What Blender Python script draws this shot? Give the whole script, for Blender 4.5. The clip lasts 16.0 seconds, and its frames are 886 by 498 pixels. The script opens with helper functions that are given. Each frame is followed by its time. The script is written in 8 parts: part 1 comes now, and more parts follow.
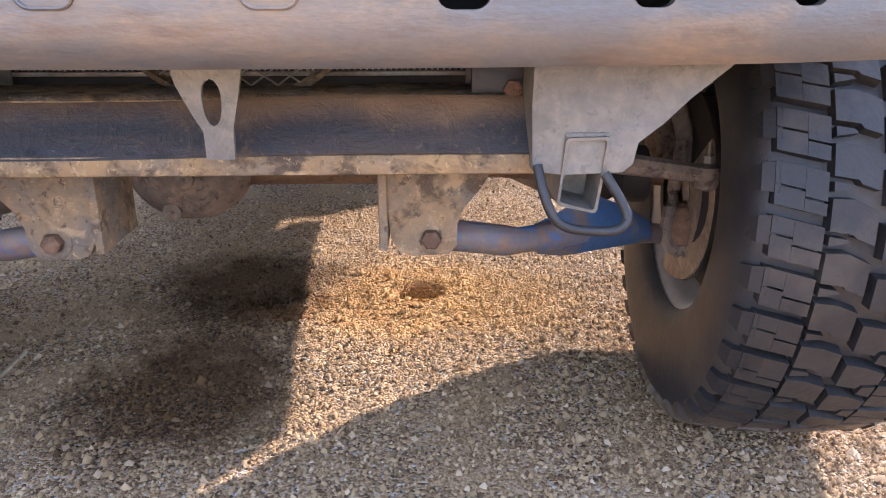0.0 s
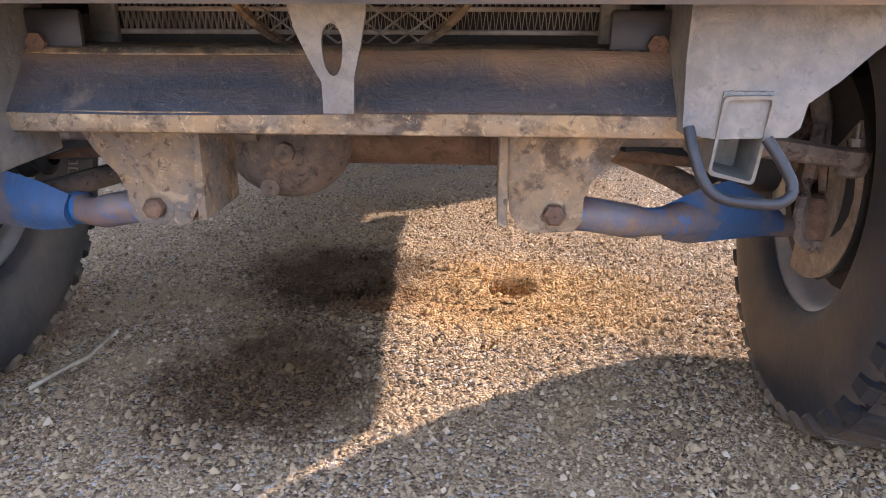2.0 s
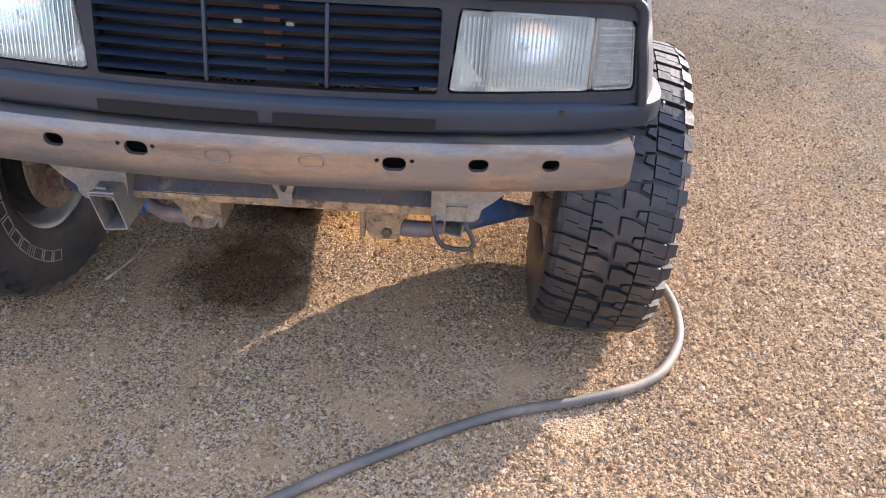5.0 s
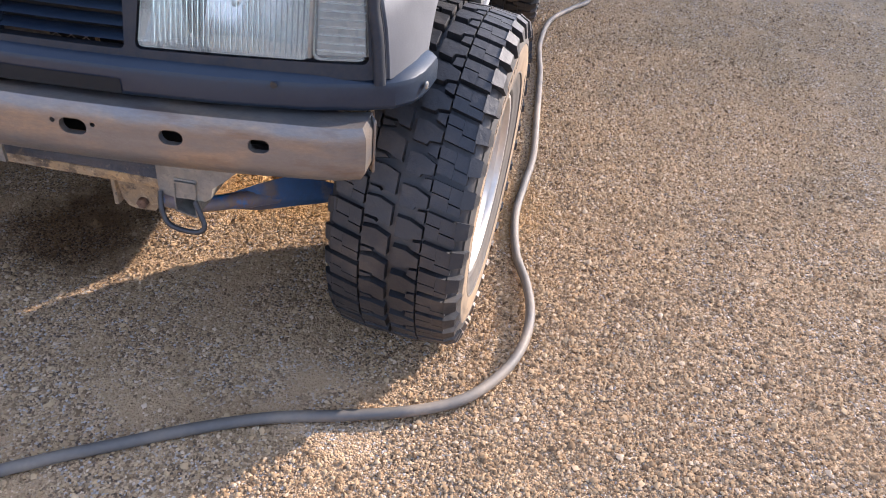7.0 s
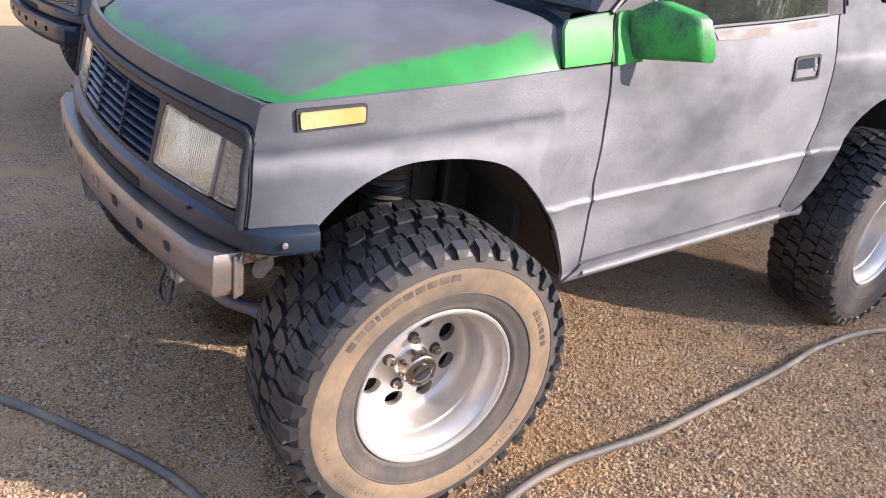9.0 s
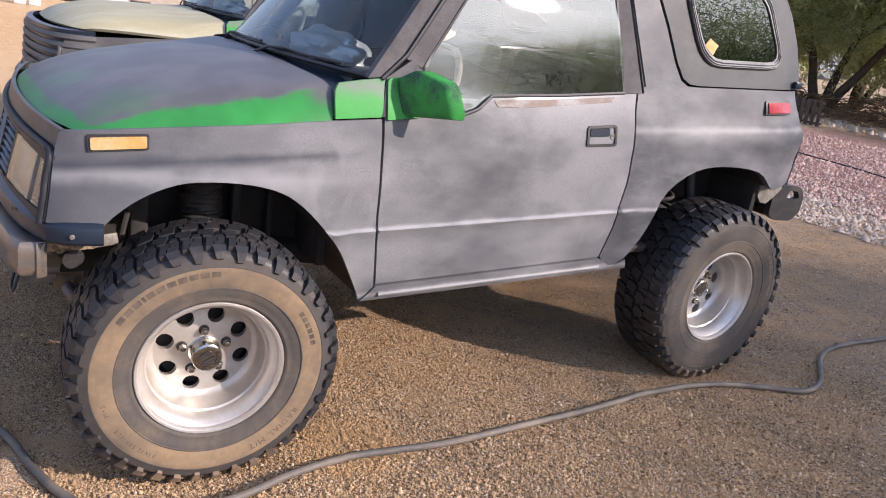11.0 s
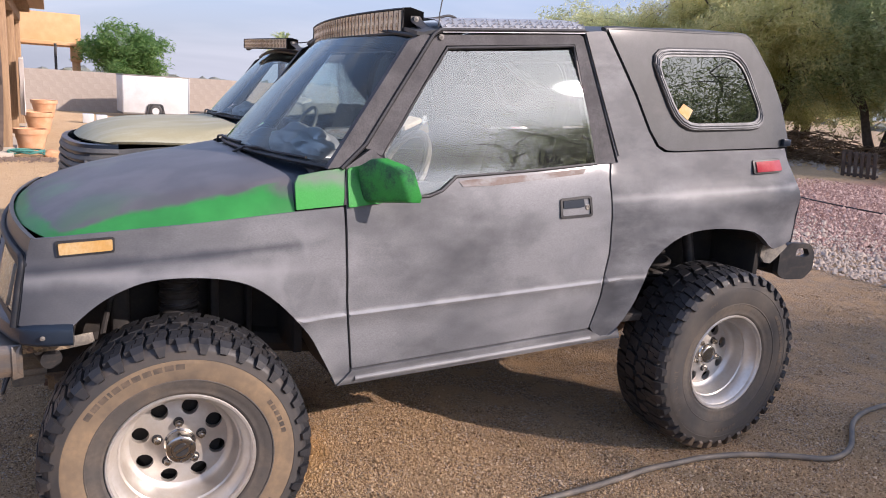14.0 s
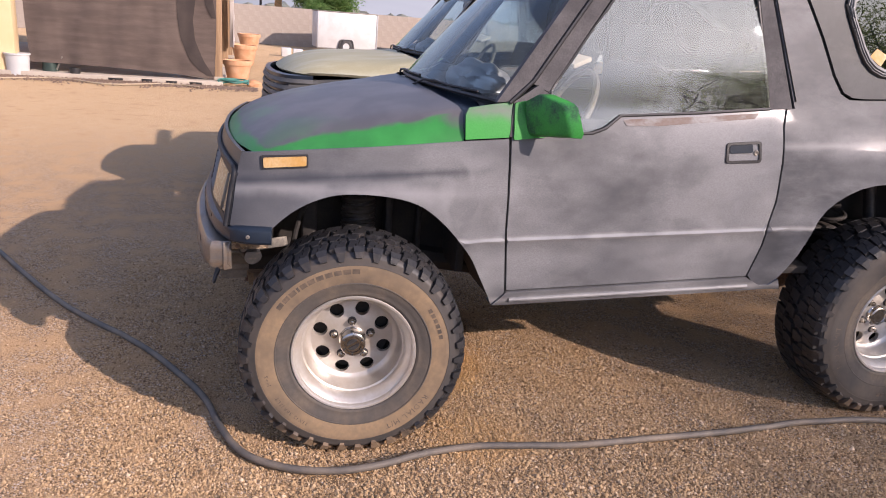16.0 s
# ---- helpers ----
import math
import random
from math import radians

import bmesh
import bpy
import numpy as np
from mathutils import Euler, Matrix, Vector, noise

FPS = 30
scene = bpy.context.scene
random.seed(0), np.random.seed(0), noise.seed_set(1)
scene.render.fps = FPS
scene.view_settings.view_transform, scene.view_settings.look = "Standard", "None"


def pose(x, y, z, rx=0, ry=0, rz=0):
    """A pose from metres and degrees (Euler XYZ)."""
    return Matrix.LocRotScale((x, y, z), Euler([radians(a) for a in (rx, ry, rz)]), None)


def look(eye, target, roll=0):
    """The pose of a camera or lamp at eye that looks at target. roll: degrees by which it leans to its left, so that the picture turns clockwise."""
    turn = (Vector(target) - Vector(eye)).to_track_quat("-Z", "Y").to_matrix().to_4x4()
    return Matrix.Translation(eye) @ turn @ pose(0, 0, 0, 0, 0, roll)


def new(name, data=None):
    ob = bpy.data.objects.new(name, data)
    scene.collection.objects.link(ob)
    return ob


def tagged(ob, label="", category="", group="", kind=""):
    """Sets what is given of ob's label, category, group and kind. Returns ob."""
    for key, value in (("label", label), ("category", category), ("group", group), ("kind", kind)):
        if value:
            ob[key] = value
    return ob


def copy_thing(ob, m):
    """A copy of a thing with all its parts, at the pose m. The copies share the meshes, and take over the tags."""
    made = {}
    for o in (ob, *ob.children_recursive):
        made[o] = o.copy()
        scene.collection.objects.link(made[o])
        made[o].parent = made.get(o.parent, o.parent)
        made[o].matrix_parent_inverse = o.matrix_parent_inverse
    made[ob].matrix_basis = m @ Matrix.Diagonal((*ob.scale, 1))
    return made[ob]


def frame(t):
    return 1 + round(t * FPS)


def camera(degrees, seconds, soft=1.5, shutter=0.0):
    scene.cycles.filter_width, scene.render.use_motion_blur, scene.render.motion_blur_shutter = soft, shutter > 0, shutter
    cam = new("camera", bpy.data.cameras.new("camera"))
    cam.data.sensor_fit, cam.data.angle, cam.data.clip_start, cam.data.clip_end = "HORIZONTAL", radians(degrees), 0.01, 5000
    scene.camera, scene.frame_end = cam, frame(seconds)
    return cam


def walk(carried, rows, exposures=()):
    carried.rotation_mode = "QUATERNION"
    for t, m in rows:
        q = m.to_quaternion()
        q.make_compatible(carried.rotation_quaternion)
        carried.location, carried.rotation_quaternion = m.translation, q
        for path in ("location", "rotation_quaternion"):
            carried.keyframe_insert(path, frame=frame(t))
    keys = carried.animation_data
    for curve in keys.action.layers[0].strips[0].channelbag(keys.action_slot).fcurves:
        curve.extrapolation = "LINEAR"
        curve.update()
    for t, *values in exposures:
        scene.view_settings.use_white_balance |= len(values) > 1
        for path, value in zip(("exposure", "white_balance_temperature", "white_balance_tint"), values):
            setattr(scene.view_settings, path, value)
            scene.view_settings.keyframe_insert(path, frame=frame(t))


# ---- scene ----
cam = camera(61.5, 16.0, 1.0)
PATH = [
    (0, (0.193, -1.143, 0.651), (0.258, 0.745, -0.007), -0.0),
    (0.5, (0.145, -1.138, 0.644), (0.037, 0.756, 0.011), 0.2),
    (1, (0.037, -1.134, 0.603), (-0.254, 0.746, -0.015), -0.1),
    (1.5, (0.045, -1.122, 0.585), (-0.254, 0.76, -0.021), -0.3),
    (2, (0.14, -1.089, 0.594), (0.022, 0.805, -0.038), 0.1),
    (2.5, (0.237, -1.079, 0.66), (0.32, 0.797, -0.03), 0.9),
    (3, (0.232, -1.105, 0.742), (0.391, 0.727, -0.044), 1.0),
    (3.2, (0.222, -1.141, 0.789), (0.373, 0.675, -0.035), 1.2),
    (5.3, (0.311, -1.804, 1.271), (0.345, -0.137, 0.166), 4.3),
    (5.5, (0.319, -1.82, 1.269), (0.375, -0.158, 0.158), 4.2),
    (6, (0.437, -1.814, 1.258), (0.511, -0.176, 0.112), 3.4),
    (6.5, (0.639, -1.616, 1.23), (0.639, -0.003, 0.048), 3.8),
    (7, (0.921, -1.474, 1.229), (0.75, 0.129, 0.046), 6.5),
    (7.5, (1.251, -1.356, 1.286), (0.673, 0.185, 0.15), 6.9),
    (8, (1.512, -1.321, 1.31), (0.62, 0.112, 0.238), 8.9),
    (8.5, (1.725, -1.156, 1.324), (0.451, 0.121, 0.459), 7.5),
    (9, (1.969, -0.939, 1.34), (0.539, 0.206, 0.537), 7.5),
    (9.2, (2.088, -0.889, 1.321), (0.653, 0.249, 0.518), 8.9),
    (11.3, (2.817, -0.474, 1.424), (1.193, 0.559, 0.883), 8.0),
    (11.5, (2.856, -0.415, 1.434), (1.219, 0.628, 0.951), 6.7),
    (12, (2.912, -0.306, 1.442), (1.244, 0.717, 1.025), 4.5),
    (12.5, (2.926, -0.301, 1.448), (1.234, 0.69, 1.053), 3.7),
    (13, (2.94, -0.315, 1.457), (1.232, 0.647, 1.064), 3.5),
    (13.5, (2.939, -0.306, 1.438), (1.222, 0.642, 1.047), 3.4),
    (14, (2.929, -0.3, 1.439), (1.198, 0.614, 1.029), 3.6),
    (14.5, (2.923, -0.311, 1.443), (1.166, 0.538, 1.004), 4.0),
    (15, (2.927, -0.333, 1.432), (1.13, 0.41, 0.966), 4.1),
    (15.5, (2.933, -0.331, 1.432), (1.104, 0.282, 0.904), 4.4),
    (16, (3.105, -0.327, 1.437), (1.257, 0.161, 0.848), 4.6),
]
EXPOSURES = [(0.0, 3.52, 6400, 19), (1.5, 3.54, 6050, 18), (3.2, 3.50, 6950, 18), (5.3, 3.00, 6700, 19), (6.5, 2.76, 6500, 19), (7.5, 2.60, 6300, 18), (9.2, 2.24, 6400, 21), (11.3, 1.68, 6450, 22), (14.0, 1.54, 6450, 23), (16.0, 1.46, 6650, 27)]
walk(cam, [(t, look(eye, target, roll)) for t, eye, target, roll in PATH], EXPOSURES)

# ---- world, sun, exposure ----
SUN_TO = Vector((1.0, 0.87, 0.63)).normalized()
world = bpy.data.worlds.new("world")
scene.world = world
world.use_nodes = True
wn = world.node_tree
sky = wn.nodes.new("ShaderNodeTexSky")
sky.sky_type = "NISHITA"
sky.sun_disc = False
sky.sun_elevation = math.asin(SUN_TO.z)
sky.sun_rotation = math.atan2(SUN_TO.x, SUN_TO.y)
sky.dust_density = 1.5
sky.ozone_density = 2.4
sky.air_density = 1.0


def world_mix(fac, c1, c2):
    x = wn.nodes.new("ShaderNodeMix")
    x.data_type = "RGBA"
    for sock, v in ((x.inputs[0], fac), (x.inputs[6], c1), (x.inputs[7], c2)):
        if isinstance(v, float):
            sock.default_value = v
        elif isinstance(v, tuple):
            sock.default_value = (*v, 1)
        else:
            wn.links.new(v, sock)
    return x.outputs[2]


# an even veil of thin haze, wisps of high cloud, and the bright ring of haze round the sun
wc = wn.nodes.new("ShaderNodeTexCoord")
wm = wn.nodes.new("ShaderNodeMapping")
wm.inputs["Scale"].default_value = (1.0, 1.3, 9.0)
wz = wn.nodes.new("ShaderNodeTexNoise")
wz.inputs["Scale"].default_value, wz.inputs["Detail"].default_value, wz.inputs["Distortion"].default_value = 1.6, 7.0, 0.6
wr = wn.nodes.new("ShaderNodeMapRange")
wr.inputs["From Min"].default_value, wr.inputs["From Max"].default_value, wr.inputs["To Max"].default_value = 0.44, 0.80, 0.60
wd = wn.nodes.new("ShaderNodeVectorMath")
wd.operation = "DOT_PRODUCT"
wd.inputs[1].default_value = SUN_TO
wg = wn.nodes.new("ShaderNodeMapRange")
wg.interpolation_type = "SMOOTHERSTEP"
wg.inputs["From Min"].default_value, wg.inputs["From Max"].default_value, wg.inputs["To Max"].default_value = 0.90, 1.0, 0.45
wn.links.new(wc.outputs["Generated"], wm.inputs[0])
wn.links.new(wm.outputs[0], wz.inputs["Vector"])
wn.links.new(wz.outputs["Fac"], wr.inputs["Value"])
wn.links.new(wc.outputs["Generated"], wd.inputs[0])
wn.links.new(wd.outputs["Value"], wg.inputs["Value"])
wh = wn.nodes.new("ShaderNodeSeparateXYZ")
wn.links.new(wc.outputs["Generated"], wh.inputs[0])
wl = wn.nodes.new("ShaderNodeMapRange")
wl.inputs["From Min"].default_value, wl.inputs["From Max"].default_value = 0.0, 0.22
wl.inputs["To Min"].default_value, wl.inputs["To Max"].default_value = 0.85, 0.0
wn.links.new(wh.outputs["Z"], wl.inputs["Value"])
air = world_mix(0.72, sky.outputs[0], (0.80, 1.14, 1.84))
air = world_mix(wl.outputs[0], air, (1.22, 1.35, 1.50))
air = world_mix(wr.outputs[0], air, (2.45, 2.6, 2.8))
air = world_mix(wg.outputs[0], air, (11.0, 11.5, 11.5))
wk = wn.nodes.new("ShaderNodeMapRange")
wk.interpolation_type = "SMOOTHERSTEP"
wk.inputs["From Min"].default_value, wk.inputs["From Max"].default_value = 0.9992, 1.0
wn.links.new(wd.outputs["Value"], wk.inputs["Value"])
air = world_mix(wk.outputs[0], air, (70.0, 68.0, 64.0))
wn.links.new(air, wn.nodes["Background"].inputs[0])
wn.nodes["Background"].inputs[1].default_value = 0.138
sun_data = bpy.data.lights.new("sun", "SUN")
sun_data.energy = 2.0
sun_data.angle = radians(0.6)
sun_data.color = (1.0, 0.905, 0.785)
sun = new("sun", sun_data)
sun.matrix_world = look(SUN_TO * 50, (0, 0, 0))

# ---- materials ----


def mat(name, base, rough=0.6, metal=0.0, second=None, scale=8.0, amount=1.0, fine=None, fine_scale=120.0, bump=0.0,
        bump_scale=200.0, lo=0.4, hi=0.62, stretch=(1, 1, 1), rough_var=0.1, coat=0.0, spec=0.5, detail=5.0, third=None):
    """A surface with a base colour, a second colour in soft patches, a fine grain and a fine relief."""
    m = bpy.data.materials.new(name)
    m.use_nodes = True
    nt = m.node_tree
    b = nt.nodes["Principled BSDF"]
    tc = nt.nodes.new("ShaderNodeTexCoord")
    mp = nt.nodes.new("ShaderNodeMapping")
    mp.inputs["Scale"].default_value = stretch
    nt.links.new(tc.outputs["Object"], mp.inputs[0])

    def noise_node(s, detail=5.0, r=0.6):
        n = nt.nodes.new("ShaderNodeTexNoise")
        n.inputs["Scale"].default_value, n.inputs["Detail"].default_value, n.inputs["Roughness"].default_value = s, detail, r
        nt.links.new(mp.outputs[0], n.inputs["Vector"])
        return n

    def ramp(src, a, z):
        r = nt.nodes.new("ShaderNodeMapRange")
        r.inputs["From Min"].default_value, r.inputs["From Max"].default_value = a, z
        nt.links.new(src, r.inputs["Value"])
        return r.outputs[0]

    def mix(fac, c1, c2):
        x = nt.nodes.new("ShaderNodeMix")
        x.data_type = "RGBA"
        if isinstance(fac, float):
            x.inputs[0].default_value = fac
        else:
            nt.links.new(fac, x.inputs[0])
        for sock, c in ((x.inputs[6], c1), (x.inputs[7], c2)):
            if isinstance(c, tuple):
                sock.default_value = (*c, 1)
            else:
                nt.links.new(c, sock)
        return x.outputs[2]

    n1 = noise_node(scale, detail)
    col = base
    if second:
        f = ramp(n1.outputs["Fac"], lo, hi)
        if amount < 1:
            k = nt.nodes.new("ShaderNodeMath")
            k.operation = "MULTIPLY"
            k.inputs[1].default_value = amount
            nt.links.new(f, k.inputs[0])
            f = k.outputs[0]
        col = mix(f, base, second)
    if third:
        # a further colour in patches of another size: colour, scale, from, to, amount, stretch
        c3, s3, a3, z3, k3, st3 = third
        mp3 = nt.nodes.new("ShaderNodeMapping")
        mp3.inputs["Scale"].default_value = st3
        mp3.inputs["Location"].default_value = (3.7, 1.9, 5.3)
        nt.links.new(tc.outputs["Object"], mp3.inputs[0])
        n3 = nt.nodes.new("ShaderNodeTexNoise")
        n3.inputs["Scale"].default_value, n3.inputs["Detail"].default_value, n3.inputs["Roughness"].default_value = s3, 6.0, 0.62
        nt.links.new(mp3.outputs[0], n3.inputs["Vector"])
        f3 = ramp(n3.outputs["Fac"], a3, z3)
        k = nt.nodes.new("ShaderNodeMath")
        k.operation = "MULTIPLY"
        k.inputs[1].default_value = k3
        nt.links.new(f3, k.inputs[0])
        col = mix(k.outputs[0], col, c3)
    n2 = noise_node(fine_scale, 3.0)
    f2 = ramp(n2.outputs["Fac"], 0.35, 0.7)
    g = fine if fine else tuple(c * 0.75 for c in base)
    k = nt.nodes.new("ShaderNodeMath")
    k.operation = "MULTIPLY"
    k.inputs[1].default_value = 0.45
    nt.links.new(f2, k.inputs[0])
    col = mix(k.outputs[0], col, g)
    nt.links.new(col, b.inputs["Base Color"])
    b.inputs["Metallic"].default_value = metal
    b.inputs["Specular IOR Level"].default_value = spec
    b.inputs["Coat Weight"].default_value = coat
    b.inputs["Coat Roughness"].default_value = 0.13
    rr = nt.nodes.new("ShaderNodeMapRange")
    rr.inputs["To Min"].default_value, rr.inputs["To Max"].default_value = max(rough - rough_var, 0.02), min(rough + rough_var, 1)
    nt.links.new(n1.outputs["Fac"], rr.inputs["Value"])
    nt.links.new(rr.outputs[0], b.inputs["Roughness"])
    if bump:
        nb = noise_node(bump_scale, 4.0)
        bp = nt.nodes.new("ShaderNodeBump")
        bp.inputs["Strength"].default_value = bump
        bp.inputs["Distance"].default_value = 0.004
        nt.links.new(nb.outputs["Fac"], bp.inputs["Height"])
        nt.links.new(bp.outputs[0], b.inputs["Normal"])
    return m


def glass_mat(name, tint=(0.85, 0.92, 0.92), rough=0.0, dust=0.0, ior=1.6, film=(0.55, 0.53, 0.48)):
    """Thin sheet glass: clear through, mirror-like towards grazing angles, with a film of dust."""
    m = bpy.data.materials.new(name)
    m.use_nodes = True
    nt = m.node_tree
    clear = nt.nodes.new("ShaderNodeBsdfTransparent")
    clear.inputs[0].default_value = (*tint, 1)
    gloss = nt.nodes.new("ShaderNodeBsdfGlossy")
    gloss.inputs["Roughness"].default_value = rough
    gloss.inputs[0].default_value = (0.94, 1.0, 0.97, 1)
    fr = nt.nodes.new("ShaderNodeFresnel")
    fr.inputs[0].default_value = ior
    mg = nt.nodes.new("ShaderNodeMixShader")
    nt.links.new(fr.outputs[0], mg.inputs[0])
    nt.links.new(clear.outputs[0], mg.inputs[1])
    nt.links.new(gloss.outputs[0], mg.inputs[2])
    out = mg.outputs[0]
    if dust:
        d = nt.nodes.new("ShaderNodeBsdfDiffuse")
        d.inputs[0].default_value = (*film, 1)
        mx = nt.nodes.new("ShaderNodeMixShader")
        tc = nt.nodes.new("ShaderNodeTexCoord")
        mp = nt.nodes.new("ShaderNodeMapping")
        mp.inputs["Scale"].default_value = (1, 0.5, 1.6)
        nt.links.new(tc.outputs["Object"], mp.inputs[0])
        n = nt.nodes.new("ShaderNodeTexNoise")
        n.inputs["Scale"].default_value = 7
        n.inputs["Detail"].default_value = 6
        nt.links.new(mp.outputs[0], n.inputs["Vector"])
        mr = nt.nodes.new("ShaderNodeMapRange")
        mr.inputs["From Min"].default_value, mr.inputs["From Max"].default_value = 0.3, 0.8
        mr.inputs["To Min"].default_value, mr.inputs["To Max"].default_value = dust * 0.5, dust * 1.5
        nt.links.new(n.outputs["Fac"], mr.inputs["Value"])
        nt.links.new(mr.outputs[0], mx.inputs[0])
        nt.links.new(out, mx.inputs[1])
        nt.links.new(d.outputs[0], mx.inputs[2])
        out = mx.outputs[0]
    nt.links.new(out, nt.nodes["Material Output"].inputs[0])
    return m


M_PRIMER = mat("primer_grey", (0.118, 0.121, 0.128), 0.50, 0.0, (0.225, 0.228, 0.234), 3.0, 1.0, (0.095, 0.096, 0.10), 260, 0.10, 320, 0.38, 0.62, (1.0, 0.62, 1.35), 0.08, detail=3.2, spec=0.25, coat=0.06, third=((0.05, 0.052, 0.058), 2.4, 0.52, 0.70, 0.7, (1, 0.8, 1.4)))


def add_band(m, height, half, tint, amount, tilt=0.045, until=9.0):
    """A band of tint along a height, such as dry pale spray on a ridge, broken up by noise."""
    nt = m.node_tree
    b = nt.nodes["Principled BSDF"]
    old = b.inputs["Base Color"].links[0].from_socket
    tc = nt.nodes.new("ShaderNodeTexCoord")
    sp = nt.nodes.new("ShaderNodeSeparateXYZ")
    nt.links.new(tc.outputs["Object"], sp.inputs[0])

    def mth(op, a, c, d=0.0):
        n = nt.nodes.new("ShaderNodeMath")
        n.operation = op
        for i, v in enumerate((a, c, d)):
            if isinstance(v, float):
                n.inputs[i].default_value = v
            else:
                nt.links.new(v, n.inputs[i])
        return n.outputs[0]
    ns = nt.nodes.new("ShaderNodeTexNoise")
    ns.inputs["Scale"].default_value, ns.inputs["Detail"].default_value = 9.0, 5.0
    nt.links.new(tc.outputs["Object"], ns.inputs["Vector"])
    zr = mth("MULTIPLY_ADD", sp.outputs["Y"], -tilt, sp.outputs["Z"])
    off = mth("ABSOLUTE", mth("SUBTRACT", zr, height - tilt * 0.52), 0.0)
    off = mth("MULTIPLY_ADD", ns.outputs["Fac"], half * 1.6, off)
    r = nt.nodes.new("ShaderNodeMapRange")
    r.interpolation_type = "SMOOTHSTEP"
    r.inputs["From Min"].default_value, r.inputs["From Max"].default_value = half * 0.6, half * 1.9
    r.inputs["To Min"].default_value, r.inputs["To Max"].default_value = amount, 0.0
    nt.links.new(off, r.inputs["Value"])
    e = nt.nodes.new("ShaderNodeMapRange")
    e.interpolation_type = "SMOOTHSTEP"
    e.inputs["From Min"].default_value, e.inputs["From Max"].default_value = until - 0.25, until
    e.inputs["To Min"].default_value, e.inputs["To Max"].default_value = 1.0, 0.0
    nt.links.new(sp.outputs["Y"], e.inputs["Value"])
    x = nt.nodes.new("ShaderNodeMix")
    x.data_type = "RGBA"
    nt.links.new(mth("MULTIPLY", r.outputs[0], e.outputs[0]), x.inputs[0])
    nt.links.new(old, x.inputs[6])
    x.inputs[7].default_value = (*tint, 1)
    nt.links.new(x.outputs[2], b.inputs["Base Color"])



def add_swirl(m, centre, radius, tint, amount):
    """A patch of pale dry spray, wiped about in short upright strokes."""
    nt = m.node_tree
    b = nt.nodes["Principled BSDF"]
    old = b.inputs["Base Color"].links[0].from_socket
    tc = nt.nodes.new("ShaderNodeTexCoord")
    mp = nt.nodes.new("ShaderNodeMapping")
    mp.inputs["Scale"].default_value = (1.0, 1.3, 0.8)
    nt.links.new(tc.outputs["Object"], mp.inputs[0])
    ns = nt.nodes.new("ShaderNodeTexNoise")
    ns.inputs["Scale"].default_value, ns.inputs["Detail"].default_value, ns.inputs["Distortion"].default_value = 6.5, 6.0, 1.0
    nt.links.new(mp.outputs[0], ns.inputs["Vector"])
    d = nt.nodes.new("ShaderNodeVectorMath")
    d.operation = "DISTANCE"
    d.inputs[1].default_value = centre
    nt.links.new(tc.outputs["Object"], d.inputs[0])
    near = nt.nodes.new("ShaderNodeMapRange")
    near.interpolation_type = "SMOOTHSTEP"
    near.inputs["From Min"].default_value, near.inputs["From Max"].default_value = radius * 0.3, radius
    near.inputs["To Min"].default_value, near.inputs["To Max"].default_value = amount, 0.0
    nt.links.new(d.outputs["Value"], near.inputs["Value"])
    broken = nt.nodes.new("ShaderNodeMapRange")
    broken.inputs["From Min"].default_value, broken.inputs["From Max"].default_value = 0.46, 0.66
    nt.links.new(ns.outputs["Fac"], broken.inputs["Value"])
    w = nt.nodes.new("ShaderNodeMath")
    w.operation = "MULTIPLY"
    nt.links.new(near.outputs[0], w.inputs[0])
    nt.links.new(broken.outputs[0], w.inputs[1])
    x = nt.nodes.new("ShaderNodeMix")
    x.data_type = "RGBA"
    nt.links.new(w.outputs[0], x.inputs[0])
    nt.links.new(old, x.inputs[6])
    x.inputs[7].default_value = (*tint, 1)
    nt.links.new(x.outputs[2], b.inputs["Base Color"])


def add_nose_tint(m, tint, amount):
    """A darker tint towards the nose, broken up by noise."""
    nt = m.node_tree
    b = nt.nodes["Principled BSDF"]
    old = b.inputs["Base Color"].links[0].from_socket
    tc = nt.nodes.new("ShaderNodeTexCoord")
    sp = nt.nodes.new("ShaderNodeSeparateXYZ")
    nt.links.new(tc.outputs["Object"], sp.inputs[0])
    ns = nt.nodes.new("ShaderNodeTexNoise")
    ns.inputs["Scale"].default_value, ns.inputs["Detail"].default_value = 5.0, 4.0
    nt.links.new(tc.outputs["Object"], ns.inputs["Vector"])
    w = nt.nodes.new("ShaderNodeMath")
    w.operation = "MULTIPLY_ADD"
    w.inputs[1].default_value = 0.45
    nt.links.new(ns.outputs["Fac"], w.inputs[0])
    nt.links.new(sp.outputs["Y"], w.inputs[2])
    r = nt.nodes.new("ShaderNodeMapRange")
    r.interpolation_type = "SMOOTHSTEP"
    r.inputs["From Min"].default_value, r.inputs["From Max"].default_value = -0.20, 0.40
    r.inputs["To Min"].default_value, r.inputs["To Max"].default_value = amount, 0.0
    nt.links.new(w.outputs[0], r.inputs["Value"])
    x = nt.nodes.new("ShaderNodeMix")
    x.data_type = "RGBA"
    nt.links.new(r.outputs[0], x.inputs[0])
    nt.links.new(old, x.inputs[6])
    x.inputs[7].default_value = (*tint, 1)
    nt.links.new(x.outputs[2], b.inputs["Base Color"])


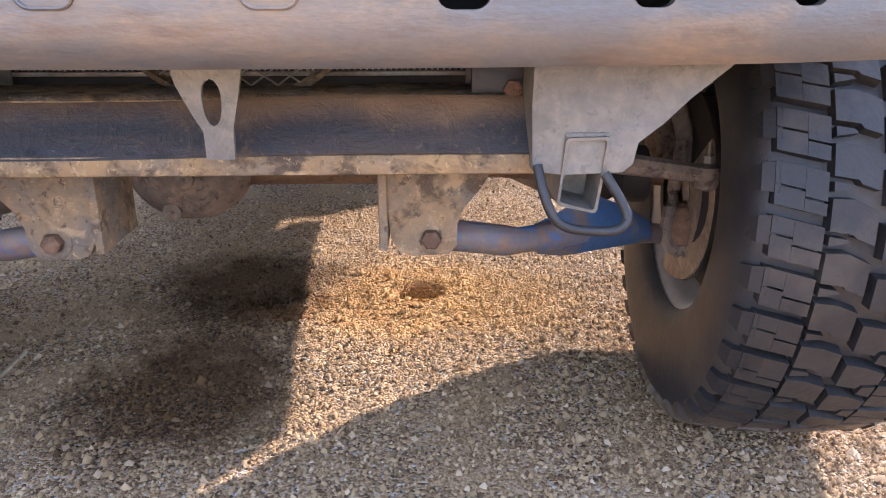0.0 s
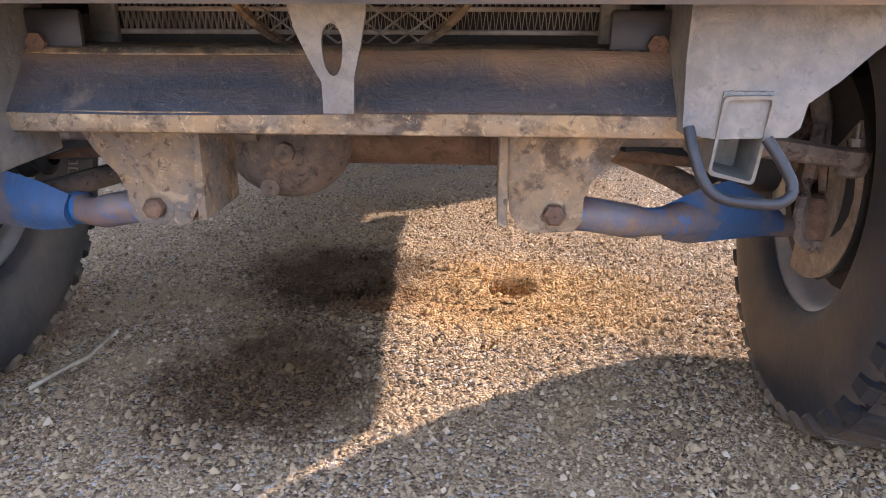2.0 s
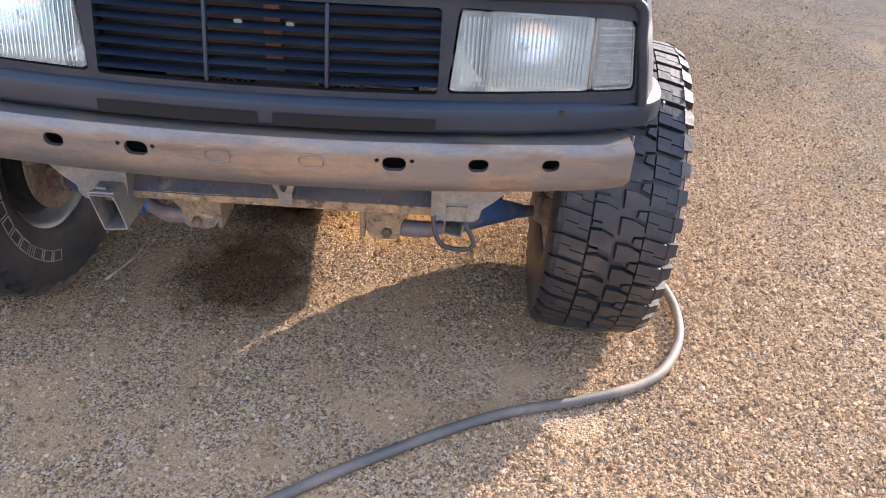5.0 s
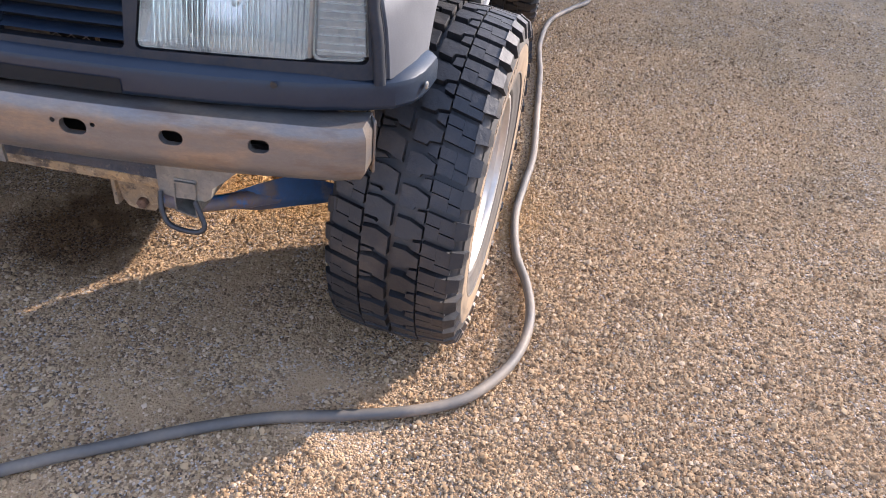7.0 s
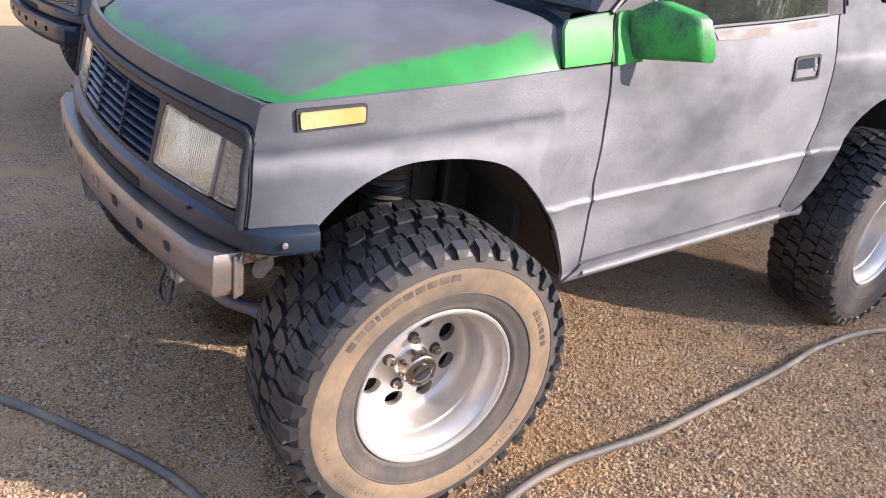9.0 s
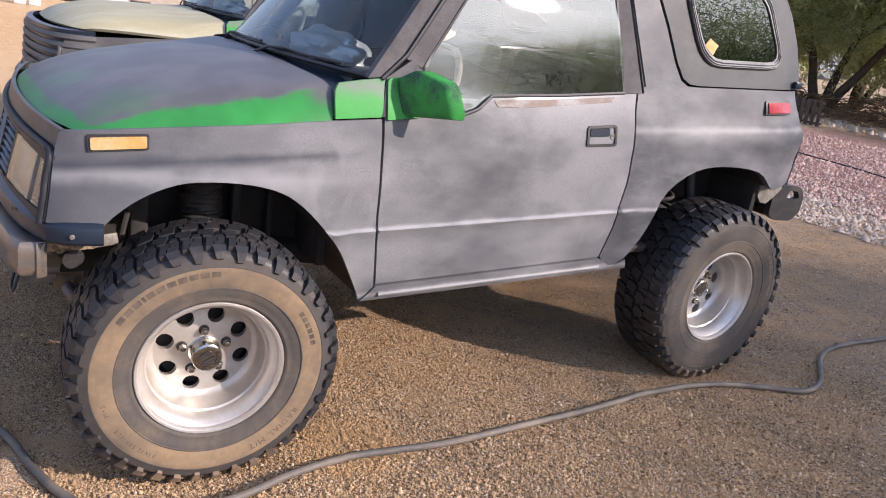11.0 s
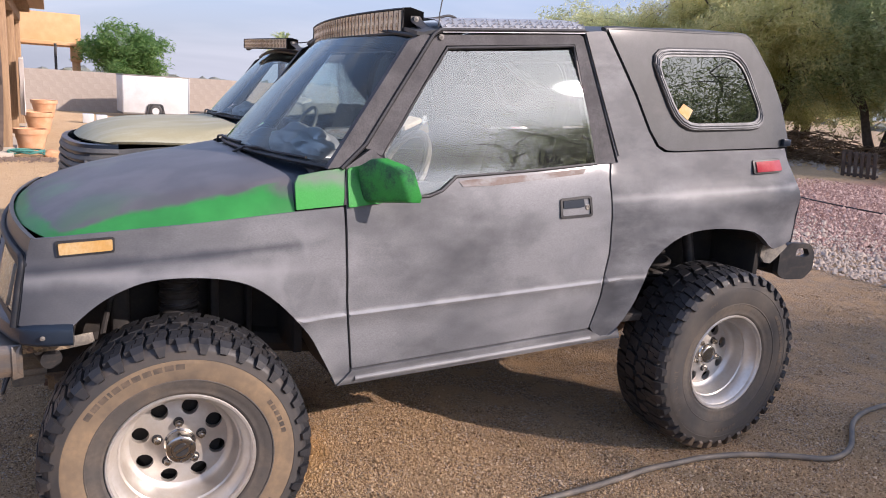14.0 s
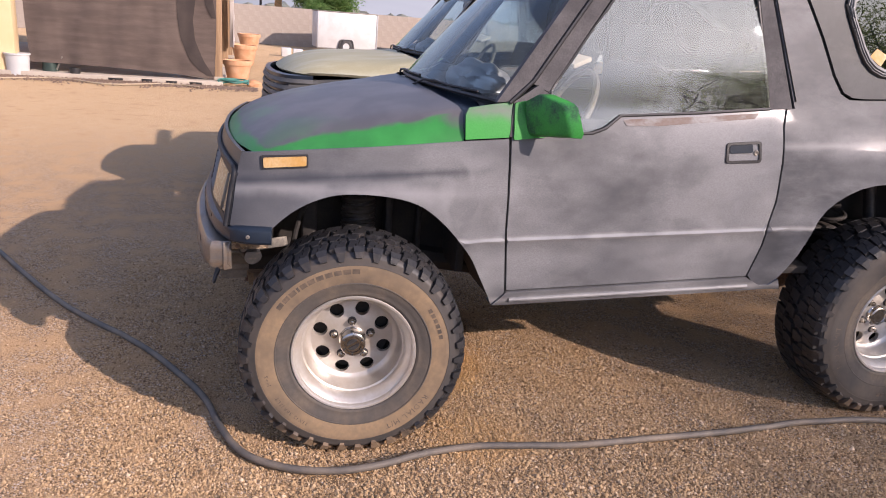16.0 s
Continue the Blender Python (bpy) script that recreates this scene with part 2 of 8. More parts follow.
add_nose_tint(M_PRIMER, (0.050, 0.053, 0.062), 0.78)
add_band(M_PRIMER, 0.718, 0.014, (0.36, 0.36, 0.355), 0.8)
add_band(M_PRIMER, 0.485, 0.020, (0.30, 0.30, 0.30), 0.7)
add_band(M_PRIMER, 0.875, 0.045, (0.28, 0.28, 0.285), 0.6, 0.0, 0.52)
# a dark streak along the fender's upper flank, fading out by the door
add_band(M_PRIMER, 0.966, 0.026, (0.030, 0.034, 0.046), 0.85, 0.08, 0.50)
add_swirl(M_PRIMER, (0.70, 0.40, 0.86), 0.22, (0.32, 0.325, 0.33), 0.40)
add_swirl(M_PRIMER, (0.70, 1.46, 0.80), 0.22, (0.27, 0.27, 0.275), 0.45)
M_PRIMER_DARK = mat("primer_dark_grey", (0.042, 0.045, 0.048), 0.48, 0.0, (0.085, 0.088, 0.09), 3.5, 1.0, (0.04, 0.042, 0.045), 260, 0.08, 320, 0.40, 0.62, (1, 1, 1), 0.07, spec=0.22, coat=0.05, third=((0.12, 0.115, 0.11), 6.0, 0.56, 0.75, 0.6, (1, 0.5, 1.5)))
M_PLASTIC = mat("black_plastic", (0.009, 0.016, 0.029), 0.32, 0.0, (0.015, 0.024, 0.038), 6, 1.0, (0.018, 0.025, 0.035), 150, 0.08, 500, spec=0.35)
# near-black for slots and recesses; their inner shade is put into the colour
M_VOID = mat("recess_shade", (0.004, 0.004, 0.004), 0.9, 0.0, (0.008, 0.007, 0.006), 20, 1.0)
M_SURROUND = mat("dusty_black_surround", (0.015, 0.019, 0.026), 0.50, 0.0, (0.036, 0.036, 0.038), 7, 1.0, (0.04, 0.034, 0.03), 150, 0.06, 400, 0.45, 0.7, spec=0.2)
M_TRIM = mat("black_rubber_trim", (0.018, 0.018, 0.02), 0.5, 0.0, (0.035, 0.034, 0.033), 12)
M_BUMPER = mat("bare_primed_steel", (0.165, 0.157, 0.150), 0.34, 0.5, (0.28, 0.205, 0.140), 7, 1.0, (0.14, 0.12, 0.11), 90, 0.12, 120, 0.42, 0.68, (1, 1, 3), third=((0.12, 0.075, 0.05), 16.0, 0.55, 0.7, 0.7, (0.4, 1, 2)))
M_GREEN = mat("green_paint", (0.026, 0.27, 0.045), 0.5, 0.0, (0.020, 0.17, 0.035), 5, 1.0, (0.05, 0.32, 0.07), 180, 0.06, 300, 0.45, 0.75, third=((0.030, 0.085, 0.050), 7.0, 0.47, 0.62, 0.85, (1, 1, 1)), spec=0.25)
M_MIRROR = mat("green_paint_oversprayed", (0.024, 0.25, 0.042), 0.45, 0.0, (0.020, 0.16, 0.035), 8, 1.0, (0.045, 0.30, 0.065), 180, 0.06, 300, 0.45, 0.7, third=((0.022, 0.050, 0.040), 11.0, 0.46, 0.60, 0.9, (1, 1, 1)), spec=0.3)
M_GLASS = glass_mat("clear_glass", dust=0.02, ior=2.35)
M_SCREEN = glass_mat("windscreen_glass", (0.80, 0.90, 0.92), dust=0.012, ior=1.5)
M_GLASS_TINT = glass_mat("tinted_glass", (0.06, 0.08, 0.08), ior=2.0)
# pale film: some dust, plus the lens's cream reflections put into its colour
M_LENS = glass_mat("lamp_lens", (0.97, 0.97, 0.97), 0.03, 0.07, film=(0.97, 0.91, 0.82))
M_FLUTE = glass_mat("lamp_flute", (0.98, 0.98, 0.98), 0.05)
M_CHROME = mat("reflector_chrome", (0.80, 0.80, 0.80), 0.12, 1.0)
M_AMBER = mat("amber_lens", (0.55, 0.32, 0.105), 0.2, 0.0, (0.60, 0.48, 0.29), 14, 0.7, coat=0.3)
M_RED = mat("red_lens", (0.35, 0.025, 0.04), 0.2, 0.0, (0.5, 0.08, 0.1), 20, 0.5, coat=0.6)
M_RUBBER = mat("tyre_rubber", (0.014, 0.017, 0.022), 0.52, 0.0, (0.028, 0.030, 0.034), 9, 1.0, (0.036, 0.033, 0.030), 70, 0.25, 90, third=((0.18, 0.130, 0.088), 5.0, 0.44, 0.76, 0.55, (1, 1, 1)))
M_SIDEWALL = mat("dusty_sidewall", (0.27, 0.186, 0.108), 0.85, 0.0, (0.12, 0.092, 0.066), 6, 1.0, (0.15, 0.115, 0.08), 60, 0.15, 60, 0.45, 0.72, third=((0.07, 0.06, 0.05), 3.6, 0.46, 0.72, 0.7, (1, 1, 1)))
M_ALLOY = mat("dusty_alloy", (0.62, 0.595, 0.56), 0.42, 0.65, (0.48, 0.405, 0.32), 6, 0.8, (0.5, 0.45, 0.38), 60, 0.05, 200, 0.45, 0.7)
M_STEEL = mat("chassis_grey_steel", (0.19, 0.18, 0.165), 0.55, 0.3, (0.28, 0.25, 0.20), 9, 1.0, (0.12, 0.11, 0.10), 80, 0.15, 150)
M_RUST = mat("rusty_dusty_steel", (0.13, 0.070, 0.042), 0.8, 0.1, (0.21, 0.125, 0.075), 14, 1.0, (0.08, 0.05, 0.035), 60, 0.3, 110)
M_DIRTSTEEL = mat("mud_caked_steel", (0.40, 0.255, 0.12), 0.85, 0.05, (0.24, 0.19, 0.135), 12, 1.0, (0.18, 0.12, 0.07), 60, 0.6, 90, 0.40, 0.60, third=((0.055, 0.042, 0.032), 24.0, 0.52, 0.62, 0.9, (1, 1, 1.6)))
M_BRACKET = mat("grimy_bracket_steel", (0.30, 0.205, 0.115), 0.85, 0.0, (0.17, 0.150, 0.13), 11, 1.0, (0.12, 0.095, 0.07), 70, 0.6, 100, 0.42, 0.58, third=((0.36, 0.23, 0.105), 15.0, 0.53, 0.64, 0.8, (1, 1, 1)))
M_BLUE = mat("blue_arm_paint", (0.010, 0.155, 0.38), 0.45, 0.0, (0.20, 0.125, 0.08), 11, 1.0, (0.05, 0.09, 0.2), 70, 0.25, 120, 0.43, 0.50, third=((0.17, 0.135, 0.105), 15.0, 0.47, 0.56, 0.9, (1, 1, 1)))
M_BLADE = mat("worn_blue_blade", (0.035, 0.095, 0.21), 0.5, 0.0, (0.14, 0.105, 0.085), 9, 1.0, (0.05, 0.07, 0.12), 70, 0.25, 120, 0.50, 0.60, third=((0.16, 0.15, 0.145), 16.0, 0.55, 0.64, 0.7, (1, 1, 1)))
M_DARK = mat("dark_underbody", (0.020, 0.018, 0.017), 0.8, 0.0, (0.045, 0.036, 0.028), 8, 1.0, bump=0.2, bump_scale=60)
M_BLACKSTEEL = mat("black_steel", (0.025, 0.026, 0.03), 0.45, 0.2, (0.06, 0.055, 0.05), 10, third=((0.17, 0.13, 0.095), 8.0, 0.55, 0.72, 0.5, (0.5, 1, 3)))
M_FIN = mat("radiator_fins", (0.46, 0.42, 0.36), 0.6, 0.3, (0.24, 0.19, 0.15), 25)
M_PLATE = mat("diamond_plate_aluminium", (0.40, 0.405, 0.415), 0.55, 0.3, (0.28, 0.285, 0.295), 20, 0.6)
M_BOOT = mat("dusty_black_rubber", (0.022, 0.021, 0.021), 0.75, 0.0, (0.050, 0.041, 0.034), 9, 1.0, (0.05, 0.042, 0.036), 90, 0.1, 120)
M_CREAM = mat("cream_plastic", (0.55, 0.47, 0.36), 0.5)
M_SEAT = mat("grey_seat_cloth", (0.06, 0.06, 0.065), 0.9, bump=0.2)
M_LEDCUP = mat("led_cups", (0.72, 0.50, 0.30), 0.25, 0.1, (0.70, 0.52, 0.34), 60, 0.8)
M_REFLECT = mat("lamp_reflector", (0.98, 0.93, 0.85), 0.18, 0.80, (0.95, 0.88, 0.76), 9, 0.6, rough_var=0.08)
M_COWL = mat("green_paint_under_primer", (0.026, 0.27, 0.045), 0.5, 0.0, (0.020, 0.20, 0.038), 5, 1.0, (0.05, 0.32, 0.07), 180, 0.06, 300, 0.45, 0.75, spec=0.25)
add_band(M_COWL, 1.160, 0.050, (0.17, 0.175, 0.17), 0.85)
M_FRAME = mat("dark_grey_door_frame", (0.066, 0.063, 0.067), 0.6, 0.0, (0.125, 0.120, 0.122), 7, 1.0, (0.03, 0.03, 0.03), 200, 0.08, 320, third=((0.11, 0.105, 0.10), 9.0, 0.60, 0.78, 0.5, (1, 1, 1)), spec=0.12)
M_RUSTPATCH = mat("bare_rusty_primer", (0.165, 0.166, 0.168), 0.55, 0.0, (0.095, 0.055, 0.040), 11, 1.0, (0.12, 0.09, 0.08), 120, 0.1, 200, 0.45, 0.58, (1, 0.5, 1))
M_FOIL = mat("silver_wrap", (0.55, 0.55, 0.55), 0.35, 0.4, bump=0.35, bump_scale=14)
M_LEDFACE = mat("led_reflectors", (0.88, 0.70, 0.48), 0.3, 0.0, (0.76, 0.55, 0.34), 12, 0.8)
M_BEAD = mat("sidewall_inner_ring", (0.075, 0.066, 0.058), 0.8, 0.0, (0.14, 0.11, 0.08), 7, 1.0, (0.05, 0.045, 0.04), 60, 0.15, 60, 0.42, 0.7)
M_MARK = mat("worn_sidewall_marks", (0.060, 0.050, 0.042), 0.8, 0.0, (0.15, 0.11, 0.075), 30, 1.0)
M_HUB = mat("hub_chrome", (0.50, 0.49, 0.47), 0.22, 1.0, (0.36, 0.32, 0.27), 30, 0.8, (0.42, 0.38, 0.33), 120)
M_PALEMARK = mat("pale_sidewall_marks", (0.34, 0.31, 0.27), 0.8, 0.0, (0.16, 0.14, 0.12), 30, 1.0)
M_CALIPER = mat("dusty_brake_steel", (0.36, 0.265, 0.17), 0.85, 0.0, (0.20, 0.145, 0.10), 7, 1.0, (0.16, 0.11, 0.075), 60, 0.2, 90)
M_KNUCKLE = mat("grimy_knuckle_iron", (0.15, 0.118, 0.095), 0.8, 0.0, (0.26, 0.205, 0.16), 16, 1.0, (0.07, 0.05, 0.04), 60, 0.35, 110)
M_VALANCE = mat("dusty_black_valance", (0.055, 0.060, 0.070), 0.5, 0.1, (0.22, 0.140, 0.085), 5, 0.7, (0.06, 0.05, 0.045), 80, 0.15, 120, 0.46, 0.72, (0.4, 1, 3.5))
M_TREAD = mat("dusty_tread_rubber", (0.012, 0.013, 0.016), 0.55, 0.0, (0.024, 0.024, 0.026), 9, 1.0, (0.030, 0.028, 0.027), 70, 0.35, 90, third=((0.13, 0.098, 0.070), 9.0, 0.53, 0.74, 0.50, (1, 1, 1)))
M_SIDEWALL_DARK = mat("dusty_dark_sidewall", (0.046, 0.043, 0.041), 0.8, 0.0, (0.098, 0.080, 0.062), 5, 1.0, (0.06, 0.05, 0.042), 60, 0.15, 60, 0.45, 0.72)
# tan tint towards the foot of the treads
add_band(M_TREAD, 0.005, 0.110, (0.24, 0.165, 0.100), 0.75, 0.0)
# darker copy of the primer; part of the rear quarter's shade is in its colour
M_PRIMER_REAR = mat("primer_grey_dark_mottled", (0.072, 0.075, 0.083), 0.50, 0.0, (0.172, 0.175, 0.183), 3.2, 1.0, (0.06, 0.062, 0.068), 260, 0.10, 320, 0.42, 0.66, (1.0, 0.7, 1.5), 0.08, detail=4.5, spec=0.25, coat=0.06, third=((0.040, 0.042, 0.047), 3.0, 0.54, 0.66, 0.6, (1, 0.6, 2.0)))


def add_grime(m, dark, pale, size=1.0, amount=0.8):
    """Pits of dark grime and paler scuffs at a few sizes, with a relief to match."""
    nt = m.node_tree
    b = nt.nodes["Principled BSDF"]
    col = b.inputs["Base Color"].links[0].from_socket
    tc = nt.nodes.new("ShaderNodeTexCoord")
    high = None
    for tint, scale, lo, hi in ((pale, 34.0, 0.56, 0.66), (dark, 26.0, 0.54, 0.64), (dark, 85.0, 0.58, 0.66), (pale, 150.0, 0.60, 0.68)):
        n = nt.nodes.new("ShaderNodeTexNoise")
        n.inputs["Scale"].default_value, n.inputs["Detail"].default_value, n.inputs["Roughness"].default_value = scale / size, 6.0, 0.65
        n.inputs["Distortion"].default_value = 0.4
        nt.links.new(tc.outputs["Object"], n.inputs["Vector"])
        r = nt.nodes.new("ShaderNodeMapRange")
        r.inputs["From Min"].default_value, r.inputs["From Max"].default_value, r.inputs["To Max"].default_value = lo, hi, amount
        nt.links.new(n.outputs["Fac"], r.inputs["Value"])
        x = nt.nodes.new("ShaderNodeMix")
        x.data_type = "RGBA"
        nt.links.new(r.outputs[0], x.inputs[0])
        nt.links.new(col, x.inputs[6])
        x.inputs[7].default_value = (*tint, 1)
        col = x.outputs[2]
        high = high or n.outputs["Fac"]
    nt.links.new(col, b.inputs["Base Color"])
    bp = nt.nodes.new("ShaderNodeBump")
    bp.inputs["Strength"].default_value, bp.inputs["Distance"].default_value = 0.6, 0.006 * size
    nt.links.new(high, bp.inputs["Height"])
    if b.inputs["Normal"].links:
        nt.links.new(b.inputs["Normal"].links[0].from_socket, bp.inputs["Normal"])
    nt.links.new(bp.outputs[0], b.inputs["Normal"])


add_grime(M_BRACKET, (0.07, 0.050, 0.036), (0.42, 0.30, 0.18))
add_grime(M_DIRTSTEEL, (0.10, 0.068, 0.042), (0.52, 0.37, 0.20))
add_grime(M_STEEL, (0.10, 0.092, 0.082), (0.30, 0.265, 0.22), 1.2, 0.45)
add_grime(M_KNUCKLE, (0.05, 0.036, 0.028), (0.30, 0.20, 0.13))
add_grime(M_VALANCE, (0.025, 0.026, 0.032), (0.24, 0.17, 0.11), 1.2, 0.5)
add_grime(M_CALIPER, (0.12, 0.080, 0.05), (0.44, 0.33, 0.21), 1.0, 0.5)
add_grime(M_RUST, (0.045, 0.028, 0.02), (0.26, 0.15, 0.09), 1.0, 0.6)
add_band(M_PRIMER_REAR, 0.718, 0.014, (0.34, 0.34, 0.335), 0.8)
# the highlight along the shoulder crease is put into the colour here
add_band(M_PRIMER_REAR, 1.035, 0.020, (0.26, 0.26, 0.262), 0.7)
M_RING = mat("window_ring_metal", (0.115, 0.12, 0.125), 0.50, 0.4, (0.08, 0.083, 0.087), 20, 0.8)
add_band(M_VALANCE, 0.556, 0.034, (0.36, 0.215, 0.115), 0.85, 0.0)
M_HOSE = mat("hose_rubber", (0.085, 0.078, 0.070), 0.65, 0.0, (0.20, 0.16, 0.12), 6, 0.9, (0.12, 0.10, 0.08), 90, 0.1, 150)

# ---- mesh helpers ----
from mathutils.geometry import delaunay_2d_cdt


def part(name, bm, material, parent=None, label="", smooth=40, kind=""):
    me = bpy.data.meshes.new(name)
    bm.to_mesh(me)
    bm.free()
    me.materials.append(material)
    if smooth:
        me.polygons.foreach_set("use_smooth", [True] * len(me.polygons))
        me.set_sharp_from_angle(angle=radians(smooth))
    ob = new(name, me)
    if parent is not None:
        ob.parent = parent
        p, chain = parent, Matrix()
        while p is not None:
            chain = p.matrix_basis @ chain if p.parent is None else p.matrix_parent_inverse @ p.matrix_basis @ chain
            p = p.parent
        ob.matrix_parent_inverse = chain.inverted()
    if label or kind:
        tagged(ob, label, kind=kind)
    return ob


def thing(name, x, y, z, label, category, group="", kind=""):
    ob = new(name)
    ob.location = (x, y, z)
    ob.empty_display_size = 0.05
    return tagged(ob, label, category, group, kind)


def lerp(pts, t):
    return float(np.interp(t, [p[0] for p in pts], [p[1] for p in pts]))


def smoothstep(a, b, t):
    t = min(max((t - a) / (b - a), 0), 1)
    return t * t * (3 - 2 * t)


def spline(pts, n=6):
    """Catmull-Rom points through pts."""
    out = []
    p = [Vector(q) for q in pts]
    for i in range(len(p) - 1):
        a, b, c, d = p[max(i - 1, 0)], p[i], p[i + 1], p[min(i + 2, len(p) - 1)]
        for k in range(n):
            t = k / n
            out.append(0.5 * ((2 * b) + (c - a) * t + (2 * a - 5 * b + 4 * c - d) * t * t + (3 * b - a - 3 * c + d) * t ** 3))
    out.append(p[-1])
    return [tuple(q) for q in out]


def resample(poly, step):
    out = []
    for i, a in enumerate(poly):
        b = poly[(i + 1) % len(poly)]
        d = math.dist(a, b)
        n = max(1, math.ceil(d / step))
        for k in range(n):
            out.append((a[0] + (b[0] - a[0]) * k / n, a[1] + (b[1] - a[1]) * k / n))
    return out


def inside(p, poly):
    c = False
    for i in range(len(poly)):
        (x1, y1), (x2, y2) = poly[i - 1], poly[i]
        if (y1 > p[1]) != (y2 > p[1]) and p[0] < (x2 - x1) * (p[1] - y1) / (y2 - y1) + x1:
            c = not c
    return c


def sheet(poly, place, back, holes=(), step=0.06, lines=()):
    """A curved plate: the outline poly (with holes) in a plane, laid into space by place(u, v), with edges turned in by back(u, v)."""
    loops = [resample(poly, step)] + [resample(h, step) for h in holes]
    verts, edges = [], []
    for lp in loops:
        k = len(verts)
        verts += lp
        edges += [(k + i, k + (i + 1) % len(lp)) for i in range(len(lp))]
    us, vs = [p[0] for p in poly], [p[1] for p in poly]
    fixed = [p for ln in lines for p in ln if inside(p, poly) and min(math.dist(p, q) for q in loops[0]) > 0.004]
    verts += fixed
    g = step
    u = min(us) + g / 2
    while u < max(us):
        v = min(vs) + g / 2
        while v < max(vs):
            if inside((u, v), poly) and not any(inside((u, v), h) for h in holes):
                if min(math.dist((u, v), q) for lp in loops + ([fixed] if fixed else []) for q in lp) > g * 0.4:
                    verts.append((u, v))
            v += g
        u += g
    vo, _, fo, *_ = delaunay_2d_cdt([Vector(v) for v in verts], edges, [], 2, 1e-6)
    bm = bmesh.new()
    bv = [bm.verts.new(place(p[0], p[1])) for p in vo]
    uv = {b: p for b, p in zip(bv, vo)}
    for f in fo:
        c = sum((vo[i] for i in f), Vector((0, 0))) / len(f)
        if not inside(c, loops[0]) or any(inside(c, h) for h in loops[1:]):
            continue
        try:
            bm.faces.new([bv[i] for i in f])
        except ValueError:
            pass
    if back:
        rim = [e for e in bm.edges if e.is_boundary]
        twin = {}
        for e in rim:
            for v in e.verts:
                if v not in twin:
                    twin[v] = bm.verts.new(back(uv[v][0], uv[v][1]))
        for e in rim:
            a, b = e.verts
            bm.faces.new((a, b, twin[b], twin[a]))
    for v in [v for v in bm.verts if not v.link_faces]:
        bm.verts.remove(v)
    bmesh.ops.recalc_face_normals(bm, faces=bm.faces)
    return bm


def add_box(bm, c, s, rot=None, bevel=0.0):
    m = Matrix.LocRotScale(Vector(c), rot or Euler((0, 0, 0)), Vector(s))
    r = bmesh.ops.create_cube(bm, size=1.0, matrix=m)
    if bevel:
        es = list({e for v in r["verts"] for e in v.link_edges})
        bmesh.ops.bevel(bm, geom=es, offset=bevel, segments=2, profile=0.5, affect="EDGES")


def box(c, s, rot=None, bevel=0.004):
    bm = bmesh.new()
    add_box(bm, c, s, rot, bevel)
    return bm


def add_tube(bm, pts, r, n=10, cap=True, radii=None):
    """A round tube along pts."""
    pts = [Vector(p) for p in pts]
    rings = []
    up = Vector((0, 0, 1))
    for i, p in enumerate(pts):
        d = (pts[min(i + 1, len(pts) - 1)] - pts[max(i - 1, 0)]).normalized()
        a = d.cross(up if abs(d.z) < 0.95 else Vector((1, 0, 0))).normalized()
        b = d.cross(a)
        rad = radii[i] if radii else r
        rings.append([bm.verts.new(p + (a * math.cos(k * 2 * math.pi / n) + b * math.sin(k * 2 * math.pi / n)) * rad) for k in range(n)])
    for q, w in zip(rings, rings[1:]):
        for k in range(n):
            bm.faces.new((q[k], q[(k + 1) % n], w[(k + 1) % n], w[k]))
    if cap:
        bm.faces.new(rings[0])
        bm.faces.new(rings[-1][::-1])


def tube(pts, r, n=10, radii=None):
    bm = bmesh.new()
    add_tube(bm, pts, r, n, True, radii)
    return bm


def add_lathe(bm, prof, axis_m, n=48, close=False):
    """Turns a profile of (along, radius) about the local x axis of axis_m."""
    rings = []
    for a, r in prof:
        rings.append([bm.verts.new(axis_m @ Vector((a, r * math.cos(k * 2 * math.pi / n), r * math.sin(k * 2 * math.pi / n)))) for k in range(n)])
    pairs = list(zip(rings, rings[1:])) + ([(rings[-1], rings[0])] if close else [])
    for q, w in pairs:
        for k in range(n):
            bm.faces.new((q[k], q[(k + 1) % n], w[(k + 1) % n], w[k]))
    return rings


def lathe(prof, axis_m, n=48, cap=False, close=False):
    bm = bmesh.new()
    rings = add_lathe(bm, prof, axis_m, n, close)
    if cap:
        bm.faces.new(rings[0])
        bm.faces.new(rings[-1])
    bmesh.ops.recalc_face_normals(bm, faces=bm.faces)
    return bm


def sweep(path, section):
    """Sweeps a section of (outward, z) along a plan path of (x, y, nx, ny)."""
    bm = bmesh.new()
    rows = [[bm.verts.new((x + nx * o, y + ny * o, z)) for o, z in section] for x, y, nx, ny in path]
    for q, w in zip(rows, rows[1:]):
        for k in range(len(section) - 1):
            bm.faces.new((q[k], q[k + 1], w[k + 1], w[k]))
    for r in (rows[0], rows[-1]):
        bm.faces.new(r)
    bmesh.ops.recalc_face_normals(bm, faces=bm.faces)
    return bm


def plan_path(pts):
    """Adds outward normals to plan points that run from -x to +x along the front."""
    out = []
    for i, p in enumerate(pts):
        a, b = Vector(pts[max(i - 1, 0)]), Vector(pts[min(i + 1, len(pts) - 1)])
        d = (b - a).normalized()
        out.append((p[0], p[1], d.y, -d.x))
    return out


def loft(rows):
    bm = bmesh.new()
    vs = [[bm.verts.new(p) for p in r] for r in rows]
    for q, w in zip(vs, vs[1:]):
        for k in range(len(q) - 1):
            bm.faces.new((q[k], q[k + 1], w[k + 1], w[k]))
    bmesh.ops.recalc_face_normals(bm, faces=bm.faces)
    return bm


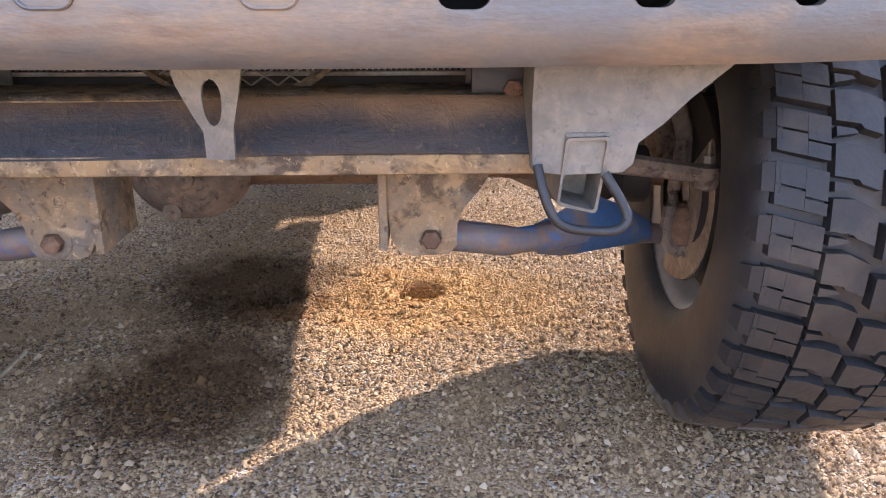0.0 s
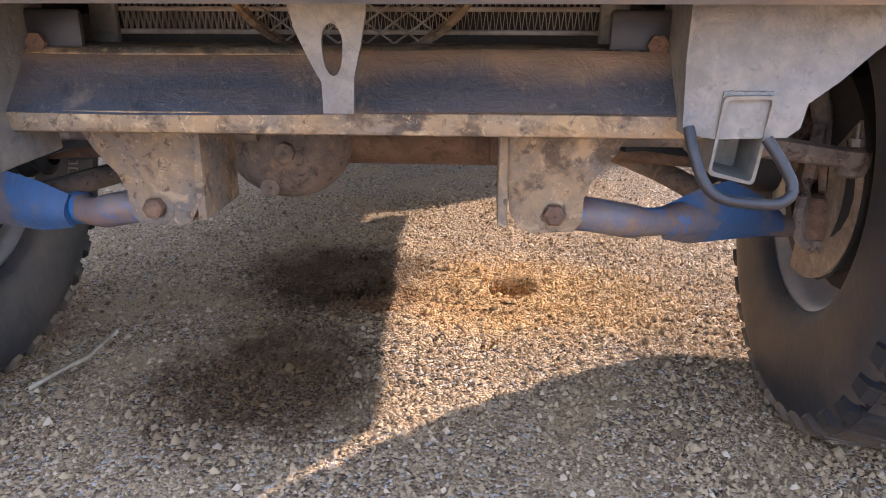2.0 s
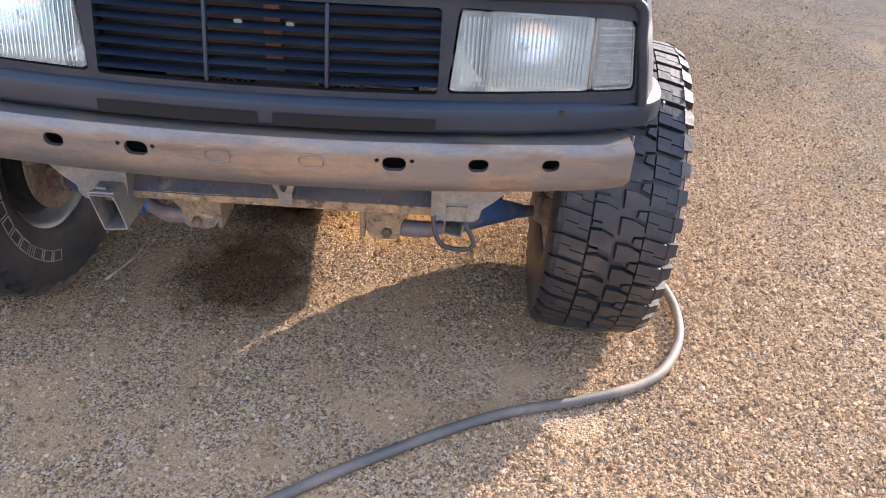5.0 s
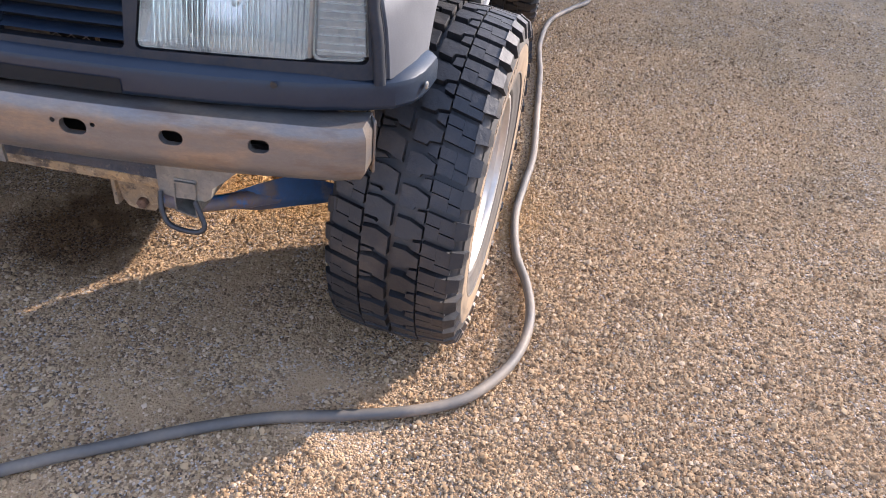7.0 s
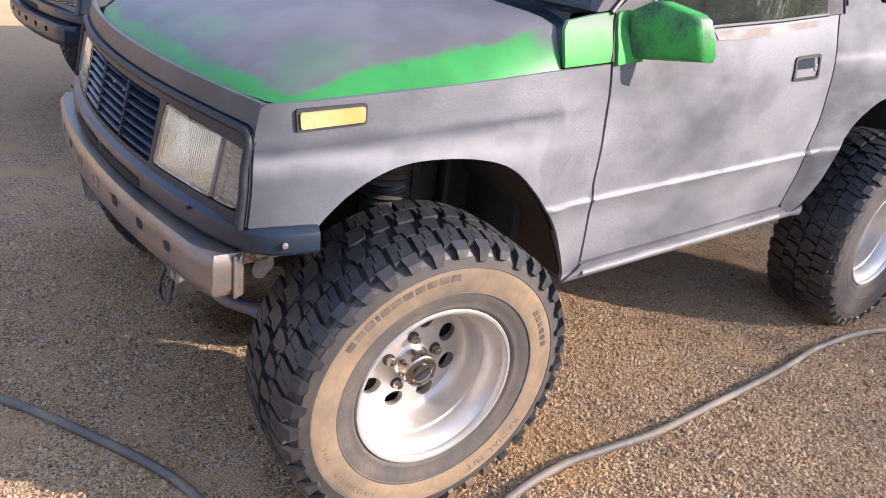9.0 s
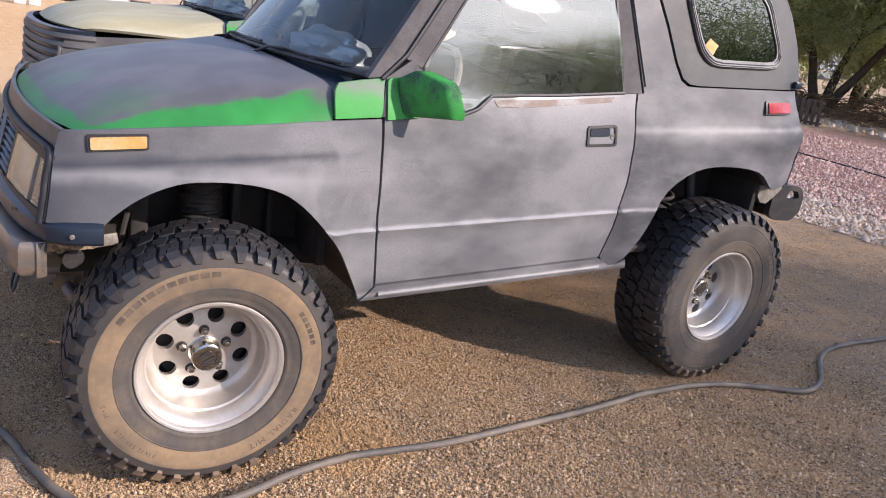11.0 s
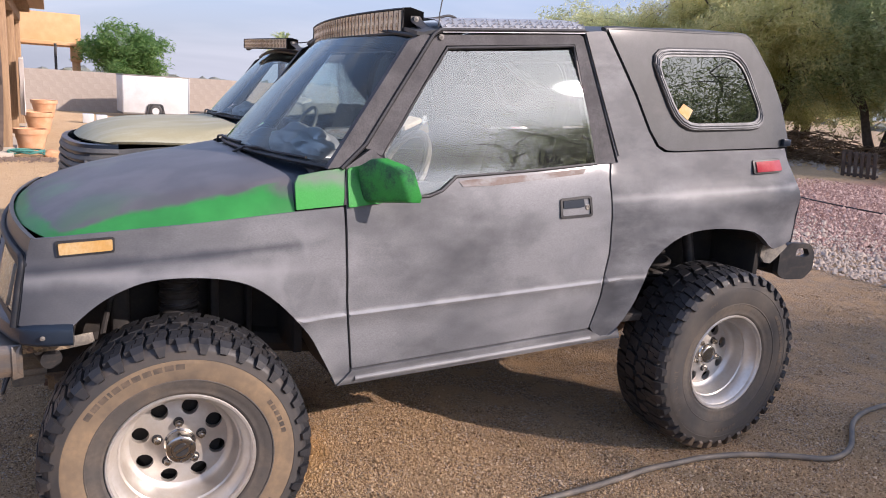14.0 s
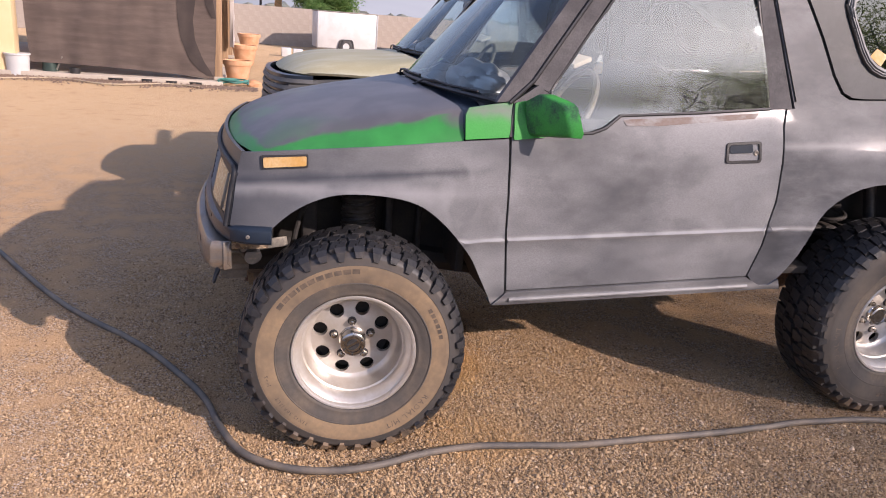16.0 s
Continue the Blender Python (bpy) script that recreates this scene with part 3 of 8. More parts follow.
def thicken(bm, d):
    """Gives an open sheet a second face d behind it and closed edges."""
    bm.normal_update()
    twin = {v: bm.verts.new(v.co - v.normal * d) for v in bm.verts[:]}
    rim = [tuple(e.verts) for e in bm.edges if e.is_boundary]
    for f in bm.faces[:]:
        bm.faces.new([twin[v] for v in reversed(f.verts)])
    for p, q in rim:
        bm.faces.new((p, q, twin[q], twin[p]))
    bmesh.ops.recalc_face_normals(bm, faces=bm.faces)
    return bm

# ---- the grey off-road car ----


def hood_material():
    """Grey primer with green left along the rolled edges and in worn patches at the nose."""
    m = bpy.data.materials.new("hood_primer_over_green")
    m.use_nodes = True
    nt = m.node_tree
    b = nt.nodes["Principled BSDF"]
    tc = nt.nodes.new("ShaderNodeTexCoord")
    sep = nt.nodes.new("ShaderNodeSeparateXYZ")
    nt.links.new(tc.outputs["Object"], sep.inputs[0])

    def math_node(op, a, c=None):
        n = nt.nodes.new("ShaderNodeMath")
        n.operation = op
        for i, v in ((0, a), (1, c)):
            if v is None:
                continue
            if isinstance(v, float):
                n.inputs[i].default_value = v
            else:
                nt.links.new(v, n.inputs[i])
        return n.outputs[0]

    def rng(v, a, c):
        n = nt.nodes.new("ShaderNodeMapRange")
        n.interpolation_type = "SMOOTHSTEP"
        n.inputs["From Min"].default_value, n.inputs["From Max"].default_value = a, c
        nt.links.new(v, n.inputs["Value"])
        return n.outputs[0]

    def noise_fac(s, d=5.0):
        n = nt.nodes.new("ShaderNodeTexNoise")
        n.inputs["Scale"].default_value, n.inputs["Detail"].default_value = s, d
        nt.links.new(tc.outputs["Object"], n.inputs["Vector"])
        return n.outputs["Fac"]

    n1 = noise_fac(6.0)
    wob = math_node("MULTIPLY", math_node("SUBTRACT", n1, 0.5), 0.10)
    ax = math_node("ADD", math_node("ABSOLUTE", sep.outputs["X"]), wob)
    bow = math_node("MULTIPLY", math_node("POWER", math_node("DIVIDE", math_node("ABSOLUTE", sep.outputs["X"]), 0.65), 2.6), 0.115)
    fy = math_node("SUBTRACT", math_node("ADD", math_node("SUBTRACT", bow, sep.outputs["Y"]), wob), 0.432)
    narrow = math_node("MULTIPLY", math_node("MAXIMUM", sep.outputs["Y"], 0.0), 0.235)
    side = rng(math_node("SUBTRACT", ax, narrow), 0.598, 0.622)
    front = rng(fy, -0.052, -0.024)
    patch = math_node("MULTIPLY", rng(fy, -0.42, -0.08), rng(noise_fac(4.0), 0.46, 0.62))
    mask = math_node("MAXIMUM", math_node("MAXIMUM", side, front), math_node("MULTIPLY", patch, 0.28))

    def mix(f, c1, c2):
        x = nt.nodes.new("ShaderNodeMix")
        x.data_type = "RGBA"
        nt.links.new(f, x.inputs[0])
        for s, c in ((x.inputs[6], c1), (x.inputs[7], c2)):
            if isinstance(c, tuple):
                s.default_value = (*c, 1)
            else:
                nt.links.new(c, s)
        return x.outputs[2]

    grey = mix(rng(n1, 0.4, 0.65), (0.095, 0.090, 0.093), (0.128, 0.120, 0.122))
    green = mix(rng(noise_fac(5.0), 0.4, 0.7), (0.017, 0.18, 0.034), (0.027, 0.265, 0.05))
    nt.links.new(mix(mask, grey, green), b.inputs["Base Color"])
    b.inputs["Roughness"].default_value = 0.45
    bp = nt.nodes.new("ShaderNodeBump")
    bp.inputs["Strength"].default_value, bp.inputs["Distance"].default_value = 0.06, 0.003
    nt.links.new(noise_fac(300.0, 2.0), bp.inputs["Height"])
    nt.links.new(bp.outputs[0], b.inputs["Normal"])
    return m


M_HOOD = hood_material()

SIDE = [(0.44, 0.690), (0.47, 0.712), (0.50, 0.722), (0.60, 0.731), (0.700, 0.737), (0.714, 0.746), (0.722, 0.735), (0.74, 0.7345), (0.85, 0.742),
        (1.00, 0.738), (1.05, 0.732), (1.10, 0.722), (1.16, 0.700), (1.30, 0.674), (1.66, 0.606), (1.72, 0.588)]
ARCH_F = [(-0.298, 0.723), (-0.253, 0.769), (-0.193, 0.815), (-0.118, 0.850), (-0.040, 0.866), (0.072, 0.865), (0.172, 0.848),
          (0.242, 0.814), (0.316, 0.750), (0.393, 0.660), (0.433, 0.589), (0.497, 0.468)]
ARCH_R = [(1.600, 0.522), (1.648, 0.535), (1.715, 0.643), (1.746, 0.711), (1.809, 0.846), (1.94, 0.934), (2.119, 0.958),
          (2.353, 0.937), (2.472, 0.872), (2.52, 0.85)]
# hub places: half track, along, height; the tyres' share of full height, and the ground under them
FRONT_HUB, REAR_HUB = (0.7295, 0.0, 0.353), (0.715, 2.200, 0.392)
FRONT_TYRE, REAR_TYRE = (0.935, -0.022), (1.030, -0.009)
STEER, CAMBER, FAR_OUT = -0.07, -0.02, 0.075


CREASE = [[(0.31 + 0.02 * k, h + 0.045 * (0.31 + 0.02 * k - 0.52)) for k in range(66)] for h in (0.701, 0.714, 0.7225)]


def half_width(y, z):
    """Half the body's width at a place along it and a height."""
    zr = z - 0.045 * (y - 0.52)
    x = lerp(SIDE, zr)
    s = min(max((0.5 - y) / 0.9, 0), 1) ** 1.5
    x -= s * (0.004 + 0.062 * min(max((zr - 0.74) / 0.24, 0), 1))
    if zr < 1.2:
        x += 0.012 * smoothstep(0.46, 0.385, math.hypot(y - 0.06, z - 0.485)) if y < 0.6 else 0.0
        x += 0.020 * smoothstep(1.65, 2.1, y) * math.exp(-((zr - 0.985) / 0.06) ** 2)
        x -= 0.014 * smoothstep(1.62, 1.9, y) * math.exp(-((zr - 1.075) / 0.035) ** 2) * smoothstep(2.7, 2.4, y)
        x += 0.016 * smoothstep(0.50, 0.41, math.hypot(y - 2.13, z - 0.55)) if y > 1.6 else 0.0
    x -= 0.075 * max(0, (y - 2.42) / 0.3) ** 2
    x -= 2.2 * max(0, -0.30 - y) ** 2
    if 0.2 < y < 0.51 and 0.72 < z < 0.98:
        x += 0.0060 * noise.noise(Vector((y * 16 + z * 9, z * 7, 1.0))) * smoothstep(0.2, 0.32, y) * smoothstep(0.72, 0.80, z)
    return x


def side_sheet(poly, side, holes=(), proud=0.0, deep=0.03, step=0.06):
    return sheet(poly, lambda y, z: (side * (half_width(y, z) + proud), y, z),
                 lambda y, z: (side * (half_width(y, z) + proud - deep), y, z), holes, step, CREASE if step < 0.051 else ())


def front_y(x, z):
    return -0.497 + 0.172 * x * x + 0.22 * (z - 0.76) + 0.9 * max(0, abs(x) - 0.655) ** 1.5


def corner_x(z):
    """Half the nose's width where fender and nose panel meet, at a height."""
    x = 0.68
    for _ in range(30):
        x += 0.5 * (half_width(front_y(x, z), z) - x)
    return x


def front_sheet(poly, holes=(), proud=0.0, deep=0.03, step=0.05):
    return sheet(poly, lambda x, z: (x, front_y(x, z) - proud, z), lambda x, z: (x, front_y(x, z) - proud + deep, z), holes, step)


def round_rect(x0, z0, x1, z1, r, n=4):
    out = []
    for cx, cz, a in ((x1 - r, z1 - r, 0), (x0 + r, z1 - r, 90), (x0 + r, z0 + r, 180), (x1 - r, z0 + r, 270)):
        for k in range(n + 1):
            t = radians(a + 90 * k / n)
            out.append((cx + r * math.cos(t), cz + r * math.sin(t)))
    return out


def round_poly(pts, r, n=4):
    """Rounds the corners of a convex outline."""
    out = []
    for i, p in enumerate(pts):
        p, a, b = Vector(p), Vector(pts[i - 1]), Vector(pts[(i + 1) % len(pts)])
        q, w = p + (a - p).normalized() * r, p + (b - p).normalized() * r
        for k in range(n + 1):
            t = k / n
            out.append(tuple(q * (1 - t) ** 2 + p * 2 * t * (1 - t) + w * t * t))
    return out


def tread_blocks(bm, m):
    """The chunky tread: two staggered rows of centre blocks and lugs that wrap over both shoulders."""
    def block(t0, t1, x0, x1, skew, r0, r1, bow=0.0, lean=(-0.03, 0.07)):
        vs = []
        for r, g in ((r0, lean[0]), (r1, lean[1])):
            for x, s in ((x0, 0.0), (x1, skew)):
                for t in (t0 + s, t1 + s):
                    mid = (t0 + t1) / 2 + s
                    tt = t + (mid - t) * g
                    xx = x + ((x0 + x1) / 2 - x) * g
                    rr = r - bow * (abs(xx) / 0.13) ** 2
                    vs.append(bm.verts.new(m @ Vector((xx, rr * math.cos(tt), rr * math.sin(tt)))))
        a = vs
        for f in ((0, 1, 3, 2), (4, 6, 7, 5), (0, 4, 5, 1), (2, 3, 7, 6), (0, 2, 6, 4), (1, 5, 7, 3)):
            bm.faces.new([a[i] for i in f])

    def poly_block(pts, t0, d, r0, r1):
        """A block with an outline in (across, along), raised from r0 to r1 with leaning sides."""
        cx, ct = sum(p[0] for p in pts) / len(pts), sum(p[1] for p in pts) / len(pts)
        low, top = [], []
        for px, pt in pts:
            for ring, r, g in ((low, r0, -0.03), (top, r1, 0.055)):
                xx, tt = px + (cx - px) * g, t0 + d * (pt + (ct - pt) * g)
                rr = r - 0.004 * (abs(xx) / 0.13) ** 2
                ring.append(bm.verts.new(m @ Vector((xx, rr * math.cos(tt), rr * math.sin(tt)))))
        bm.faces.new(top)
        for k in range(len(pts)):
            j = (k + 1) % len(pts)
            bm.faces.new((low[k], low[j], top[j], top[k]))

    n = 39
    d = 2 * math.pi / n
    rt = random.Random(12)
    for i in range(n):
        t = i * d
        u = rt.uniform(-0.05, 0.05)
        q = 0.3945 - rt.uniform(0, 0.0012)
        poly_block([(-0.058, 0.00), (-0.032, 0.05 + u), (-0.004, 0.20), (-0.004, 0.88), (-0.026, 0.80 + u), (-0.030, 0.68), (-0.058, 0.62)], t, d, 0.366, q)
        poly_block([(-0.056, 0.71), (-0.035, 0.76), (-0.031, 0.87 + u), (-0.056, 0.90)], t, d, 0.366, q - 0.001)
        poly_block([(0.004, 0.46), (0.030, 0.54 + u), (0.058, 0.72), (0.058, 1.08), (0.036, 1.10), (0.032, 1.24 + u), (0.004, 1.14)], t, d, 0.366, q)
        poly_block([(0.040, 1.19), (0.057, 1.18), (0.057, 1.56), (0.037, 1.46 + u)], t, d, 0.366, q - 0.001)
        wide = 0.010 if i % 2 else 0.0
        for o, x0, x1 in ((0.15, 0.060, 0.118), (0.35, -0.118, -0.061)):
            cut = rt.uniform(0.30, 0.46)
            xm = x0 + (x1 - x0) * rt.uniform(0.42, 0.58)
            for xa, xb, c in ((x0, xm, cut), (xm, x1, cut + 0.13)):
                s = d * 0.20 * (xb - xa) / (x1 - x0)
                b0 = t + d * (o + 0.20 * (xa - x0) / (x1 - x0))
                block(b0, b0 + d * (c - 0.018), xa, xb, s, 0.366, q, 0.010, (0.0, 0.012))
                block(b0 + d * (c + 0.022), b0 + d * 0.80, xa, xb, s, 0.366, q, 0.010, (0.0, 0.012))
            block(t + d * o, t + d * (o + 0.82), x0, x1, d * 0.20, 0.360, 0.3865, 0.010)
        for sgn, o in ((1, 0.27), (-1, 0.35)):
            a, b = t + d * o, t + d * (o + 0.60)
            vs = []
            for x, r in ((0.116, 0.389), (0.1385, 0.376), (0.1445, 0.356 - wide), (0.130, 0.345 - wide), (0.113, 0.362)) if sgn > 0 else ((0.112, 0.387), (0.130, 0.377), (0.1375, 0.360), (0.130, 0.350), (0.110, 0.362)):
                for q in (a + (0.388 - r) * 0.6, b - (0.388 - r) * 0.6):
                    vs.append(bm.verts.new(m @ Vector((sgn * x, r * math.cos(q), r * math.sin(q)))))
            for k in range(4):
                bm.faces.new((vs[2 * k], vs[2 * k + 1], vs[2 * k + 3], vs[2 * k + 2]))
            bm.faces.new((vs[0], vs[2], vs[4], vs[6], vs[8]))
            bm.faces.new((vs[1], vs[9], vs[7], vs[5], vs[3]))
            bm.faces.new((vs[8], vs[9], vs[1], vs[0]))


def letters(bm, m, text_widths, a0, r, h, x, thick=0.0016, way=-1, line=0.0):
    """Raised letter-sized bars round a sidewall, from the angle a0 on (radians, 0 at the top), of the given widths (0: a space)."""
    a = a0
    for w in text_widths:
        if w > 0:
            t0, t1 = a, a + way * w / r
            strokes = [(r - h / 2, r + h / 2, t0, t1)]
            if line:
                e = way * line / r
                strokes = [(r - h / 2, r + h / 2, t0, t0 + e), (r - h / 2, r + h / 2, t1 - e, t1), (r - h / 2, r - h / 2 + line, t0, t1), (r + h / 2 - line, r + h / 2, t0, t1)]
            for r0, r1, q0, q1 in strokes:
                c = [m @ Vector((x + o, rr * math.sin(q), rr * math.cos(q))) for o in (0, thick) for rr in (r0, r1) for q in (q0, q1)]
                v = [bm.verts.new(p) for p in c]
                for f in ((0, 1, 3, 2), (4, 6, 7, 5), (0, 4, 5, 1), (2, 3, 7, 6), (0, 2, 6, 4), (1, 5, 7, 3)):
                    bm.faces.new([v[i] for i in f])
        a += way * (abs(w) + 0.006) / r


def words(bm, m, text, a0, r, h, x, way=-1):
    """Raised letters round a sidewall, from the angle a0 on, their feet towards the hub."""
    a = a0
    for ch in text:
        cu = bpy.data.curves.new("letter", "FONT")
        cu.body, cu.size, cu.extrude, cu.resolution_u = ch, h * 1.4, 0.0, 2
        ob = bpy.data.objects.new("letter", cu)
        me = ob.to_mesh()
        w = max([v.co.x for v in me.vertices], default=h * 0.4)
        mid = a + way * w * 0.5 / r
        vs = [bm.verts.new(m @ Vector((x, (r - h / 2 + v.co.y) * math.sin(mid + way * (v.co.x - w / 2) / r), (r - h / 2 + v.co.y) * math.cos(mid + way * (v.co.x - w / 2) / r)))) for v in me.vertices]
        for p in me.polygons:
            bm.faces.new([vs[i] for i in p.vertices])
        ob.to_mesh_clear()
        bpy.data.objects.remove(ob)
        bpy.data.curves.remove(cu)
        a += way * (w + 0.004) / r


def squash(bm, m, load):
    """Brings the tyre to its worn, loaded size, from the bead outwards, and flattens it where it stands."""
    share, floor = load
    inv = m.inverted()
    for v in bm.verts:
        q = inv @ v.co
        r = math.hypot(q.y, q.z)
        if r > 0.212:
            k = (0.212 + (r - 0.212) * share) / r
            v.co = m @ Vector((q.x, q.y * k, q.z * k))
        low = floor + 0.03 - v.co.z
        if low > 0:
            v.co.z += min(low, 0.06) ** 2 * 9.0
            v.co.z = max(v.co.z, floor - 0.002)
    return bm


def wheel(car, side, front, spin):
    """One wheel: a deep-dished alloy rim with round holes, hub and nuts, and a big mud tyre."""
    (hx, hy, hz), load = (FRONT_HUB, FRONT_TYRE) if front else (REAR_HUB, REAR_TYRE)
    hx += FAR_OUT if side < 0 else 0.0
    place = Matrix.Translation((side * hx, hy, hz)) @ Matrix.Rotation(STEER if front else 0.0, 4, "Z") @ Matrix.Rotation(-CAMBER * side if front else 0.0, 4, "Y")
    m = place @ Matrix.Diagonal((side, 1, 1, 1)) @ Matrix.Rotation(spin, 4, "X")
    prof = [(-0.105, 0.203), (-0.112, 0.212), (-0.105, 0.195), (-0.09, 0.185), (-0.02, 0.168), (0.0, 0.166), (0.055, 0.172), (0.090, 0.186),
            (0.108, 0.196), (0.116, 0.207), (0.122, 0.209), (0.126, 0.206), (0.125, 0.200), (0.119, 0.1955), (0.110, 0.1945), (0.106, 0.190), (0.098, 0.186), (0.092, 0.179), (0.060, 0.1735), (0.056, 0.168), (0.020, 0.164), (0.004, 0.160), (-0.006, 0.154), (-0.012, 0.142)]
    bm = bmesh.new()
    add_lathe(bm, prof, m, 56)
    outer = [(0.142 * math.cos(k * math.pi / 28), 0.142 * math.sin(k * math.pi / 28)) for k in range(56)]
    inner = [(0.036 * math.cos(k * math.pi / 12), 0.036 * math.sin(k * math.pi / 12)) for k in range(24)]
    cut = [[(0.1145 * math.cos(h * math.pi / 4) + 0.025 * math.cos(k * math.pi / 7), 0.1145 * math.sin(h * math.pi / 4) + 0.025 * math.sin(k * math.pi / 7)) for k in range(14)] for h in range(8)]

    def disc(u, v):
        r = math.hypot(u, v)
        return m @ Vector((-0.012 + 0.014 * smoothstep(0.14, 0.05, r), u, v))

    d = sheet(outer, disc, lambda u, v: m @ Vector((-0.028, u, v)), [inner] + cut, 0.022)
    me = bpy.data.meshes.new("tmp")
    d.to_mesh(me)
    d.free()
    bm.from_mesh(me)
    bpy.data.meshes.remove(me)
    rim = part("wheel", bm, M_ALLOY, car, "deep-dish polished alloy wheel under tan dust" if side > 0 else "")
    sw = [(0.112, 0.200), (0.124, 0.214), (0.130, 0.232), (0.1345, 0.262), (0.1375, 0.290), (0.1385, 0.312), (0.1375, 0.330), (0.133, 0.352), (0.124, 0.366), (0.112, 0.372), (0.06, 0.376), (0, 0.377)]
    tyre = lathe(sw + [(-a, r) for a, r in reversed(sw[:-1])], m, 72)
    part("tyre", squash(tyre, m, load), M_RUBBER, rim, "black mud-terrain tyre")
    dust = bmesh.new()
    add_lathe(dust, [(0.1363, 0.258), (0.1385, 0.264), (0.1396, 0.290), (0.1400, 0.312), (0.1399, 0.3245), (0.1392, 0.3265)], m, 72)
    # rear sidewalls: darker dust, with their half-shade put into the colour
    part("sidewall", squash(dust, m, load), (M_SIDEWALL if front else M_SIDEWALL_DARK) if side > 0 else M_RUBBER, rim, "tan dust caked on the sidewall" if side > 0 else "")
    band = bmesh.new()
    add_lathe(band, [(0.1388, 0.3262), (0.1406, 0.3272), (0.1404, 0.3300), (0.1392, 0.332), (0.1372, 0.345), (0.1335, 0.354)], m, 72)
    part("shoulder_band", squash(band, m, load), M_SIDEWALL_DARK if side > 0 else M_RUBBER, rim)
    inner = bmesh.new()
    add_lathe(inner, [(0.1235, 0.211), (0.1275, 0.216), (0.1290, 0.220), (0.1282, 0.224), (0.1325, 0.236), (0.1355, 0.250), (0.1365, 0.2585), (0.1390, 0.2600), (0.1390, 0.2630), (0.1380, 0.2645)], m, 72)
    part("bead_ring", squash(inner, m, load), M_BEAD if side > 0 else M_RUBBER, rim)
    tb = bmesh.new()
    tread_blocks(tb, m)
    bmesh.ops.recalc_face_normals(tb, faces=tb.faces)
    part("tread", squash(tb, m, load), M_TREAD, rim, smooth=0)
    lt = bmesh.new()
    trail = [0.024, 0.024, 0.024, 0.008, 0.022, 0.024, 0.024, 0.024, 0.024, 0.024, 0.024]
    m2 = place @ Matrix.Diagonal((side, -side, 1, 1))
    letters(lt, m2, trail, 0.98 if front else -0.90, 0.306, 0.017, 0.1392)
    letters(lt, m2, [0.015] * 6, -0.95 if front else -2.85, 0.300, 0.014, 0.1392)
    words(lt, m2, "RADIAL M/T", -2.1 if front else 2.17, 0.300, 0.021, 0.1402)
    words(lt, m2, "M+S", 1.95 if front else 0.55, 0.300, 0.014, 0.1402)
    words(lt, m2, "31X12.50R15LT", 2.62 if front else -2.0, 0.300, 0.013, 0.1402)
    part("lettering", squash(lt, m, load), M_MARK, rim, kind="stuff", smooth=0)
    if side < 0:
        wl = bmesh.new()
        letters(wl, place @ Matrix.Diagonal((-side, side, 1, 1)), [1.6 * q for q in trail], 2.75, 0.274, 0.032, 0.1378, line=0.0026)
        letters(wl, place @ Matrix.Diagonal((-side, side, 1, 1)), [1.6 * q for q in trail], -0.45, 0.274, 0.032, 0.1378, line=0.0026)
        part("inner_lettering", squash(wl, m, load), M_PALEMARK, rim, "pale worn raised lettering", kind="stuff", smooth=0)
    hub, rad = (0.052, 0.041) if front else (0.024, 0.037)
    cap = part("hub", lathe([(-0.015, rad + 0.006), (0.002, rad + 0.005), (0.006, rad), (hub - 0.014, rad - 0.002), (hub - 0.010, rad + 0.003), (hub - 0.001, rad + 0.002), (hub + 0.002, rad - 0.002), (hub + 0.002, 0.029), (hub - 0.001, 0.027), (hub - 0.001, 0.0005)], m, 36), M_HUB, rim, "dusty chromed hub cap")
    if front:
        for k in (-1, 1):
            bar = [(0.020 * math.cos(a), k * (0.006 + 0.012 * math.sin(a))) for a in [q * math.pi / 8 for q in range(9)]]
            part("dial_grip", sheet(bar, lambda u, v: m @ Vector((hub + 0.003, u, v)), lambda u, v: m @ Vector((hub - 0.001, u, v)), (), 0.01), M_BLACKSTEEL, cap)
        for k in range(6):
            a = k * math.pi / 3
            bolt = m @ Matrix.Translation((hub + 0.001, 0.035 * math.cos(a), 0.035 * math.sin(a)))
            part("hub_bolt", lathe([(0, 0.0035), (0.003, 0.0035), (0.003, 0.0004)], bolt, 6), M_BLACKSTEEL, cap)
    for k in range(5):
        a = k * 2 * math.pi / 5 - 0.15
        nut = m @ Matrix.Translation((0.002, 0.0665 * math.cos(a), 0.0665 * math.sin(a)))
        part("nut_seat", lathe([(-0.004, 0.0155), (0.0006, 0.0155), (0.0006, 0.010)], nut, 14), M_BLACKSTEEL, rim)
        part("wheel_nut", lathe([(0, 0.0115), (0.016, 0.0115), (0.021, 0.009), (0.023, 0.003), (0.023, 0.0005)], nut, 6), M_HUB, rim, smooth=25)
    # added dark disc that keeps lit ground from showing through the holes
    part("backing_disc", lathe([(-0.062, 0.02), (-0.062, 0.150), (-0.066, 0.166), (-0.070, 0.150), (-0.070, 0.02)], m, 32), M_DARK, rim)
    drum = lathe([(-0.05, 0.02), (-0.05, 0.13), (-0.06, 0.14), (-0.10, 0.14), (-0.105, 0.12), (-0.105, 0.02)], m, 28)
    part("brake", drum, M_DARK, car)
    return rim


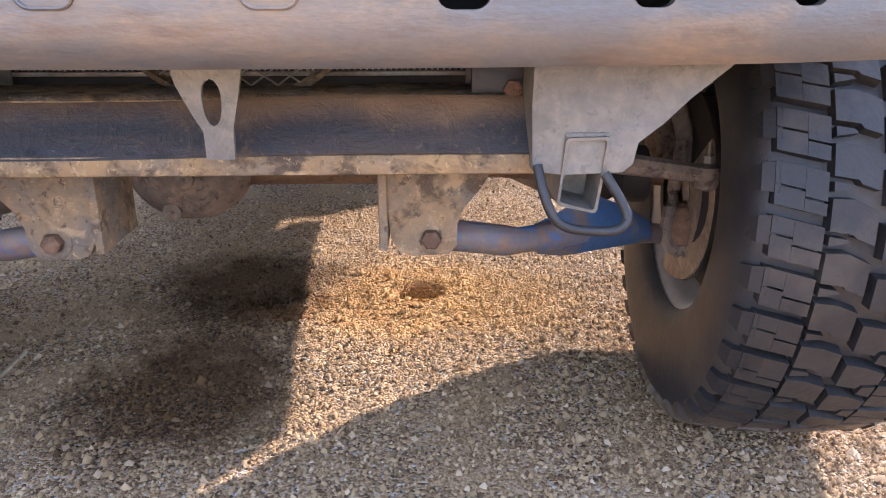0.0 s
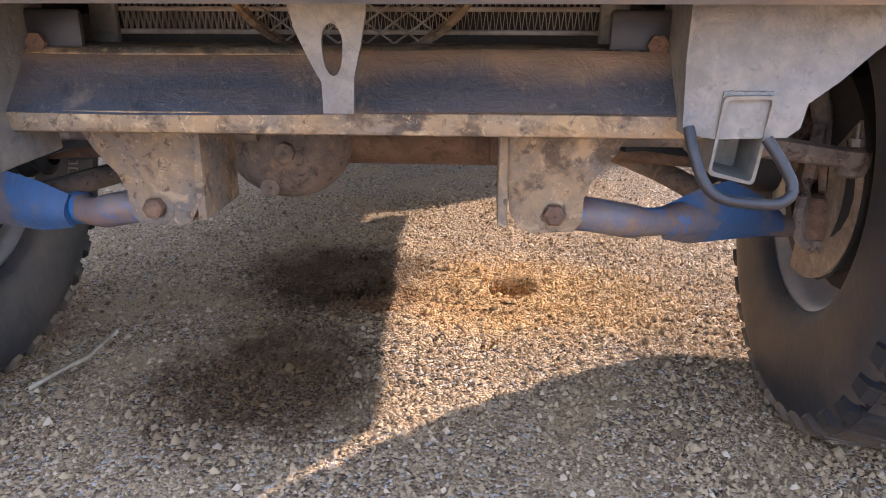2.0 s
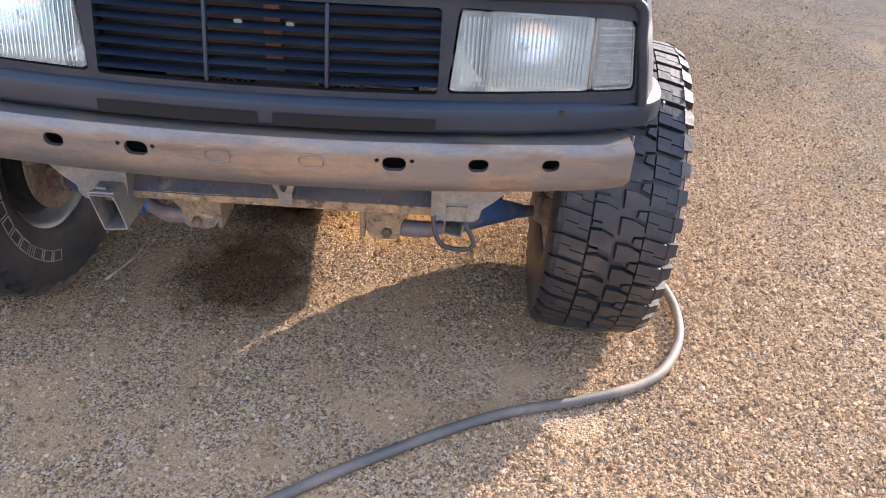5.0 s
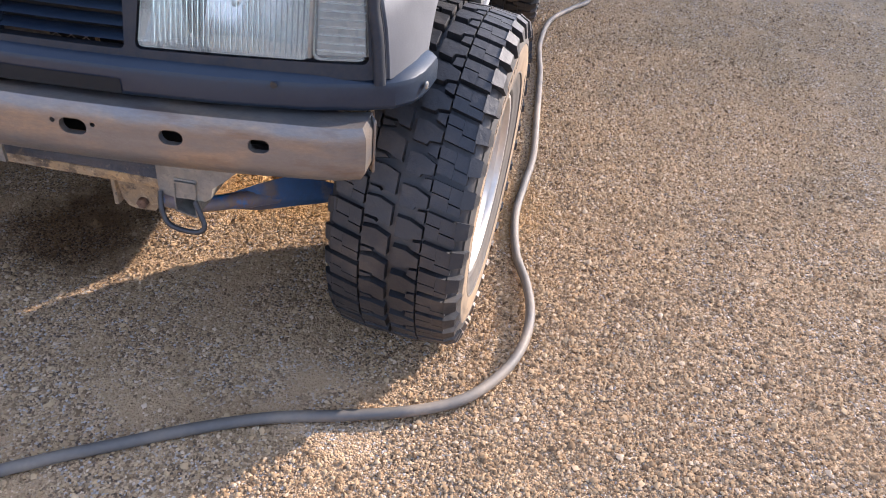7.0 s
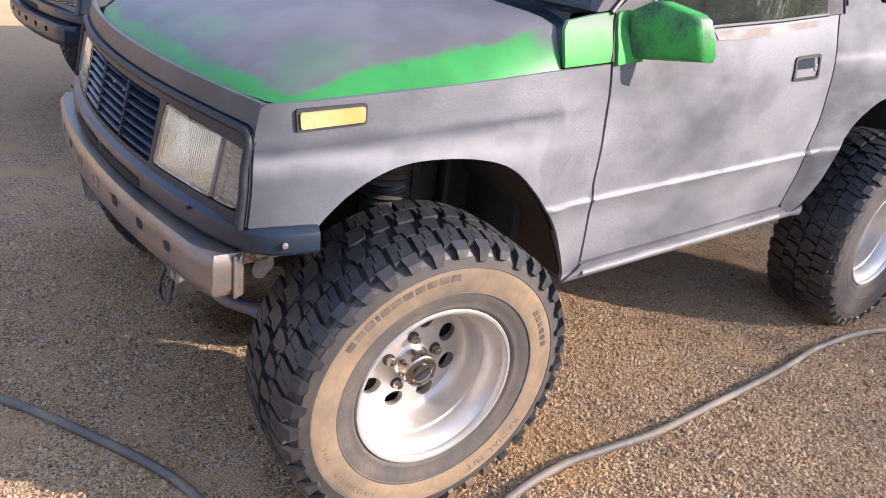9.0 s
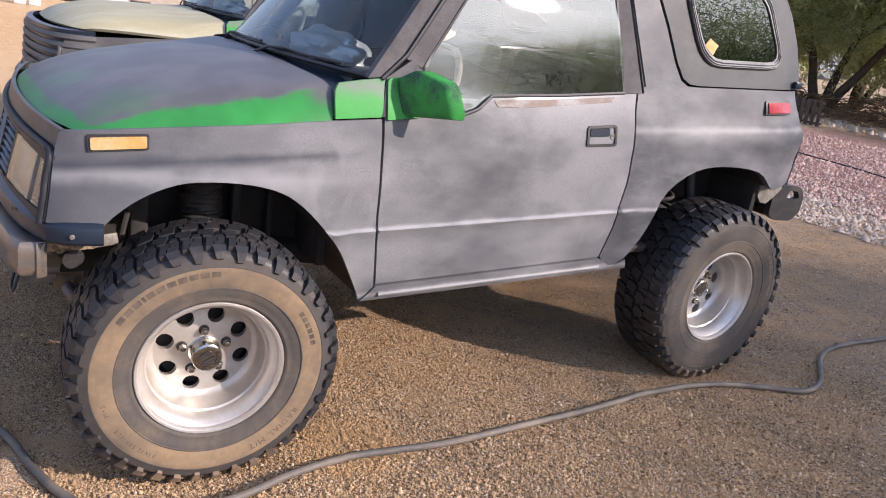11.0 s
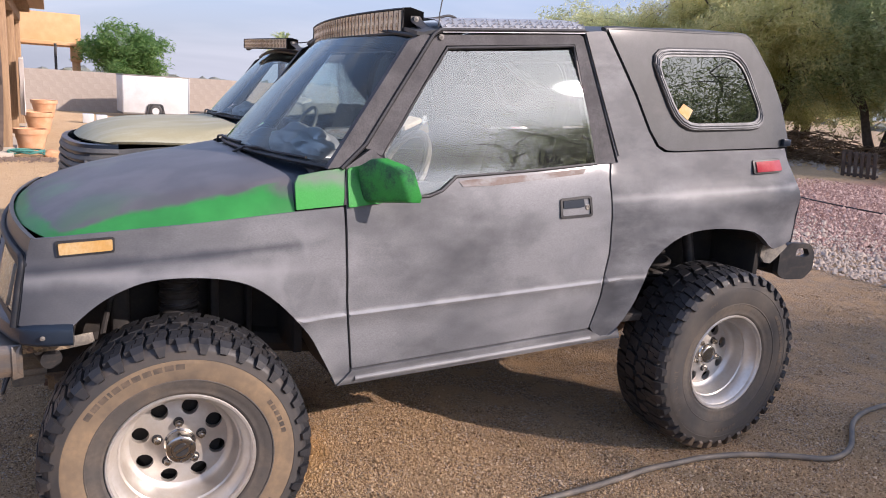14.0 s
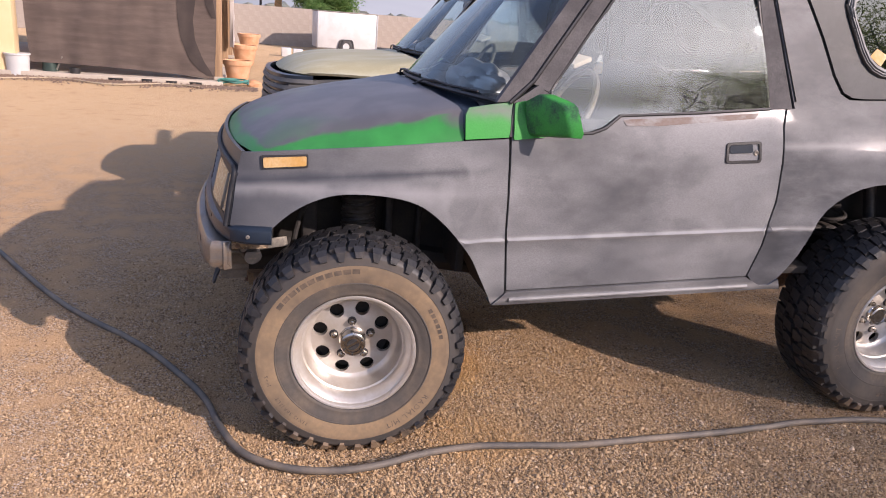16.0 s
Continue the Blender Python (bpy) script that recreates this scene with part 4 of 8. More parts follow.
def build_car():
    car = thing("off_road_car", 0, 1.1, 0, "lifted two-door off-road car in blotchy grey primer with green edges", "car")
    hw = half_width
    for side in (1, -1):
        # front fender
        fender = [(front_y(corner_x(z), z) + 0.001, z) for z in (0.748, 0.78, 0.82, 0.86, 0.90, 0.93, 0.955, 0.975)] + [(-0.366, 0.982), (-0.2, 0.998), (0.076, 1.024), (0.345, 1.054), (0.500, 1.068),
                  (0.506, 0.95), (0.518, 0.717), (0.541, 0.519), (0.548, 0.466)] + [(0.50, 0.463)] + spline([p for p in reversed(ARCH_F)], 3)[1:] + [(-0.33, 0.742)]
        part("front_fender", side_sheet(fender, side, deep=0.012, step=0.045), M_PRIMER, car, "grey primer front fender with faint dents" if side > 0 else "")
        # green side piece beside the windscreen foot
        cowl = [(0.349, 1.060), (0.348, 1.10), (0.350, 1.140), (0.362, 1.162), (0.44, 1.177), (0.512, 1.188), (0.503, 1.074)]
        part("cowl_side", side_sheet(cowl, side, proud=0.001, deep=0.01, step=0.025), M_COWL if side > 0 else M_PRIMER_DARK, car, "green cowl side piece with a grey blotch" if side > 0 else "")
        # door
        door = [(0.509, 1.069), (0.514, 0.95), (0.526, 0.717), (0.549, 0.523), (1.0, 0.545), (1.528, 0.572), (1.560, 0.70), (1.577, 0.872), (1.572, 1.02), (1.559, 1.154), (1.570, 1.214),
                (1.474, 1.207), (1.228, 1.182), (0.930, 1.163), (0.905, 1.158), (0.847, 1.115), (0.800, 1.097), (0.66, 1.090), (0.645, 1.22), (0.58, 1.225), (0.52, 1.19)]
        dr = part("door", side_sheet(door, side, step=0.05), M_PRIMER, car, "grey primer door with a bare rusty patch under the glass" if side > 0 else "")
        outer = [(0.582, 1.252), (0.70, 1.42), (0.837, 1.613), (0.86, 1.628), (1.44, 1.680), (1.458, 1.672), (1.53, 1.45), (1.603, 1.217)]
        inner = [(1.512, 1.212), (1.468, 1.42), (1.420, 1.643), (0.884, 1.595), (0.76, 1.41), (0.640, 1.227)]
        part("door_frame", side_sheet(outer + inner, side, proud=-0.004, step=0.04), M_FRAME, dr)
        bare = [(0.915, 1.150), (1.228, 1.174), (1.46, 1.196), (1.44, 1.176), (1.22, 1.152), (1.05, 1.134), (0.93, 1.130)]
        if side > 0:
            part("bare_patch", side_sheet(bare, side, proud=0.0012, deep=0.001, step=0.06), M_RUSTPATCH, dr, "rusty bare strip under the glass")
        gl = [(0.648, 1.222), (0.650, 1.234), (0.764, 1.404), (0.890, 1.587), (1.413, 1.636), (1.461, 1.42), (1.507, 1.210), (1.228, 1.18), (0.91, 1.158), (0.85, 1.114), (0.80, 1.095), (0.67, 1.092)]
        g = part("door_glass", sheet(gl, lambda y, z: (side * (hw(y, z) - 0.013 - 0.012 * max(0, z - 1.10) + 0.021 * math.sin(math.pi * min(max((z - 1.10) / 0.53, 0), 1))), y, z), lambda y, z: (side * (hw(y, z) - 0.040), y, z), step=0.035), M_GLASS, dr, "side glass with cloudy sky in it")
        g.visible_shadow = False
        rub = [(side * (hw(y, z) - 0.006), y, z) for y, z in resample_open([(0.648, 1.095), (0.650, 1.234), (0.764, 1.404), (0.890, 1.587), (1.413, 1.636), (1.461, 1.42), (1.505, 1.214)], 0.06)]
        part("glass_seal", tube(rub, 0.006, 6), M_TRIM, dr)
        bel = [(side * (hw(y, z) - 0.001), y, z) for y, z in resample_open([(0.66, 1.092), (0.80, 1.099), (0.85, 1.118), (0.908, 1.162), (1.228, 1.186), (1.508, 1.213)], 0.05)]
        part("belt_seal", tube(bel, 0.006, 6), M_TRIM, dr)
        # handle
        part("handle_bezel", side_sheet(round_poly([(1.333, 1.014), (1.480, 1.021), (1.470, 1.099), (1.328, 1.087)], 0.012), side, [round_poly([(1.343, 1.023), (1.470, 1.030), (1.461, 1.090), (1.338, 1.079)], 0.008)], proud=0.005, deep=0.03, step=0.03), M_TRIM, dr, "recessed black door handle")
        part("handle_pan", side_sheet(round_poly([(1.338, 1.018), (1.474, 1.026), (1.465, 1.094), (1.334, 1.083)], 0.01), side, proud=-0.016, deep=0.004, step=0.05), M_VOID, dr)
        flap = [(1.345, 1.050), (1.440, 1.056), (1.436, 1.086), (1.342, 1.078)]
        part("handle", side_sheet(round_poly(flap, 0.008), side, proud=0.004, deep=0.014, step=0.04), M_PLASTIC, dr)
        lk = Matrix.Translation((side * (hw(1.452, 1.05) - 0.016), 1.455, 1.055)) @ Matrix.Diagonal((side, 1, 1, 1))
        part("lock", lathe([(0, 0.011), (0.017, 0.011), (0.019, 0.008), (0.017, 0.001)], lk, 14), M_STEEL, dr)
        # sill
        sill = [(0.500, 0.462), (0.556, 0.462), (1.0, 0.481), (1.559, 0.507), (1.690, 0.516), (1.668, 0.560), (1.64, 0.533), (1.600, 0.530), (1.530, 0.566), (1.0, 0.539), (0.547, 0.517)]
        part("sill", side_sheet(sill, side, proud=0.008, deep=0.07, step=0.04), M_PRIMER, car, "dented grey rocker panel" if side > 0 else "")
        ridge = [(side * (hw(y, z) + 0.007), y, z) for y, z in [(0.56 + k * 0.07, 0.487 + k * 0.0031) for k in range(15)]]
        part("sill_ridge", tube(ridge, 0.009, 8), M_PRIMER, car)
        # rear quarter with its pillar
        quarter = [(1.536, 0.574), (1.568, 0.70), (1.585, 0.872), (1.580, 1.02), (1.567, 1.150), (1.580, 1.214), (1.611, 1.219), (1.535, 1.455), (1.464, 1.676), (1.462, 1.692), (1.520, 1.699), (1.560, 1.704), (1.632, 1.588), (1.699, 1.473),
                   (1.763, 1.342), (1.805, 1.282), (1.846, 1.262), (1.90, 1.262), (2.560, 1.292), (2.592, 1.22), (2.640, 1.160), (2.692, 1.075), (2.712, 1.0), (2.716, 0.905), (2.700, 0.872), (2.60, 0.858)] + spline(list(reversed(ARCH_R)), 3) + [(1.56, 0.548)]
        part("rear_quarter", side_sheet(quarter, side, step=0.045), M_PRIMER_REAR, car, "grey primer rear quarter panel over a bulged arch" if side > 0 else "")
        # seam shadows are real gaps; a black drip strip runs down the pillar
        drip = [(side * (hw(y, z) + 0.003), y, z) for y, z in resample_open([(1.466, 1.69), (1.54, 1.46), (1.612, 1.245)], 0.05)]
        part("pillar_trim", tube(drip, 0.0030, 6), M_TRIM, car)
        # removable rear cap with its window
        cap = [(1.567, 1.713), (1.60, 1.722), (2.27, 1.758), (2.325, 1.745), (2.365, 1.705), (2.45, 1.60), (2.522, 1.480), (2.590, 1.302), (2.50, 1.296), (1.905, 1.269), (1.853, 1.271), (1.812, 1.289), (1.770, 1.347), (1.706, 1.478), (1.639, 1.593)]
        hole = round_poly([(1.772, 1.640), (2.262, 1.672), (2.412, 1.385), (1.918, 1.360)], 0.095)
        part("rear_cap", side_sheet(cap, side, [hole], proud=0.006, step=0.05), M_PRIMER_DARK, car, "dark grey removable rear top" if side > 0 else "")
        ring = round_poly([(1.756, 1.655), (2.266, 1.688), (2.422, 1.375), (1.908, 1.349)], 0.105)
        ring_in = round_poly([(1.787, 1.628), (2.245, 1.659), (2.388, 1.400), (1.928, 1.376)], 0.088)
        fr = part("quarter_window_frame", side_sheet(ring, side, [ring_in], proud=0.018, deep=0.03, step=0.035), M_RING, car, "ribbed grey window frame")
        for k in (0.25, 0.6):
            mid = [(a[0] * (1 - k) + b[0] * k, a[1] * (1 - k) + b[1] * k) for a, b in zip(ring, ring_in)]
            part("frame_rib", tube([(side * (hw(y, z) + 0.019), y, z) for y, z in mid + mid[:1]], 0.0035, 6), M_RING, fr)
        part("quarter_glass", side_sheet(ring_in, side, proud=0.012, deep=0.005, step=0.09), M_GLASS_TINT, fr, "dark tinted glass with tree reflections")
        part("gasket", tube([(side * (hw(y, z) + 0.010), y, z) for y, z in ring + ring[:1]], 0.007, 6), M_TRIM, fr)
        if side > 0:
            st = [(1.905, 1.425), (1.935, 1.455), (1.985, 1.432), (1.958, 1.392), (1.945, 1.398)]
            part("sticker", side_sheet(st, 1, proud=0.0145, deep=0.001, step=0.05), M_AMBER, fr, "small yellow sticker")
        part("cap_latch", box((side * (hw(2.5, 1.30) + 0.012), 2.535, 1.318), (0.02, 0.045, 0.03)), M_PLASTIC, car)
        # lamps on the sides
        mk = round_poly([(-0.309, 0.934), (-0.163, 0.946), (-0.163, 0.988), (-0.312, 0.977)], 0.006)
        mkb = part("side_marker", side_sheet(mk, side, proud=0.006, deep=0.02, step=0.03), M_TRIM, car, "amber side marker in a black bezel")
        part("marker_lens", side_sheet(round_poly([(-0.303, 0.939), (-0.169, 0.951), (-0.169, 0.982), (-0.305, 0.971)], 0.005), side, proud=0.010, deep=0.01, step=0.03), M_AMBER, mkb)
        tl = part("tail_marker", side_sheet(round_poly([(2.338, 1.181), (2.514, 1.192), (2.502, 1.250), (2.330, 1.238)], 0.01), side, proud=0.008, deep=0.025, step=0.03), M_TRIM, car, "red rear side marker in a black bezel")
        part("tail_lens", side_sheet(round_poly([(2.352, 1.190), (2.508, 1.200), (2.497, 1.243), (2.345, 1.233)], 0.006), side, proud=0.013, deep=0.012, step=0.03), M_RED, tl)
        # door mirror
        face = [(0.722, 0.556, 1.083), (0.866, 0.652, 1.103), (0.870, 0.655, 1.120), (0.850, 0.634, 1.196), (0.838, 0.624, 1.208), (0.768, 0.580, 1.226), (0.750, 0.570, 1.224), (0.716, 0.540, 1.196)]
        cen = [sum(p[k] for p in face) / len(face) for k in range(3)]
        rows = []
        for back, grow in ((0.000, 0.86), (0.003, 0.95), (0.010, 1.0), (0.042, 1.03), (0.044, 0.96), (0.020, 0.90)):
            rows.append([(side * (cen[0] + (x - cen[0]) * grow + back * 0.15), cen[1] + (y - cen[1]) * grow + back, cen[2] + (z - cen[2]) * grow) for x, y, z in face])
        for r in rows:
            r.append(r[0])
        mir = loft(rows)
        bmesh.ops.remove_doubles(mir, verts=mir.verts, dist=1e-5)
        bmesh.ops.holes_fill(mir, edges=[e for e in mir.edges if e.is_boundary], sides=0)
        bmesh.ops.recalc_face_normals(mir, faces=mir.faces)
        mh = part("door_mirror", mir, M_MIRROR if side > 0 else M_PLASTIC, car, "green door mirror housing oversprayed with dark patches" if side > 0 else "", smooth=40)
        foot = [(0.513, 1.067), (0.634, 1.082), (0.632, 1.120), (0.590, 1.180), (0.560, 1.196), (0.517, 1.187)]
        part("mirror_foot", side_sheet(round_poly(foot, 0.008), side, proud=0.011, deep=0.012, step=0.04), M_GREEN if side > 0 else M_PLASTIC, mh)
        part("mirror_arm", loft([[(side * x, y, z) for y, z in ((0.580, 1.086), (0.625, 1.087), (0.628, 1.110), (0.605, 1.175), (0.580, 1.180), (0.580, 1.086))] for x in (0.690, 0.745)]), M_GREEN if side > 0 else M_PLASTIC, mh)
        sail = [(0.500, 1.075), (0.66, 1.085), (0.655, 1.21), (0.60, 1.248), (0.515, 1.19)]
        part("mirror_base", side_sheet(sail, side, proud=0.004, deep=0.02), M_FRAME, mh)
        # windscreen pillar
        pil = [(0.455, 1.184), (0.52, 1.192), (0.586, 1.258), (0.70, 1.428), (0.835, 1.622), (0.80, 1.625), (0.745, 1.60)]
        part("windscreen_pillar", side_sheet(pil, side, proud=-0.002), M_FRAME, car)
        gut = [(side * (hw(y, z) + 0.003), y, z) for y, z in resample_open([(0.50, 1.185), (0.583, 1.262), (0.70, 1.432), (0.835, 1.626), (0.862, 1.645), (1.46, 1.695)], 0.06)]
        part("drip_rail", tube(gut, 0.007, 6), M_TRIM, car)
        # inner wheel housings
        for pts, yc in ((ARCH_F, 0.06), (ARCH_R, 2.13)):
            rows = []
            for x in (0.705, 0.50, 0.36):
                rows.append([(side * x, y + (yc - y) * (-0.02), z + 0.012) for y, z in spline(pts, 2)])
            part("wheel_housing", thicken(loft(rows), 0.006), M_DARK, car)
        for yc in (0.06, 2.13):
            part("housing_wall", box((side * 0.38, yc, 0.70), (0.02, 0.95, 0.42)), M_DARK, car)
        # spring and damper in the front arch
        hel = [(side * 0.50 + 0.05 * math.cos(k * 0.5), 0.03 + 0.05 * math.sin(k * 0.5), 0.52 + k * 0.0042) for k in range(76)]
        part("coil_spring", tube(hel, 0.008, 6), M_BLACKSTEEL, car)
        part("shock_absorber", tube([(side * 0.50, 0.03, 0.36), (side * 0.48, 0.04, 0.84)], 0.025, 14), M_BLACKSTEEL, car)
        boot = [(0.50 + k * 0.0085, 0.056 if k % 2 else 0.064) for k in range(38)]
        part("spring_boot", lathe(boot, Matrix.Translation((side * 0.49, 0.035, 0.0)) @ Matrix.Rotation(radians(-90), 4, "Y"), 24), M_BOOT, car, "ribbed dusty black spring boot" if side > 0 else "")
        for y, w, d in ((-0.135, 0.055, 0.02), (0.155, 0.030, 0.03), (0.275, 0.022, 0.02)):
            part("inner_rib", box((side * (0.395 + d), y, 0.70), (2 * d, w, 0.40), None, 0.012), M_BOOT, car)
        lip = spline([(side * 0.475, -0.20, 0.60), (side * 0.47, -0.165, 0.74), (side * 0.46, -0.10, 0.815), (side * 0.45, 0.02, 0.845)], 4)
        part("splash_lip", tube(lip, 0.010, 8), M_BOOT, car)
        part("rear_shock", tube([(side * 0.52, 2.34, 0.36), (side * 0.46, 2.26, 0.90)], 0.025, 12), M_BLACKSTEEL, car)
        part("rear_spring", tube([(side * 0.50 + 0.055 * math.cos(k * 0.5), 2.06 + 0.055 * math.sin(k * 0.5), 0.46 + k * 0.0048) for k in range(76)], 0.009, 6), M_DARK, car)
    # hood
    rows = []
    n = 33
    for j in range(19):
        v = j / 18
        row = []
        for i in range(n):
            u = -1 + 2 * i / (n - 1)
            a = abs(u)
            half = lerp([(0, 0.646), (0.10, 0.668), (0.5, 0.70), (1.0, 0.716)], v)
            x = u * half
            nose = -0.432 + 0.115 * a ** 2.6 + (0.02 if a > 0.97 else 0)
            tail = 0.290 + 0.056 * min(1.0, a / 0.92) ** 2
            y = nose + (tail - nose) * v
            edge = lerp([(0, 0.972), (0.05, 0.982), (0.5, 1.018), (1.0, 1.054)], v)
            crown = edge + lerp([(0, 0.004), (0.02, 0.014), (0.06, 0.034), (0.14, 0.062), (0.30, 0.094), (0.6, 0.120), (1.0, 0.136)], v)
            sh = lerp([(0, 0.0), (0.3, 0.05), (0.5, 0.14), (0.7, 0.29), (0.80, 0.38), (0.85, 0.48), (0.90, 0.64), (0.95, 0.82), (1.0, 1.0)], a)
            back = lerp([(0, 0.0), (0.5, 0.08), (0.8, 0.18), (0.9, 0.25), (0.94, 0.33), (0.97, 0.52), (1.0, 1.0)], a)
            sh += (back - sh) * smoothstep(0.45, 1.0, v)
            row.append((x, y, crown + (edge - crown) * sh))
        rows.append(row)
    hood = loft(rows)
    rim = [e for e in hood.edges if e.is_boundary]
    ext = bmesh.ops.extrude_edge_only(hood, edges=rim)
    for v in [g for g in ext["geom"] if isinstance(g, bmesh.types.BMVert)]:
        v.co += Vector((-0.012 * (1 if v.co.x > 0.4 else -1 if v.co.x < -0.4 else 0), 0.012 if v.co.y < 0 else 0, -0.014))
    bmesh.ops.recalc_face_normals(hood, faces=hood.faces)
    part("hood", hood, M_HOOD, car, "grey primer hood with bright green edges", smooth=50)
    # cowl, wipers and windscreen
    def screen(u, v, off=0.0):
        a = abs(u)
        bot = Vector((u * 0.672, 0.300 + 0.17 * a ** 2.2, 1.196 - 0.014 * a * a))
        top = Vector((u * 0.602, 0.735 + 0.055 * a ** 2, 1.652 - 0.038 * a * a))
        p = bot + (top - bot) * v
        return (p.x, p.y - off * 0.7, p.z + off * 0.7 + 0.012 * math.sin(v * math.pi))
    part("cowl_panel", thicken(loft([[(x * 0.70, 0.292 + 0.055 * x * x + d * (0.1 + 0.12 * x * x), 1.190 - 0.130 * lerp([(0, 0), (0.5, 0.14), (0.8, 0.38), (0.9, 0.64), (1, 1)], abs(x)) * (1 - d) - 0.012 * abs(x) ** 3 * d) for x in [k / 12 - 1 for k in range(25)]] for d in (0, 0.5, 1)]), 0.01), M_PLASTIC, car)
    ws = part("windscreen", loft([[screen(k / 12 - 1, j / 8) for k in range(25)] for j in range(9)]), M_SCREEN, car, "raked windscreen under a film of dust")
    ws.visible_shadow = False
    edge = [screen(-1, k / 8, 0.004) for k in range(9)] + [screen(k / 12 - 1, 1, 0.004) for k in range(1, 25)] + [screen(1, 1 - k / 8, 0.004) for k in range(1, 9)] + [screen(1 - k / 12, 0, 0.004) for k in range(1, 25)]
    part("windscreen_seal", tube(edge, 0.008, 6), M_TRIM, ws)
    part("shade_band", loft([[screen(k / 12 - 1, v, -0.004) for k in range(25)] for v in (0.86, 0.93, 0.995)]), M_GLASS_TINT, ws)
    for a, b in ((-0.28, 0.12), (0.20, 0.57)):
        pts = [screen((a + (b - a) * k / 6) / 0.67, 0.012 + 0.016 * k / 6, 0.010) for k in range(7)]
        wp = part("wiper", tube(pts, 0.0048, 6), M_TRIM, car)
        part("wiper_arm", tube([screen((a - 0.06) / 0.67, -0.05, 0.012), screen((a + 0.04) / 0.67, -0.005, 0.026), screen((a + 0.12) / 0.67, 0.015, 0.022), pts[3]], 0.0048, 6), M_TRIM, wp)
    # roof
    def roof_row(y, lift=0.0, w=1.0):
        ze = lerp([(0.80, 1.632), (0.86, 1.648), (1.46, 1.697), (1.52, 1.706), (2.27, 1.762)], y)
        return [(x * hw(y, ze) * 1.0 * w, y, ze + lift + 0.045 * (1 - abs(x) ** 2.6)) for x in [k / 12 - 1 for k in range(25)]]
    part("roof", thicken(loft([roof_row(y) for y in (0.775, 0.80, 0.84, 1.0, 1.2, 1.4, 1.47)]), 0.012), M_PRIMER_DARK, car)
    part("roof_rear", thicken(loft([roof_row(y, -0.008, 0.985) for y in (1.50, 1.6, 1.8, 2.0, 2.2, 2.29)]), 0.012), M_PRIMER_DARK, car)
    for side in (1, -1):
        edge = [(side * (hw(y, z) - 0.006), y, z) for y, z in spline([(1.562, 1.706), (1.60, 1.714), (2.0, 1.735), (2.26, 1.749), (2.318, 1.738), (2.36, 1.700), (2.445, 1.594)], 4)]
        part("cap_edge", tube(edge, 0.0125, 10), M_PRIMER_DARK, car)
    for side in (1, -1):
        rows = []
        for k in range(14):
            y = 0.87 + k * 0.0455
            ze = lerp([(0.80, 1.632), (0.86, 1.648), (1.46, 1.697)], y)
            w = hw(y, ze)
            rows.append([(side * (w + 0.007), y, ze - 0.012), (side * (w + 0.001), y, ze + 0.003), (side * (w - 0.022), y, ze + 0.020), (side * (w - 0.065), y, ze + 0.034), (side * (w - 0.16), y, ze + 0.046)])
        pl = part("roof_edge_plate", thicken(loft(rows), 0.003), M_PLATE, car, "diamond plate strip along the roof edge" if side > 0 else "")
        tb = bmesh.new()
        for k in range(26):
            for j in range(3):
                y = 0.885 + k * 0.0228
                ze = lerp([(0.80, 1.632), (0.86, 1.648), (1.46, 1.697)], y)
                w = hw(y, ze)
                p = [(w - 0.004, ze + 0.008), (w - 0.018, ze + 0.0185), (w - 0.045, ze + 0.029)][j]
                add_box(tb, (side * p[0], y + 0.011 * (j % 2), p[1]), (0.005, 0.017, 0.004), Euler((0.7 if (k + j) % 2 else -0.7, 0.6 * side, 0)))
        part("tread_bar", tb, M_PLATE, pl, kind="stuff", smooth=0)
    # tailgate closing the back
    part("tailgate", loft([[(x * (hw(2.70, 0.9) - 0.0), 2.705 - 0.0, 0.86) for x in (-1, -0.5, 0, 0.5, 1)], [(x * hw(2.70, 1.05), 2.70, 1.05) for x in (-1, -0.5, 0, 0.5, 1)], [(x * hw(2.58, 1.25), 2.58, 1.25) for x in (-1, -0.5, 0, 0.5, 1)], [(x * hw(2.56, 1.30), 2.575, 1.30) for x in (-1, -0.5, 0, 0.5, 1)]]), M_PRIMER, car)
    part("cap_back", loft([[(x * hw(y, z), y, z) for x in (-1, -0.5, 0, 0.5, 1)] for y, z in ((2.575, 1.30), (2.51, 1.48), (2.44, 1.60), (2.36, 1.70), (2.30, 1.752))]), M_PRIMER_DARK, car)
    build_front(car)
    build_inside(car)
    build_under(car)
    wheel(car, 1, True, 0.51)
    wheel(car, -1, True, 0.5)
    wheel(car, 1, False, 1.1)
    wheel(car, -1, False, 0.9)
    return car


def resample_open(pts, step):
    out = []
    for a, b in zip(pts, pts[1:]):
        n = max(1, math.ceil(math.dist(a, b) / step))
        out += [(a[0] + (b[0] - a[0]) * k / n, a[1] + (b[1] - a[1]) * k / n) for k in range(n)]
    return out + [pts[-1]]


